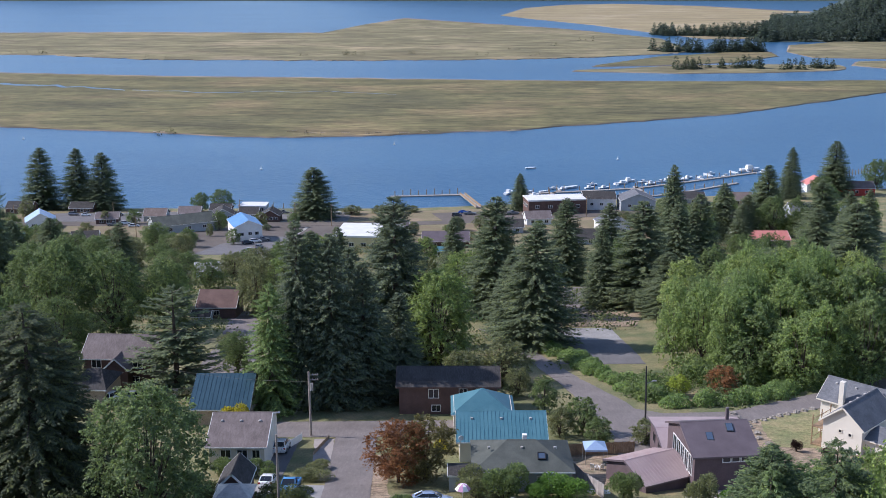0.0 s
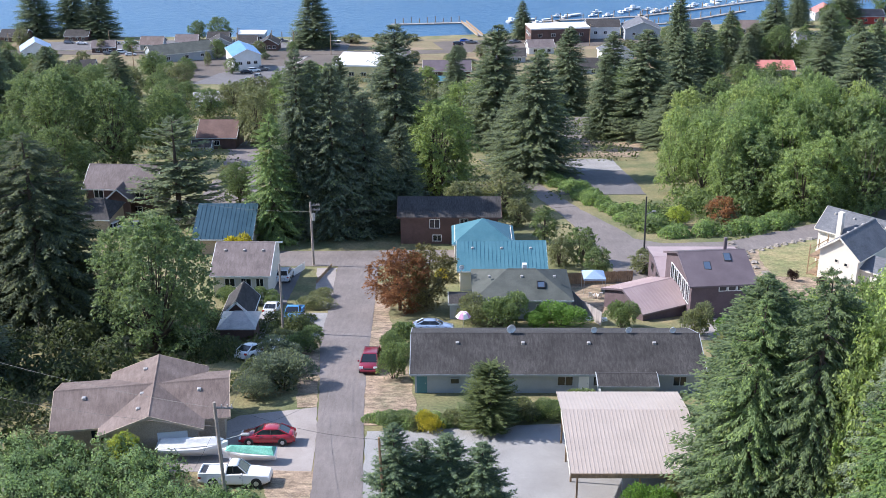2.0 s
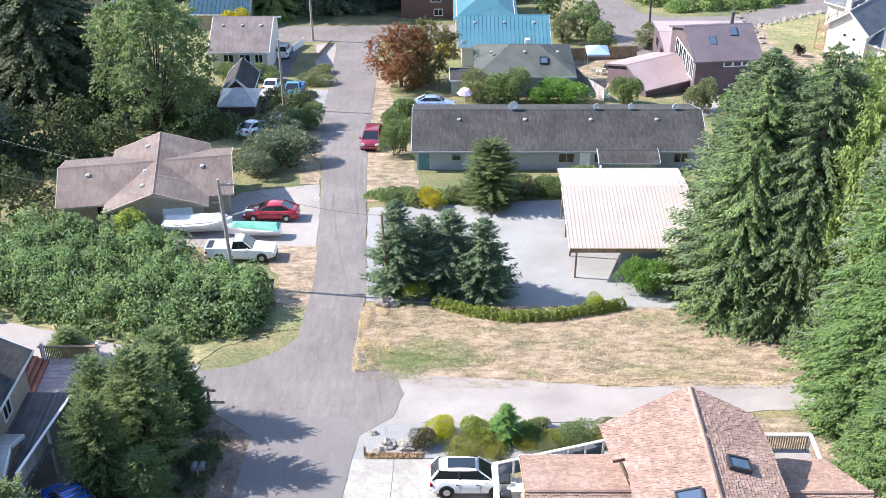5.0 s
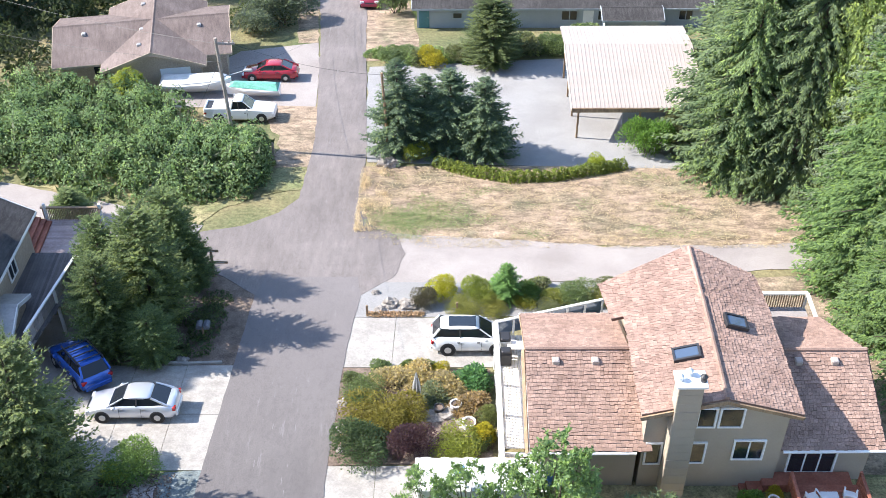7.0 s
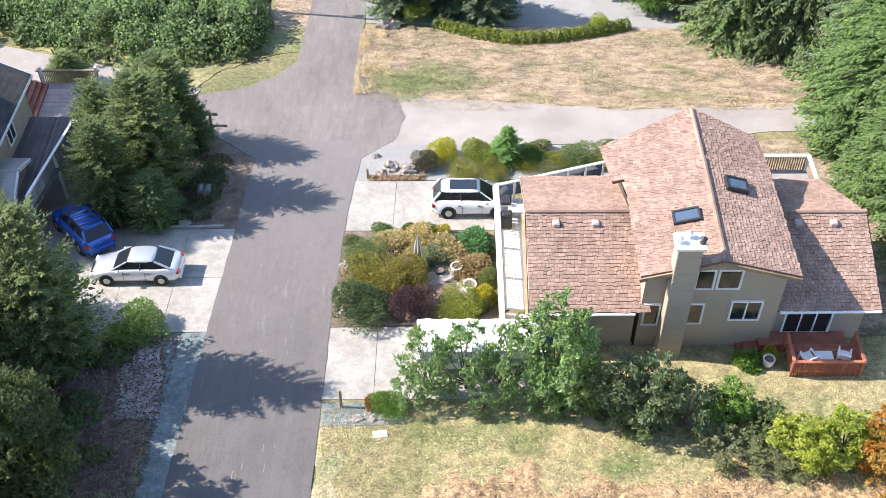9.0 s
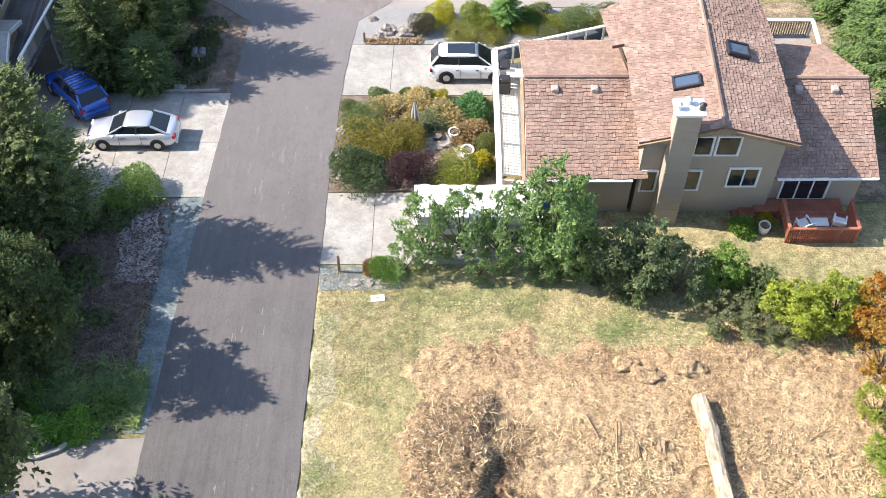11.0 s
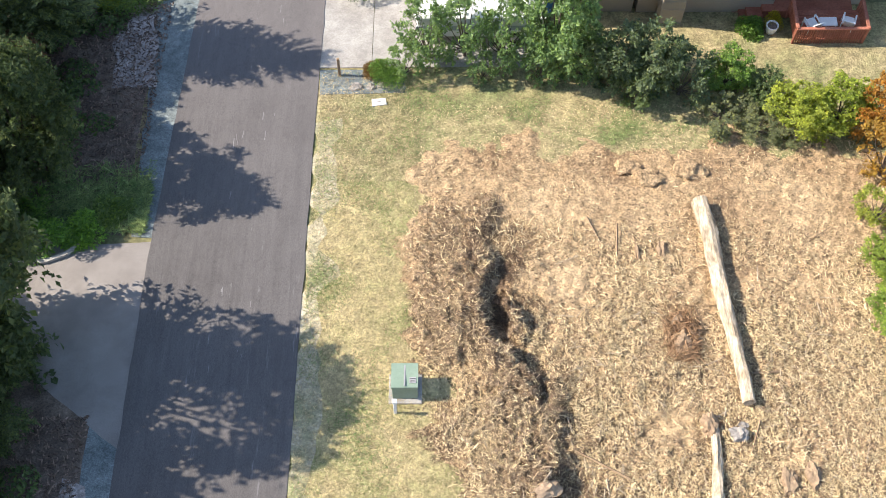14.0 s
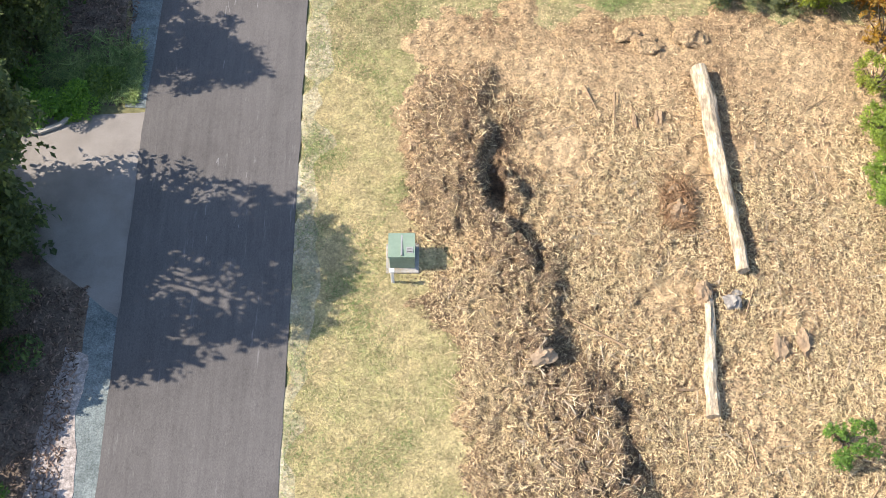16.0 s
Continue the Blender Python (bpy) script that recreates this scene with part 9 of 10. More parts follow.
# bushes near the ranch house, gravel yard and gardens: place, height, width, colour
for x, y, h, w, c, k, lb in [
        (-1.2, 85.0, 1.9, 2.4, YELLOW, "bush_a", "golden yellow bush by the gravel yard"), (-4.2, 86.2, 1.5, 3.4, MID, "bush_a", "green bush by the gravel yard"), (-2.7, 85.6, 1.2, 2.2, OLIVE, "bush_c", "olive bush by the gravel yard"), (1.2, 86.2, 1.8, 2.6, OLIVE, "bush_a", "olive bush by the gravel yard"),
        (7.1, 87.6, 2.2, 3.4, OLIVE, "bush_c", "olive bush by the gravel yard"), (9.6, 87.6, 2.0, 3.2, MID, "bush_a", "green bush by the gravel yard"), (5.8, 87.2, 2.0, 2.6, MID, "bush_a", "green bush by the gravel yard"), (12.4, 90.5, 1.6, 3.4, MID, "bush_c", "green bush before the ranch house"),
        (-4.7, 98.0, 4.2, 3.2, MID, "bush_a", "tall bush at the ranch house corner"), (-5.2, 104, 3.2, 3.4, MID, "bush_a", "tall bush beside the lane"), (-4.6, 110, 3.0, 3.6, MID, "bush_c", "tall bush beside the lane"), (-2.4, 96.0, 1.8, 1.6, MID, "bush_a", "small bush at the ranch house corner"),
        (14.6, 69.0, 3.4, 3.6, VIVID, "bush_a", "bright green rounded bush beside the carport"), (16.6, 70.2, 3.2, 3.2, OLIVE, "bush_a", "olive bush beside the carport"), (-2.2, 67.9, 1.8, 2.0, LIME, "bush_b", "yellow-green bush by the short pole"), (10.6, 66.4, 1.4, 1.6, LIME, "bush_b", "yellow-green bush in the hedge"),
        (-0.2, 139.6, 2.0, 2.6, YELLOW, "bush_a", "bright yellow bush beside the teal house"), (-29.4, 150.6, 4.6, 4.0, YELLOW, "bush_a", "golden bush before the dark teal roof"), (46.4, 139.6, 2.0, 1.6, (0.05, 0.03, 0.03), "bush_b", "dark purple shrub on the lawn"), (49.3, 137, 1.8, 1.4, PURPLE, "bush_b", "dark purple shrub on the lawn"), (48, 124.6, 1.2, 2.2, OLIVE, "bush_c", "low bush in the dry garden"),
        (-26.5, 128.6, 2.6, 3.6, MID, "bush_a", "green bush before the cream-walled house"), (-23.6, 128.2, 2.4, 3.6, MID, "bush_a", "green bush before the cream-walled house"), (-21.0, 127.6, 2.0, 3.0, MID, "bush_a", "green bush before the cream-walled house"),
        (-15.6, 126.5, 1.6, 4.2, OLIVE, "bush_a", "spreading shrub beside the gravel drive"), (-15.4, 131, 1.4, 3.4, OLIVE, "bush_a", "spreading shrub beside the gravel drive"), (-17.0, 109.5, 2.2, 3.6, OLIVE, "bush_a", "yellowing shrub below the pickups"), (-14.6, 107.4, 2.8, 4.4, MID, "bush_a", "shaded shrub below the pickups"), (-16.0, 101, 3.5, 5.2, DARK, "bush_a", "dark shaded bush west of the lane"), (-15.2, 95.5, 4.2, 5.6, DARK, "bush_a", "dark shaded bush west of the lane"), (-17.4, 93, 3, 4.6, DARK, "bush_a", "dark shaded bush west of the lane"),
        (-14.9, 34.9, 1.5, 3.0, (0.24, 0.36, 0.12), "bush_b", "low rounded green shrub beside the drive"), (-15.9, 34.6, 0.9, 1.6, LIME, "bush_b", "yellow-green shrub beside the drive"), (-16.4, 21.2, 0.9, 2.2, (0.24, 0.44, 0.1), "bush_c", "bright green plants at the kerb"), (-15.0, 21.5, 0.8, 1.9, (0.26, 0.46, 0.1), "bush_c", "bright green plants at the kerb"), (-17.8, 22.2, 1.0, 2.6, (0.2, 0.34, 0.1), "bush_c", "green plants behind the kerb"), (-13.8, 22.2, 0.7, 1.8, (0.22, 0.32, 0.1), "bush_c", "green plants behind the kerb"),
        (-15.6, 47.3, 0.9, 1.1, LIME, "bush_b", "small lime shrub in pine shade"),
        # front garden of the shingle house
        (-4.4, 40.6, 1.1, 2.5, (0.2, 0.26, 0.11), "bush_b", "green mounded shrub in the front garden"), (-3.9, 38.4, 1.4, 3.6, (0.28, 0.25, 0.06), "bush_b", "golden-olive shrub in the front garden"), (-2.2, 38.5, 1.3, 3.0, (0.28, 0.25, 0.06), "bush_b", "golden-olive shrub in the front garden"), (-4.1, 36.2, 1.8, 3.3, (0.11, 0.165, 0.08), "bush_b", "dark green shrub in the front garden"),
        (-1.7, 36.6, 1.8, 2.6, (0.115, 0.065, 0.08), "bush_b", "dark purple smoke bush in the front garden"), (0.4, 36.3, 1.5, 2.8, (0.29, 0.33, 0.07), "bush_b", "lime-green shrub in the front garden"), (1.5, 36.6, 1.0, 1.4, MID, "bush_b", "green shrub beside the deck"), (1.9, 37.2, 1.0, 1.2, YELLOW, "bush_b", "yellow shrub beside the deck"),
        (1.6, 41.4, 1.2, 2.3, (0.14, 0.29, 0.12), "bush_c", "broad-leaved green plant beside the deck"), (-2.9, 42.0, 0.8, 2.1, (0.55, 0.46, 0.26), "bush_c", "straw-coloured ornamental grass"), (-1.6, 42.1, 0.9, 2.2, (0.58, 0.48, 0.26), "bush_c", "straw-coloured ornamental grass"), (-0.3, 42.6, 0.7, 1.0, YELLOW, "bush_b", "small yellow flowering shrub"),
        (-3.6, 42.8, 0.5, 1.2, MID, "bush_c", "spiky green plant at the drive"), (0.2, 41.0, 1.0, 2.4, (0.45, 0.37, 0.2), "bush_c", "dry straw-coloured ornamental grass"), (1.2, 39.6, 1.0, 2.3, (0.38, 0.28, 0.16), "bush_c", "dry straw-coloured ornamental grass"), (-0.7, 40.4, 0.8, 2.0, (0.24, 0.28, 0.17), "bush_c", "grey-green ornamental grass"),
        # rock bed by the gravel lane
        (-0.3, 49.9, 1.3, 2.2, (0.5, 0.5, 0.05), "bush_b", "bright chartreuse shrub in the rock bed"), (2.0, 49.6, 1.6, 2.4, (0.3, 0.36, 0.08), "bush_b", "yellow-green conifer shrub"), (3.5, 49.7, 2.7, 2.7, (0.2, 0.36, 0.12), "young_spruce", "bright green dwarf spruce in the rock bed"), (0.9, 48.5, 0.9, 2.2, (0.32, 0.33, 0.1), "bush_b", "low yellow-green garden shrub"), (-1.4, 48.9, 1.5, 1.6, (0.15, 0.14, 0.1), "bush_b", "grey-brown shrub in the rock bed"),
        (2.7, 48.3, 0.8, 2.0, (0.34, 0.34, 0.1), "bush_b", "low yellow-green garden shrub"), (4.6, 49.0, 0.8, 1.6, (0.3, 0.3, 0.06), "bush_b", "low yellow-green garden shrub"), (7.6, 49.8, 1.3, 2.6, MID, "bush_b", "dark green rounded shrub in the rock bed"), (5.8, 48.4, 0.8, 1.5, OLIVE, "bush_b", "olive shrub in the rock bed"), (9.4, 50.6, 0.8, 1.6, OLIVE, "bush_b", "olive shrub in the rock bed"),
        (4.9, 49.6, 1.2, 1.8, (0.2, 0.3, 0.1), "bush_b", "green shrub in the rock bed"), (6.4, 49.4, 1.0, 1.8, (0.34, 0.36, 0.1), "bush_b", "low yellow-green garden shrub"), (5.4, 50.8, 0.8, 1.8, OLIVE, "bush_c", "olive shrub in the rock bed"), (8.8, 49.2, 0.9, 1.8, (0.3, 0.3, 0.1), "bush_b", "low yellow-green garden shrub"),
        (2.0, 38.6, 0.9, 1.3, (0.26, 0.3, 0.12), "bush_b", "green shrub beside the deck"), (1.9, 37.0, 1.3, 1.3, YELLOW, "bush_c", "golden shrub beside the deck"), (-4.9, 41.9, 0.6, 1.2, (0.2, 0.24, 0.12), "bush_c", "spiky green plant at the drive"), (-2.2, 43.0, 0.5, 1.0, (0.2, 0.26, 0.1), "bush_c", "spiky green plant at the drive"), (-1.0, 42.9, 0.5, 1.0, (0.2, 0.26, 0.1), "bush_c", "spiky green plant at the drive"),
        (15.2, 33.0, 0.8, 1.0, YELLOW, "bush_b", "yellow potted shrub beside the red deck"), (-2.6, 29.9, 1.0, 1.8, VIVID, "bush_b", "green shrub at the end of the drive"), (-3.3, 30.2, 0.8, 1.2, (0.24, 0.14, 0.05), "bush_b", "reddish low shrub at the drive"), (13.6, 51.2, 1.6, 2.0, OLIVE, "bush_c", "wispy bush behind the house"),
        (13.9, 32.6, 0.9, 1.4, VIVID, "bush_c", "green plant below the house wall"), (6.9, 118.0, 4.6, 5.2, MID, "bush_a", "large shrub behind the ranch house"), (3.5, 119.0, 3.6, 5.0, OLIVE, "bush_a", "large shrub behind the ranch house"), (13.5, 118.2, 3.2, 5.4, VIVID, "bush_a", "sunlit green shrubs before the hip house"), (10.6, 117.4, 2.6, 3.4, VIVID, "bush_a", "sunlit green shrubs before the hip house"),
        (20.2, 117.2, 4.0, 3.6, MID, "bush_a", "tall green bush beside the pink roof"), (28, 114, 4.2, 4.0, OLIVE, "bush_a", "grey-green bush before the plum house"), (31, 112, 2.6, 3.4, VIVID, "bush_a", "bright green bush before the plum house"), (37, 108, 6, 6, MID, "bush_a", "large green bush above the ranch roof"), (33, 104, 6, 6, OLIVE, "bush_a", "large green bush above the ranch roof"), (40, 104, 6.5, 6.5, MID, "bush_a", "large green bush above the ranch roof"), (29, 101, 6, 6, OLIVE, "bush_a", "large green bush above the ranch roof")]:
    plant("garden_bush" if k[:4] == "bush" else "dwarf_spruce", k, x, y, h, w, c, lb, "", "bush")


# ---- the cleared lot: logs, stones, straw and brush ----
def log(name, a, b, r0, r1, label, seed):
    a, b = Vector(a), Vector(b)
    rings = []
    w = (b - a).normalized()
    u = Vector((0, 0, 1)).cross(w).normalized()
    v = w.cross(u)
    for i in range(22):
        t = i / 21
        c = a.lerp(b, t) + u * 0.05 * noise.noise((t * 3, seed, 0))
        r_ = r0 + (r1 - r0) * t
        rings.append([c + (u * math.cos(k * 0.5236) + v * math.sin(k * 0.5236)) * r_ * (1 + 0.3 * noise.noise((math.cos(k * 0.52) * 1.3, math.sin(k * 0.52) * 1.3 + seed, t * 5)) + 0.26 * noise.noise((k * 1.7, t * 9, seed))) for k in range(12)])
    ob = solid(name, Build().loft(rings), BLEACHED)
    return tagged(ob, label, "log", "bleached logs")


log("bleached_log", (10.4, 22.7, lot_lift(10.15, 23) + 0.32), (11.0, 13.5, lot_lift(11.25, 13.4) + 0.26), 0.36, 0.23, "long sun-bleached log on cleared soil", 1)
log("bleached_log", (9.65, 12.7, lot_lift(9.95, 12.9) + 0.14), (9.25, 7.9, lot_lift(9.1, 7.5) + 0.14), 0.16, 0.27, "shorter sun-bleached log with splayed root end", 5)


def boulder(name, x, y, s, material, label, seed, flat=0.6, z=None, cat="rock"):
    b = bmesh.new()
    bmesh.ops.create_icosphere(b, subdivisions=3, radius=1)
    for p in b.verts:
        n_ = 1 + 0.5 * noise.noise(p.co * 1.3 + Vector((seed * 3.1, 0, 0))) + 0.3 * noise.noise(p.co * 3.4 + Vector((0, seed, 0)))
        p.co = Vector((p.co.x * s[0], p.co.y * s[1], p.co.z * s[2])) * n_
    me = bpy.data.meshes.new(name)
    b.to_mesh(me)
    b.free()
    me.materials.append(material)
    ob = new(name, me)
    ob.location = (x, y, (lot_lift(x, y) if z is None else z) + s[2] * 0.3)
    return tagged(ob, label, cat, "stones and stumps")


for i, (x, y, s, m_, lb) in enumerate([(10.5, 12.3, (0.34, 0.3, 0.26), ROCK, "brown stone beside the log"), (9.5, 12.7, (0.3, 0.5, 0.3), WOODBROWN, "broken stump beside the log"), (12.0, 10.5, (0.32, 0.5, 0.2), WOODBROWN, "tilted slab of old wood in the lot"), (12.9, 10.7, (0.26, 0.5, 0.2), WOODBROWN, "weathered stump piece in soil"),
                                     (8.9, 16.1, (0.38, 0.5, 0.36), WOODBROWN, "rotten mossy stump in the lot"), (8.85, 17.0, (0.3, 0.35, 0.2), TWIG, "crumbled stump in the lot"), (8.6, 20.4, (0.18, 0.35, 0.2), WOODBROWN, "small stump in the lot"), (7.6, 20.3, (0.1, 0.4, 0.16), WOODBROWN, "small stump in the lot"),
                                     (2.8, 4.6, (0.16, 0.14, 0.1), ROCK, "pale stone in the brush"), (10.7, 12.7, (0.2, 0.14, 0.08), ROCK, "pale stone beside the log"), (3.4, 10.2, (0.5, 0.4, 0.25), TWIG, "brush clump in the lot"), (10.2, 24.4, (0.7, 0.5, 0.3), SOIL, "clod of churned soil"), (8.4, 24.0, (0.6, 0.4, 0.28), SOIL, "clod of churned soil"), (7.6, 24.6, (0.5, 0.4, 0.25), SOIL, "clod of churned soil")]):
    boulder("stone" if m_ == ROCK else ("clod" if m_ == SOIL else "stump"), x, y, s, m_, lb, i + 1, cat="rock" if m_ == ROCK else ("soil" if m_ == SOIL else "stump"))
for i, (x, y, s) in enumerate([(-3.3, 49.0, (0.5, 0.4, 0.4)), (-2.3, 48.8, (0.6, 0.4, 0.35)), (-3.9, 48.4, (0.3, 0.3, 0.2)), (-1.9, 49.2, (0.4, 0.3, 0.3)), (-4.2, 50.2, (0.25, 0.2, 0.2)), (0.1, 39.0, (0.6, 0.4, 0.25)), (0.9, 38.2, (0.45, 0.4, 0.3)), (-0.6, 38.9, (0.6, 0.5, 0.18)), (-5.4, 40.0, (0.25, 0.25, 0.2)), (-5.3, 38.0, (0.25, 0.3, 0.2)), (-5.2, 36.4, (0.2, 0.25, 0.16)), (-2.9, 29.4, (0.22, 0.2, 0.15)), (-3.4, 29.3, (0.18, 0.2, 0.15)), (-4.1, 29.3, (0.3, 0.2, 0.15)), (-4.2, 66.9, (0.7, 0.5, 0.5)), (-14.4, 43.6, (0.3, 0.3, 0.2))]):
    boulder("garden_rock", x, y, s, ROCK, "grey garden boulder among plants", i + 40, z=g1(x, y))


def sticks(name, n, area, length, thick, material, seed, label, dens=None, lift=0.02, steep=0.25, bent=False):
    """Straw or twigs strewn over an area, each a thin three-sided prism."""
    r = np.random.default_rng(seed)
    P = []
    while len(P) < n:
        x, y = r.uniform(area[0], area[1]), r.uniform(area[2], area[3])
        if dens is None or r.random() < dens(x, y):
            P.append((x, y))
    P = np.array(P)
    lot = area[0] > -3 and area[3] < 28
    z = np.array([lot_lift(x, y) if lot else g1(x, y) + 0.04 for x, y in P]) + lift + r.uniform(0, 0.05, n)
    a = r.uniform(0, np.pi * 2, n)
    L = length * r.uniform(0.4, 1.6, n)
    dz = r.normal(0, steep, n) * L * 0.5
    way = np.stack([np.cos(a) * L, np.sin(a) * L, dz], -1)
    A = np.stack([P[:, 0], P[:, 1], z + np.abs(dz) * 0.5], -1) - way / 2
    side = np.stack([-np.sin(a), np.cos(a), np.zeros(n)], -1) * (thick * r.uniform(0.6, 1.4, n))[:, None]
    up = np.zeros((n, 3))
    up[:, 2] = thick * 1.2
    bend = np.stack([-np.sin(a), np.cos(a), np.zeros(n)], -1) * (L * r.normal(0, 0.08, n))[:, None]
    B = A + way
    M = A + way * 0.5 + bend
    rows_ = []
    for C, k in ((A, 1.0), (M, 1.0), (B, 0.4)) if bent else ((A, 1.0), (B, 0.5)):
        rows_ += [C - side * k, C + side * k, C + up * k]
    v = np.stack(rows_, 1).reshape(-1, 3)
    i = np.arange(n) * (9 if bent else 6)
    f = []
    for o in (0, 3) if bent else (0,):
        for p, q in ((1, 2), (2, 0)):
            f.append(np.stack([i + o + p, i + o + 3 + p, i + o + 3 + q, i + o + q], -1))
    ob = new(name, array_mesh(name, v, np.concatenate(f), material))
    return tagged(ob, label, "plants", kind="stuff")


GREENBLADE = mat("green_blade", (0.14, 0.22, 0.07), (0.3, 0.36, 0.13), 2, 20, 0.8, 0.0, vary=0.4)
EDGING = mat("orange_leaf", (0.24, 0.17, 0.09), (0.42, 0.26, 0.14), 2, 20, 0.8, 0.0, vary=0.4)
LEAFLITTER = mat("leaf_litter", (0.1, 0.065, 0.045), (0.27, 0.185, 0.145), 3, 20, 0.85, 0.0, vary=0.5)
RUSTWOOD = mat("crumbled_wood", (0.22, 0.12, 0.06), (0.42, 0.27, 0.15), 2, 20, 0.9, 0.2, vary=0.5)
DARKTWIG = mat("dark_bark_scrap", (0.12, 0.078, 0.048), (0.26, 0.17, 0.105), 2, 20, 0.9, 0.2, vary=0.4)


def heap_dens(x, y):
    if (x < 1.3 and 13.4 < y < 15.2) or (abs(x - 2.05) < 0.34 and abs(y - 17.6) < 1.6) or x < -1.7 + verge_shift(y):
        return 0.0
    return min(1.0, heap_at(x, y) * (1.3 + 1.6 * noise.noise((x * 0.6, y * 0.6, 5))))


def lot_dens(x, y):
    if abs(x - 2.05) < 0.36 and abs(y - 17.6) < 1.6:
        return 0.0
    patch = 0.55 + 0.9 * noise.noise((x * 0.35, y * 0.35, 9))
    return max(0.015, patch * (0.07 + 0.93 * min(1, max(0, (22 - y) / 6))) * min(1, max(0, (x + 1.9 - verge_shift(y) + noise.noise((0, y * 0.7, 3))) / 1.2)))


sticks("straw_litter", 76000, (-2.0, 19, 2, 27.4), 0.14, 0.0115, STRAW, 1, "dry straw strewn over the soil", lot_dens, lift=0.0, steep=0.6)
sticks("dark_litter", 52000, (-2.0, 19, 2, 27.4), 0.11, 0.017, DARKTWIG, 8, "dark bark scraps strewn over the soil", lot_dens, lift=-0.01, steep=0.5)
sticks("brush_heap", 22000, (-2.0, 10, -2, 24.5), 0.2, 0.011, TWIG, 2, "heap of dry brown brush and twigs", heap_dens, lift=0.0, steep=0.7, bent=True)
sticks("dark_brush", 24000, (0.5, 9.5, -2, 21.5), 0.16, 0.014, DARKTWIG, 21, "dark churned bark and roots along the brink", lambda x, y: math.exp(-((x - heap_brink(y) - 0.1) / 1.15) ** 2) * max(0.02, 0.45 + 1.3 * noise.noise((x * 0.9, y * 0.6, 3))), lift=0.0, steep=0.7)
sticks("dark_heap", 27000, (-1.8, 9, -2, 23.5), 0.12, 0.012, DARKTWIG, 33, "dark bark scraps on the brush heap", heap_dens, lift=0.01, steep=0.6)
sticks("brush_straw", 6000, (-2.0, 10, -2, 24.5), 0.22, 0.0125, STRAW, 7, "pale stalks lying on the brush heap", heap_dens, lift=0.03, steep=0.6, bent=True)
sticks("long_straw", 4500, (-1, 19, 0, 22), 0.28, 0.012, STRAW, 12, "longer dry stalks on the soil", lambda x, y: max(0.0, 0.1 + 1.5 * noise.noise((x * 0.4, y * 0.4, 4))), lift=0.02, steep=0.4, bent=True)
sticks("split_wood", 260, (2.6, 7.0, 2, 10.5), 0.42, 0.028, BLEACHED, 14, "pale split branches on the brush heap", lambda x, y: 1.0 if x < heap_brink(y) else 0.15, lift=0.05, steep=0.4)
sticks("verge_scraps", 2600, (-1.8, 1.2, 8.6, 13.4), 0.1, 0.012, DARKTWIG, 61, "dark bark scraps on the trampled verge", lambda x, y: math.exp(-((x + 0.9 - (13 - y) * 0.28) / 0.7) ** 2) * 0.9, lift=-0.02, steep=0.4)
sticks("pale_sticks", 800, (0, 19, 0, 20), 0.6, 0.018, BLEACHED, 3, "pale broken sticks on the soil", lot_dens)
sticks("large_sticks", 30, (2, 20, 2, 22), 1.5, 0.045, WOODBROWN, 4, "larger broken branches on the soil", steep=0.05)
sticks("green_blades", 15000, (-5.65, 17, -2, 30.2), 0.1, 0.008, GREENBLADE, 15, "short green grass blades", lambda x, y: max(0.0, 0.12 + 1.5 * noise.noise((x * 0.45, y * 0.4, 7))) if x < -1.2 or y > 26.4 + 1.3 * noise.noise((x * 0.5, 3, 3)) else 0.0, lift=0.0, steep=0.9)
sticks("leaf_litter", 6500, (-20, -13.0, 21.5, 34.7), 0.13, 0.03, LEAFLITTER, 17, "fallen brown and pink leaves on the bark bed", steep=0.3)
sticks("leaf_litter_south", 7500, (-19, -13.2, -4, 13.2), 0.13, 0.03, LEAFLITTER, 18, "fallen brown and pink leaves on the bark bed", steep=0.3)
sticks("drive_edging", 800, (-4.6, -1.3, 47.72, 48.2), 0.12, 0.025, EDGING, 16, "orange-red low plants along the drive", steep=0.9)
sticks("border_straw", 8000, (-1.8, 18, 24.3, 28.2), 0.1, 0.008, STRAW, 41, "loose straw over the edge of grass and soil", lambda x, y: max(0.05, 0.6 + noise.noise((x * 0.6, y * 0.8, 2))), lift=-0.03)
sticks("border_blades", 9000, (-1.8, 18, 25.2, 30.0), 0.1, 0.008, GREENBLADE, 42, "short grass at the edge of the soil", lambda x, y: max(0.02, 0.4 + noise.noise((x * 0.9, y * 0.9, 5))), lift=-0.06, steep=0.9)
sticks("stump_litter", 1400, (8.2, 9.6, 15.2, 17.8), 0.3, 0.02, RUSTWOOD, 31, "crumbled red-brown stump wood", lambda x, y: math.exp(-((x - 8.9) / 0.45) ** 2 - ((y - 16.4) / 0.8) ** 2), lift=0.12, steep=0.9)
sticks("bed_grass", 5000, (-17, -12.4, 21.4, 25.2), 0.34, 0.014, GREENBLADE, 51, "long green grass at the edge of the bark bed", lambda x, y: max(0.0, min(1.0, (25.2 - y) / 2.5) * (0.55 + noise.noise((x * 0.7, y * 0.7, 2)))), steep=0.9)
sticks("verge_blades", 30000, (-5.65, 0.9, -2, 30.2), 0.09, 0.0075, DRYBLADE, 5, "short dry grass blades on the verge", lambda x, y: 1.0 if x < -1.5 + verge_shift(y) + 0.7 * noise.noise((x, y * 0.9, 6)) else 0.0, steep=0.9)
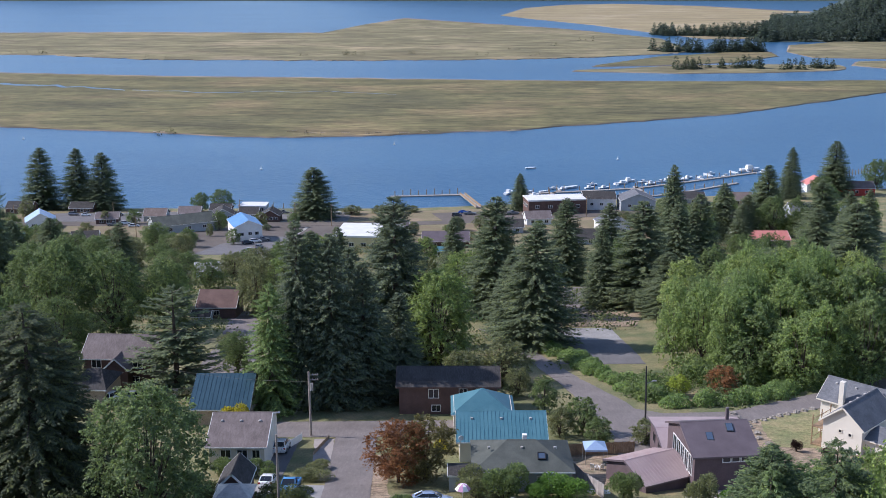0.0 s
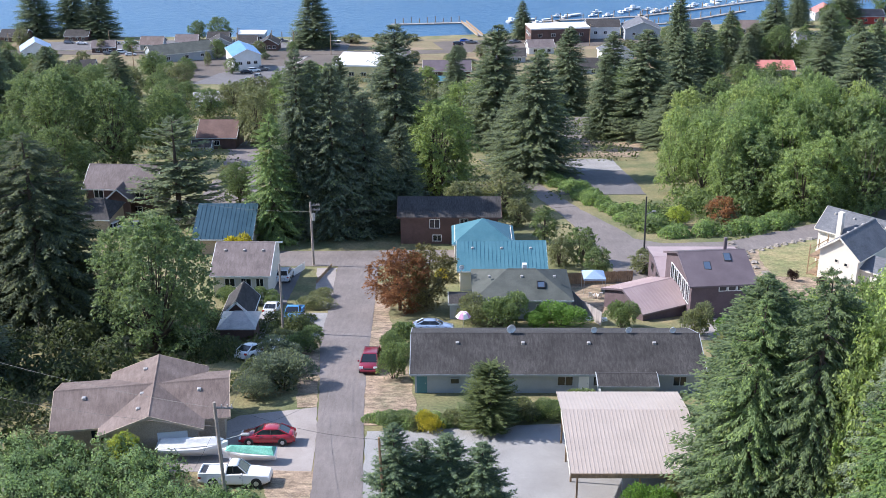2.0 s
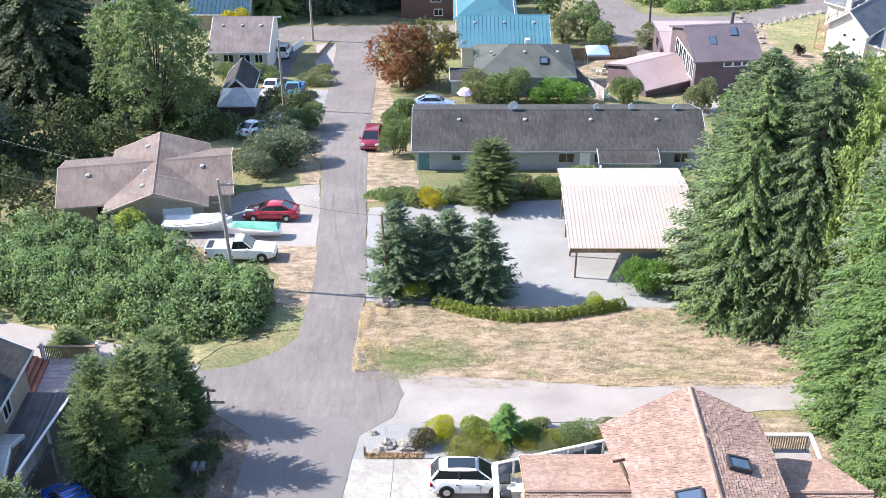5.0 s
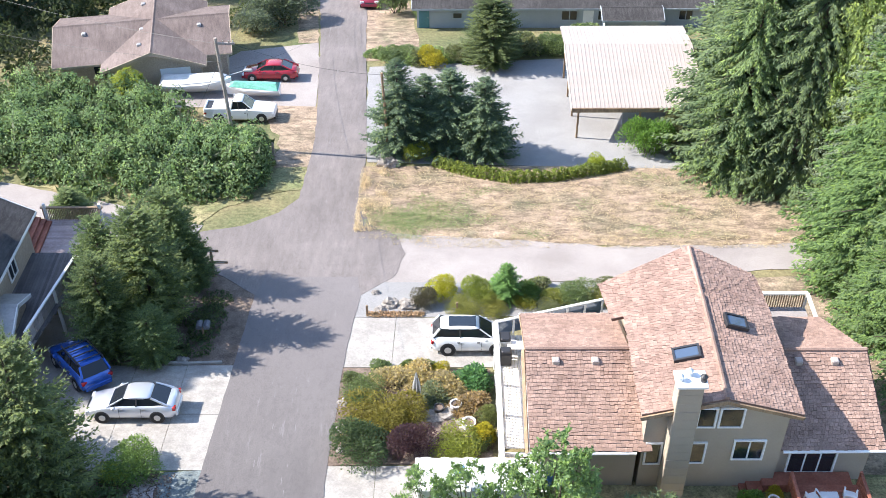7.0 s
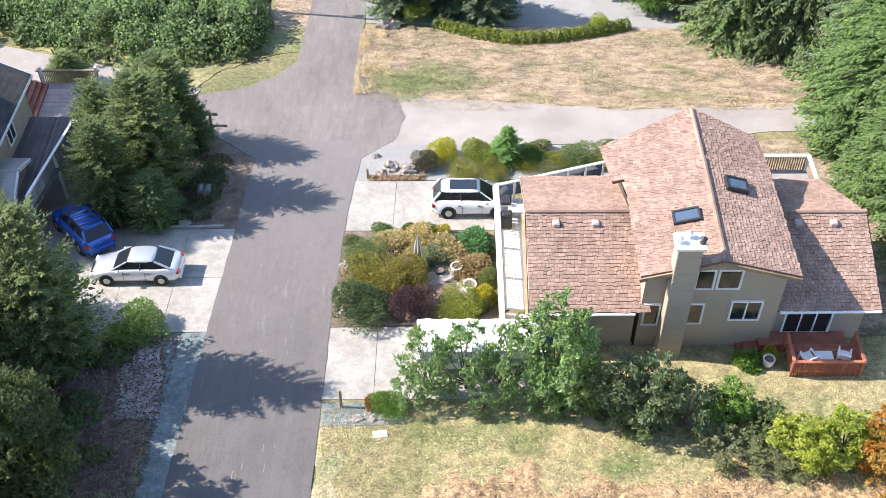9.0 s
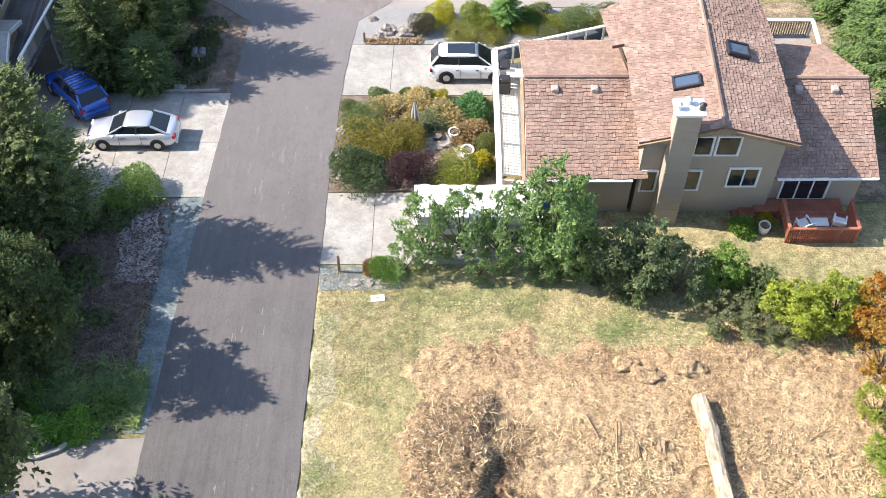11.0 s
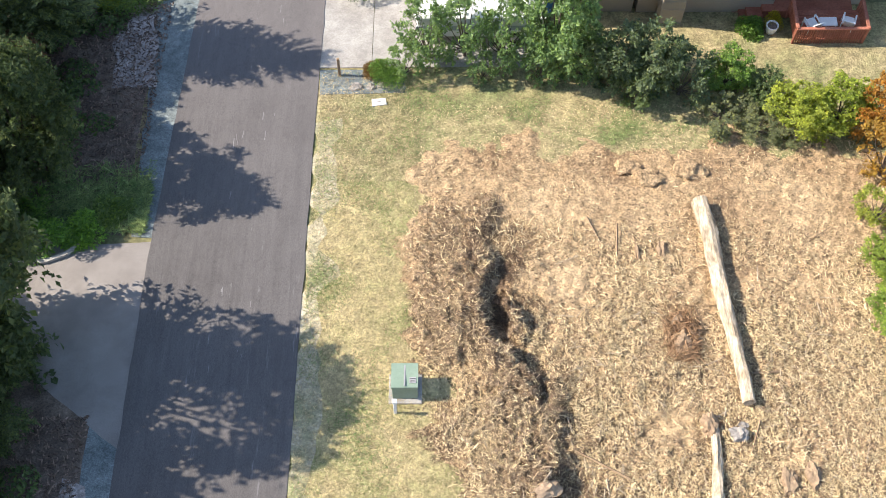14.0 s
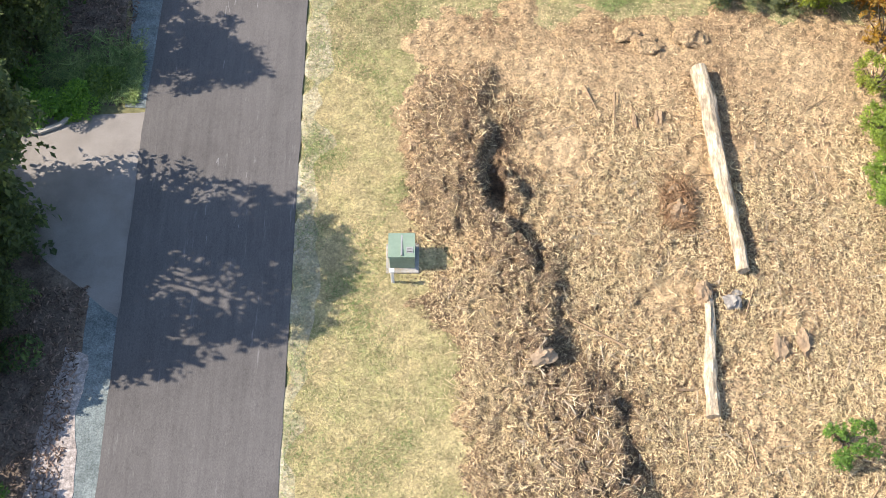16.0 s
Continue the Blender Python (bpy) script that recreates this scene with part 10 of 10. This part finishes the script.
sticks("lawn_green", 9000, (-5.6, 19.5, 56.4, 66.5), 0.12, 0.01, GREENBLADE, 26, "green grass tufts in the dry lawn", lambda x, y: max(0.0, 1.2 * math.exp(-((x + 2.0) / 2.6) ** 2 - ((y - 59.0) / 1.9) ** 2) - 0.1 + 0.7 * noise.noise((x * 0.35, y * 0.5, 6))), steep=0.9)
sticks("lawn_edge", 1300, (-6.0, -3.4, 57.4, 66.2), 0.28, 0.01, STRAW, 27, "tall pale dry grass along the lane", lambda x, y: max(0.0, 0.45 - 0.25 * (x + 6.1) + 1.1 * noise.noise((x * 0.9, y * 0.6, 2))), steep=1.8)
sticks("lawn_fringe", 2400, (-3.5, 22.0, 55.3, 56.8), 0.15, 0.009, DRYBLADE, 28, "dry grass fringe beside the gravel drive", lambda x, y: max(0.0, 0.5 + noise.noise((x * 0.6, y * 1.2, 4))), steep=1.2)
sticks("lawn_blades", 14000, (-5.6, 19.5, 56.4, 66.5), 0.12, 0.009, DRYBLADE, 6, "dry brown grass tufts on the lawn", lambda x, y: max(0.1, 0.6 + noise.noise((x * 0.5, y * 0.8, 1))), steep=0.9)


# ---- lane-side and garden objects ----
ub = empty("transformer_box", slope_pose(-1.6, 14.3, 0), "weathered green utility transformer box on a concrete pad", "utility box")
part("pad", Build().soft_box(-0.62, 0.62, -0.66, 0.6, -0.25, 0.1, 0.02), CONCRETE, ub)
part("cabinet", Build().soft_box(-0.47, 0.47, -0.46, 0.46, 0.08, 0.95, 0.02), UTILITY, ub)
part("lid", Build().loft([[(-0.5, -0.5, 0.94), (0.5, -0.5, 0.94), (0.5, 0.5, 0.98), (-0.5, 0.5, 0.98)], [(-0.49, -0.49, 1.02), (0.49, -0.49, 1.02), (0.49, 0.49, 1.08), (-0.49, 0.49, 1.08)]]), UTILITY, ub)
part("hinge_bar", Build().box(-0.03, 0.03, -0.44, 0.44, 1.03, 1.075), TIN, ub)
part("warning_sign", Build().box(0.18, 0.42, -0.32, -0.08, 1.04, 1.055), TIN, ub, "faded unreadable warning sticker")
for i in range(3):
    part("text_bar", Build().box(0.2, 0.4, -0.29 + i * 0.07, -0.27 + i * 0.07, 1.056, 1.062), BLACK, ub)
mk = empty("marker_post", slope_pose(-1.95, 13.3, 0), "short white utility marker post in dry grass", "post")
part("post", Build().soft_box(-0.06, 0.06, -0.05, 0.05, -0.3, 0.9, 0.02), WHITE, mk)
part("cap", Build().soft_box(-0.09, 0.09, -0.08, 0.08, 0.9, 1.0, 0.02), WHITE, mk)
vl = empty("valve_lid", slope_pose(-3.02, 28.4, 8), "white concrete utility lid in the grass", "lid")
part("lid", Build().soft_box(-0.32, 0.32, -0.2, 0.2, -0.05, 0.09, 0.02), WHITE, vl)
part("handle", Build().box(-0.08, 0.08, -0.02, 0.02, 0.09, 0.11), TIN, vl)
for x, y, h in ((-4.85, 30.0, 1.15), (-4.6, 47.95, 0.7), (0.6, 48.1, 0.8)):
    po = empty("wood_post", slope_pose(x, y, 0), "short dark wooden marker post", "post", "short posts")
    part("shaft", Build().soft_box(-0.06, 0.06, -0.06, 0.06, -0.3, h, 0.015), WOODBROWN, po)
sg = empty("street_sign", at(-14.2, 52.1), "wooden post with brown street name boards", "sign")
part("post", Build().tube((0, 0, -0.4), (0.1, 0, 2.2), 0.09, 0.08, 8), WOODBROWN, sg)
for z, a in ((2.0, 0), (1.1, 0)):
    bd = part("board", Build().soft_box(-0.55 + (2.0 - z) * 0.5, 0.55 + (2.0 - z) * 0.5, -0.04, 0.04, z, z + 0.16, 0.01), WOODBROWN, sg)
    part("text_bar", Build().box(-0.35 + (2.0 - z) * 0.5, 0.35 + (2.0 - z) * 0.5, -0.05, -0.04, z + 0.05, z + 0.11), CREAM, bd)
mb = empty("mailbox_stand", at(-13.6, 45.7), "pair of blue-grey mailboxes on a post", "mailbox")
part("post", Build().tube((0, 0, -0.3), (0, 0, 0.95), 0.06, 0.06, 8), WOODBROWN, mb)
for x in (-0.28, 0.12):
    part("mailbox", Build().loft([[(x, -0.25, 0.95), (x + 0.32, -0.25, 0.95), (x + 0.32, -0.25, 1.15), (x + 0.16, -0.25, 1.25), (x, -0.25, 1.15)], [(x, 0.25, 0.95), (x + 0.32, 0.25, 0.95), (x + 0.32, 0.25, 1.15), (x + 0.16, 0.25, 1.25), (x, 0.25, 1.15)]]), SLATEROOF, mb)
# kerb round the planting at the aggregate drive
kb = empty("kerb_curve", Matrix.Identity(4), "low curved concrete kerb round plants", kind="structure")
kp = [(-20.5, 20.4), (-18.6, 20.15), (-17.2, 19.95), (-16.2, 20.0), (-15.4, 20.35), (-14.9, 20.9)]
for a, b in zip(kp[:-1], kp[1:]):
    d = Vector((b[0] - a[0], b[1] - a[1], 0)).normalized()
    s = Vector((-d.y, d.x, 0)) * 0.08
    za, zb = g1(*a), g1(*b)
    part("kerb_stone", Build().slab([Vector((*a, za + 0.2)) - s, Vector((*b, zb + 0.2)) - s, Vector((*b, zb + 0.2)) + s, Vector((*a, za + 0.2)) + s], 0.4), CONCRETE, kb)
# kerb along the west drive
kb2 = empty("kerb_drive", Matrix.Identity(4), "low pale kerb round the pine bed", kind="structure")
kp = [(-18.9, 44.6), (-17.6, 43.9), (-15.8, 43.4), (-14, 43.3), (-12.2, 43.4)]
for a, b in zip(kp[:-1], kp[1:]):
    d = Vector((b[0] - a[0], b[1] - a[1], 0)).normalized()
    s = Vector((-d.y, d.x, 0)) * 0.07
    part("kerb_stone", Build().slab([Vector((*a, g1(*a) + 0.17)) - s, Vector((*b, g1(*b) + 0.17)) - s, Vector((*b, g1(*b) + 0.17)) + s, Vector((*a, g1(*a) + 0.17)) + s], 0.4), CONCRETE, kb2)
# white camper trailer half hidden by the small trees
ct = empty("camper_trailer", slope_pose(1.5, 33.0, 0, 0.05), "white covered trailer half hidden by small trees", "trailer")
part("body", Build().soft_box(-2.9, 2.9, -1.05, 1.05, 0.45, 1.7, 0.12), WHITE, ct)
cv = Build()
cn = 22
cv.v = [(-2.97 + 5.94 * a / cn, -1.1 + 2.2 * b / 10, 1.62 + 0.36 * (1 - (abs(b - 5) / 5) ** 2.5) * (1 - (abs(a - cn / 2) / (cn / 2)) ** 6) + 0.1 * noise.noise((a * 0.7, b * 0.6, 3)) + 0.06 * noise.noise((a * 1.7, b * 1.5, 8))) for b in range(11) for a in range(cn + 1)]
cv.f = [(b * (cn + 1) + a, b * (cn + 1) + a + 1, (b + 1) * (cn + 1) + a + 1, (b + 1) * (cn + 1) + a) for b in range(10) for a in range(cn)]
part("cover", cv, TARPWHITE, ct, "crumpled white roof cover")
part("patch", Build().soft_box(-1.15, -0.7, -0.4, 0.2, 1.9, 2.0, 0.03), BLUEROOF, ct, "blue tarpaulin patch")
part("stripe", Build().box(-2.92, 2.92, -1.075, -1.05, 0.85, 1.1), GREYWALL, ct)
for x in (-0.6, 1.6):
    t_ = part("tyre", Build().tube((x, -1.08, 0.34), (x, -0.86, 0.34), 0.34, 0.34, 16), RUBBER, ct)
    part("rim", Build().tube((x, -1.11, 0.34), (x, -1.06, 0.34), 0.2, 0.2, 10), STEEL, t_)
bn = empty("blue_bin", slope_pose(4.6, 34.0, 5), "blue wheeled rubbish bin by the wall", "bin")
part("body", Build().loft([[(-0.25, -0.28, 0.05), (0.25, -0.28, 0.05), (0.25, 0.28, 0.05), (-0.25, 0.28, 0.05)], [(-0.31, -0.36, 1.0), (0.31, -0.36, 1.0), (0.31, 0.36, 1.0), (-0.31, 0.36, 1.0)]]), BLUEROOF, bn)
part("lid", Build().soft_box(-0.33, 0.33, -0.38, 0.38, 1.0, 1.08, 0.03), BLUEROOF, bn)
# closed umbrella, pots and basin in the front garden
um = empty("closed_umbrella", at(-1.55, 40.0), "closed grey-white garden umbrella on a pole", "umbrella")
part("pole", Build().tube((0, 0, 0), (0, 0, 2.3), 0.03, 0.03, 8), STEEL, um)
for i in range(8):
    a = i * 0.785
    part("fold", Build().loft([[(math.cos(a + q) * r, math.sin(a + q) * r, z) for q, r in ((-0.35, 0.13 * k), (0, 0.24 * k), (0.35, 0.13 * k), (0, 0.04 * k))] for z, k in ((0.7, 1.0), (1.5, 0.8), (2.25, 0.15))]), TIN if i % 2 else WHITE, um)
for x, y, s, m_ in ((0.45, 39.4, 0.3, WHITE), (1.1, 37.9, 0.34, WHITE), (-0.4, 39.2, 0.26, BLACK), (15.0, 32.6, 0.28, WHITE)):
    pt = empty("garden_pot", at(x, y), ("white" if m_ == WHITE else "dark") + " round garden pot among plants", "pot", "garden pots")
    part("bowl", Build().loft([[(math.cos(i * 0.524) * s * k, math.sin(i * 0.524) * s * k, z * s * 2) for i in range(12)] for k, z in ((0.6, 0.0), (0.9, 0.4), (1.0, 0.8), (1.05, 1.0), (0.85, 1.0), (0.8, 0.8))]), m_, pt)
    part("soil", Build().tube((0, 0, s * 1.5), (0, 0, s * 1.75), s * 0.82, s * 0.82, 10), BARKCHIP, pt)
# gazebo, chairs and fences behind the ranch house
gz_ = empty("garden_gazebo", at(19.2, 134.6), "small gazebo with pale blue canopy", "gazebo")
part("canopy", Build().add([(-1.4, -1.4, 2.3), (1.4, -1.4, 2.3), (1.4, 1.4, 2.3), (-1.4, 1.4, 2.3), (0, 0, 3.0), (-1.4, -1.4, 2.05), (1.4, -1.4, 2.05), (1.4, 1.4, 2.05), (-1.4, 1.4, 2.05)], [(0, 1, 4), (1, 2, 4), (2, 3, 4), (3, 0, 4), (0, 5, 6, 1), (1, 6, 7, 2), (2, 7, 8, 3), (3, 8, 5, 0)]), PALEBLUE, gz_)
for x in (-1.35, 1.35):
    for y in (-1.35, 1.35):
        part("leg", Build().tube((x, y, -0.3), (x, y, 2.3), 0.03, 0.03, 6), STEEL, gz_)
for x, y, r_ in ((18.6, 131.2, 150), (19.5, 131.2, 200)):
    garden_chair(x, y, g1(x, y), r_, WHITE, "white plastic chair in the back garden")


def fence(name, pts, h, material, label, step=0.3):
    root = empty(name, Matrix.Identity(4), label, "fence", "fences")
    for a, b in zip(pts[:-1], pts[1:]):
        n = max(1, int(math.dist(a, b) / step))
        for i in range(n):
            x0, y0 = a[0] + (b[0] - a[0]) * i / n, a[1] + (b[1] - a[1]) * i / n
            x1, y1 = a[0] + (b[0] - a[0]) * (i + 0.93) / n, a[1] + (b[1] - a[1]) * (i + 0.93) / n
            z0, z1 = g1(x0, y0), g1(x1, y1)
            hh = h + 0.04 * ((i * 7) % 3)
            dx, dy = (y1 - y0) / max(0.01, math.dist((x0, y0), (x1, y1))) * 0.03, -(x1 - x0) / max(0.01, math.dist((x0, y0), (x1, y1))) * 0.03
            part("board", Build().loft([[(x0, y0, z0 - 0.2), (x1, y1, z1 - 0.2), (x1 + dx, y1 + dy, z1 - 0.2), (x0 + dx, y0 + dy, z0 - 0.2)], [(x0, y0, z0 + hh), (x1, y1, z1 + hh), (x1 + dx, y1 + dy, z1 + hh), (x0 + dx, y0 + dy, z0 + hh)]]), material, root)
    return root


fence("board_fence", [(15.7, 130), (16.4, 124), (18.0, 118)], 1.7, DECKGREY, "weathered grey board fence beside the hip house")
fence("board_fence", [(15.5, 137.5), (25, 139.0)], 1.6, WOODBROWN, "dark brown board fence behind the gazebo")
fence("board_fence", [(-20.5, 141), (-19.2, 145.5)], 1.0, WHITE, "low white board fence by the house drive")
fence("board_fence", [(-16.8, 138), (-15.6, 146.5)], 0.5, WOODBROWN, "low timber retaining edge by the lane", 0.6)
fence("board_fence", [(-30, 178), (-44, 172)], 1.2, CREAM, "pale board fence below the craftsman house")


def dish(x, y, z, r_, rz, label):
    root = empty("satellite_dish", pose(x, y, z, 0, 0, rz), label, "satellite dish", "satellite dishes")
    rings = []
    for k in range(5):
        q = k / 4
        rings.append([(math.cos(i * 0.5236) * r_ * q if q else 0.01 * math.cos(i * 0.5236), -0.25 * q * q * r_ * 1.2 + 0.0, math.sin(i * 0.5236) * r_ * max(q, 0.02) + r_) for i in range(12)])
    rings += [[(p[0], p[1] + 0.03, p[2]) for p in rg] for rg in reversed(rings)]
    part("dish", Build().loft(rings, False), WHITE, root)
    part("mast", Build().tube((0, 0.06, -0.6), (0, 0.06, r_), 0.03, 0.03, 6), STEEL, root)
    part("feed_arm", Build().tube((0, 0, r_ * 0.4), (0, -0.4, r_ * 0.8), 0.015, 0.015, 5), STEEL, root)
    return root


for x, r_ in ((6.4, 0.45), (14.3, 0.32), (17.6, 0.32), (21.8, 0.32)):
    dish(x, 98.3, 58.95, r_, 15, "white satellite dish on the ranch house ridge")
dish(41, 121, g1(41, 121) + 0.8, 0.5, 30, "white satellite dish beside the plum house")
dish(2.2, 131.8, 51.0, 0.35, 20, "white satellite dish beside the teal house")
br_ = empty("beach_umbrella", at(2.1, 112.0), "round pink and white patio umbrella", "umbrella")
part("pole", Build().tube((0, 0, 0), (0, 0, 3.2), 0.03, 0.03, 6), STEEL, br_)
PINK = coat("pink_cloth", (0.55, 0.3, 0.45), 0.8, 0, 0)
for i in range(8):
    a, b = i * 0.7854, (i + 1) * 0.7854
    g = Build()
    g.add([(0, 0, 3.4), (math.cos(a) * 0.5, math.sin(a) * 0.5, 3.25), (math.cos(b) * 0.5, math.sin(b) * 0.5, 3.25), (math.cos(a) * 0.85, math.sin(a) * 0.85, 2.8), (math.cos(b) * 0.85, math.sin(b) * 0.85, 2.8)], [(0, 1, 2), (1, 3, 4, 2)])
    part("gore", g, PINK if i % 2 else WHITE, br_)
# skylights, solar panels and stovepipe of the plum house
for x, y in ((31.0, 124.2), (33.6, 125.6)):
    z = 48.6 + 5.2 + 2.0 - (126.9 - y) * 2.0 / 5.2 + 0.03
    sk = empty("roof_skylight", pose(x, y, z, 21, 0, 0), "dark framed skylight on the mauve roof", "skylight", "skylights of the plum house")
    part("kerb", Build().soft_box(-0.45, 0.45, -0.7, 0.7, -0.1, 0.12, 0.03), BLACK, sk)
    part("pane", Build().box(-0.36, 0.36, -0.6, 0.6, 0.12, 0.135), SKYGLASS, sk)
for i in range(4):
    so = empty("solar_panel", pose(143 + i * 1.8, 446, g1(143, 446) + 5.9, 30, 0, 0), "dark blue solar panel on a grey roof", "solar panel", "solar panels")
    part("cells", Build().box(-0.8, 0.8, -1.6, 1.6, 0, 0.05), GLASS, so)
    part("rim", Build().box(-0.85, 0.85, -1.65, -1.6, 0, 0.07), TIN, so)
# yellow tent and bits
yt = empty("yellow_tent", at(44.2, 312), "small yellow tent or tarpaulin shelter", "tent")
part("canopy", Build().prism([(-1.6, 0.6), (1.6, 0.6), (0, 2.4)], -1.9, 1.9), coat("yellow_cloth", (0.75, 0.55, 0.08), 0.7, 0, 0), yt)
for x in (-1.8, 1.8):
    part("leg", Build().tube((x, 0, -0.2), (x, 0, 2.3), 0.05, 0.05, 6), STEEL, yt)
rk = random.Random(8)
for i in range(7):
    x, y = 17.6 + rk.uniform(-0.6, 1.0), 121.5 + rk.uniform(-2.2, 3)
    boulder("rubble_heap", x, y, (0.5, 0.4, 0.3), WHITE, "white rubble heap beside the fence", 70 + i, z=g1(x, y))
for i in range(18):
    t = i / 17
    x, y = (43.6 - 0.4 * t, 136 + 24 * t) if i % 2 else (43.8 + 13 * t, 154 + 9.6 * t)
    x += rk.uniform(-0.3, 0.3)
    boulder("border_rock", x, y, (0.5, 0.45, 0.35), ROCK, "pale border rock along the lawn", 90 + i, z=g1(x, y))


# ---- far woods and marsh bushes ----
def far_wood(name, trees, col, label, seed, per=150):
    """Small conifer shapes made of blades: trees of (x, y, z, height, width)."""
    r = np.random.default_rng(seed)
    T = np.repeat(np.array(trees, float), per, axis=0)
    n = len(T)
    u = r.uniform(0, 1, n) ** 1.3
    a = r.uniform(0, 6.2832, n)
    reach = T[:, 4] / 2 * (1 - u) ** 0.7 * r.uniform(0.3, 1, n)
    P = np.stack([T[:, 0] + np.cos(a) * reach, T[:, 1] + np.sin(a) * reach, T[:, 2] + T[:, 3] * (0.05 + 0.95 * u)], -1)
    way = np.stack([np.cos(a), np.sin(a), r.uniform(-0.7, 0.2, n)], -1)
    L = T[:, 3] * 0.2 * r.uniform(0.6, 1.3, n) * (1.1 - 0.6 * u)
    v, f = blades(P, way, np.tile([0, 0, 1.0], (n, 1)) + r.normal(size=(n, 3)) * 0.4, L, L * 0.6, -0.2)
    ob = new(name, array_mesh(name, v, f, NEEDLE))
    ob.color = (*col, 1)
    return tagged(ob, label, "woods", kind="stuff")


def hill(x, y):
    return min(1, max(0, (x - 0.315 * y + 5) / 190)) * min(1, max(0, (y - 1690) / 220)) * 72


wx = np.linspace(455, 1600, 60)
wy = np.linspace(1672, 2700, 30)
WZ = np.array([[hill(x, y) + min(1, max(0, (x - 0.3 * y + 50) / 30)) * min(1, (y - 1672) / 30) * 1.6 - 0.6 for x in wx] for y in wy])
grid("backdrop_wood_hill", wx, wy, WZ, FARWOOD, label="dark wooded headland across the river")
trees = []
for i in range(760):
    y = rk.uniform(1684, 2080)
    x = rk.uniform(458 + (y - 1684) * 0.33, 960)
    trees.append((x, y, hill(x, y), rk.uniform(18, 31), rk.uniform(9, 14)))
for i in range(130):
    x = rk.uniform(335, 505)
    trees.append((x, 1858 + rk.uniform(-18, 22) - (x - 335) * 0.45, 0.6, rk.uniform(10, 20) + max(0, (x - 400) * 0.07), rk.uniform(7, 12)))
for i in range(85):
    x = rk.uniform(268, 408)
    trees.append((x, rk.uniform(1476, 1500), 0.3, rk.uniform(8, 21), rk.uniform(6, 11)))
# Lifted, greyish needle colour carries the haze over the far shore.
far_wood("far_forest", trees, (0.1, 0.135, 0.115), "dark conifer forest across the river", 21)
trees = []
for cx, cy, n, s in ((262, 1232, 14, 14), (330, 1245, 16, 18), (408, 1245, 12, 14), (300, 1250, 5, 20), (370, 1235, 6, 14)):
    for i in range(n):
        trees.append((cx + rk.uniform(-s, s), cy + rk.uniform(-10, 10), 0.5, rk.uniform(5, 15), rk.uniform(5, 9)))
far_wood("islet_trees", trees, (0.1, 0.125, 0.09), "dark trees on the small islets", 22)
trees = []
for cx, cy, n, s in ((-112, 1440, 8, 14), (-37, 1450, 6, 5), (90, 1520, 4, 10), (150, 1600, 4, 8), (-520, 1450, 8, 30), (-350, 1375, 5, 30), (-120, 1420, 6, 60), (60, 1420, 6, 60), (200, 1700, 4, 30), (-180, 748, 6, 6), (-90, 738, 3, 20)):
    for i in range(n):
        trees.append((cx + rk.uniform(-s, s), cy + rk.uniform(-8, 8), 0.4, rk.uniform(2, 8), rk.uniform(3, 7)))
far_wood("marsh_bushes", trees, (0.07, 0.075, 0.04), "scattered dark bushes on the marsh", 23, 40)
# pale beach line and dark bank of the near marsh
ml = random.Random(2)
dl = []
for i in range(60):
    x = ml.uniform(-200, 60)
    dl.append((x, 752 + (abs(x + 60) * 0.08) + ml.uniform(-6, 4)))
for i in range(14):
    x, y = dl[i]
    ob = solid("drift_log", Build().tube((x - ml.uniform(1, 4), y, 0.9), (x + ml.uniform(1, 4), y + ml.uniform(-2, 2), 0.9), 0.35, 0.25, 6), BLEACHED)
    tagged(ob, "bleached drift log on the marsh edge", "log", "drift logs")

# pale scuffs along the middle of the lane
rm = random.Random(8)
bb = Build()
for i in range(38):
    x, y = -8.3 + rm.choice((-0.7, 0.5)) + rm.uniform(-0.3, 0.3) - 0.02 * i / 10, rm.uniform(14, 46)
    ln, wd = rm.uniform(0.12, 0.55), rm.uniform(0.008, 0.02)
    z0, z1 = g1(x, y) + 0.058, g1(x, y + ln) + 0.058
    k = rm.uniform(-0.03, 0.03)
    bb.add([(x - wd, y, z0), (x + wd, y, z0), (x + wd + k, y + ln, z1), (x - wd + k, y + ln, z1), (x - wd, y, z0 + 0.004), (x + wd, y, z0 + 0.004), (x + wd + k, y + ln, z1 + 0.004), (x - wd + k, y + ln, z1 + 0.004)],
           [(4, 5, 6, 7), (0, 1, 5, 4), (1, 2, 6, 5), (2, 3, 7, 6), (3, 0, 4, 7)])
SCUFF = mat("pale_scuff", (0.17, 0.155, 0.15), (0.25, 0.235, 0.23), 2, 20, 0.8, 0.0)
tagged(solid("lane_scuffs", bb, SCUFF), "pale scuffs and drips along the lane", "marks", kind="stuff")
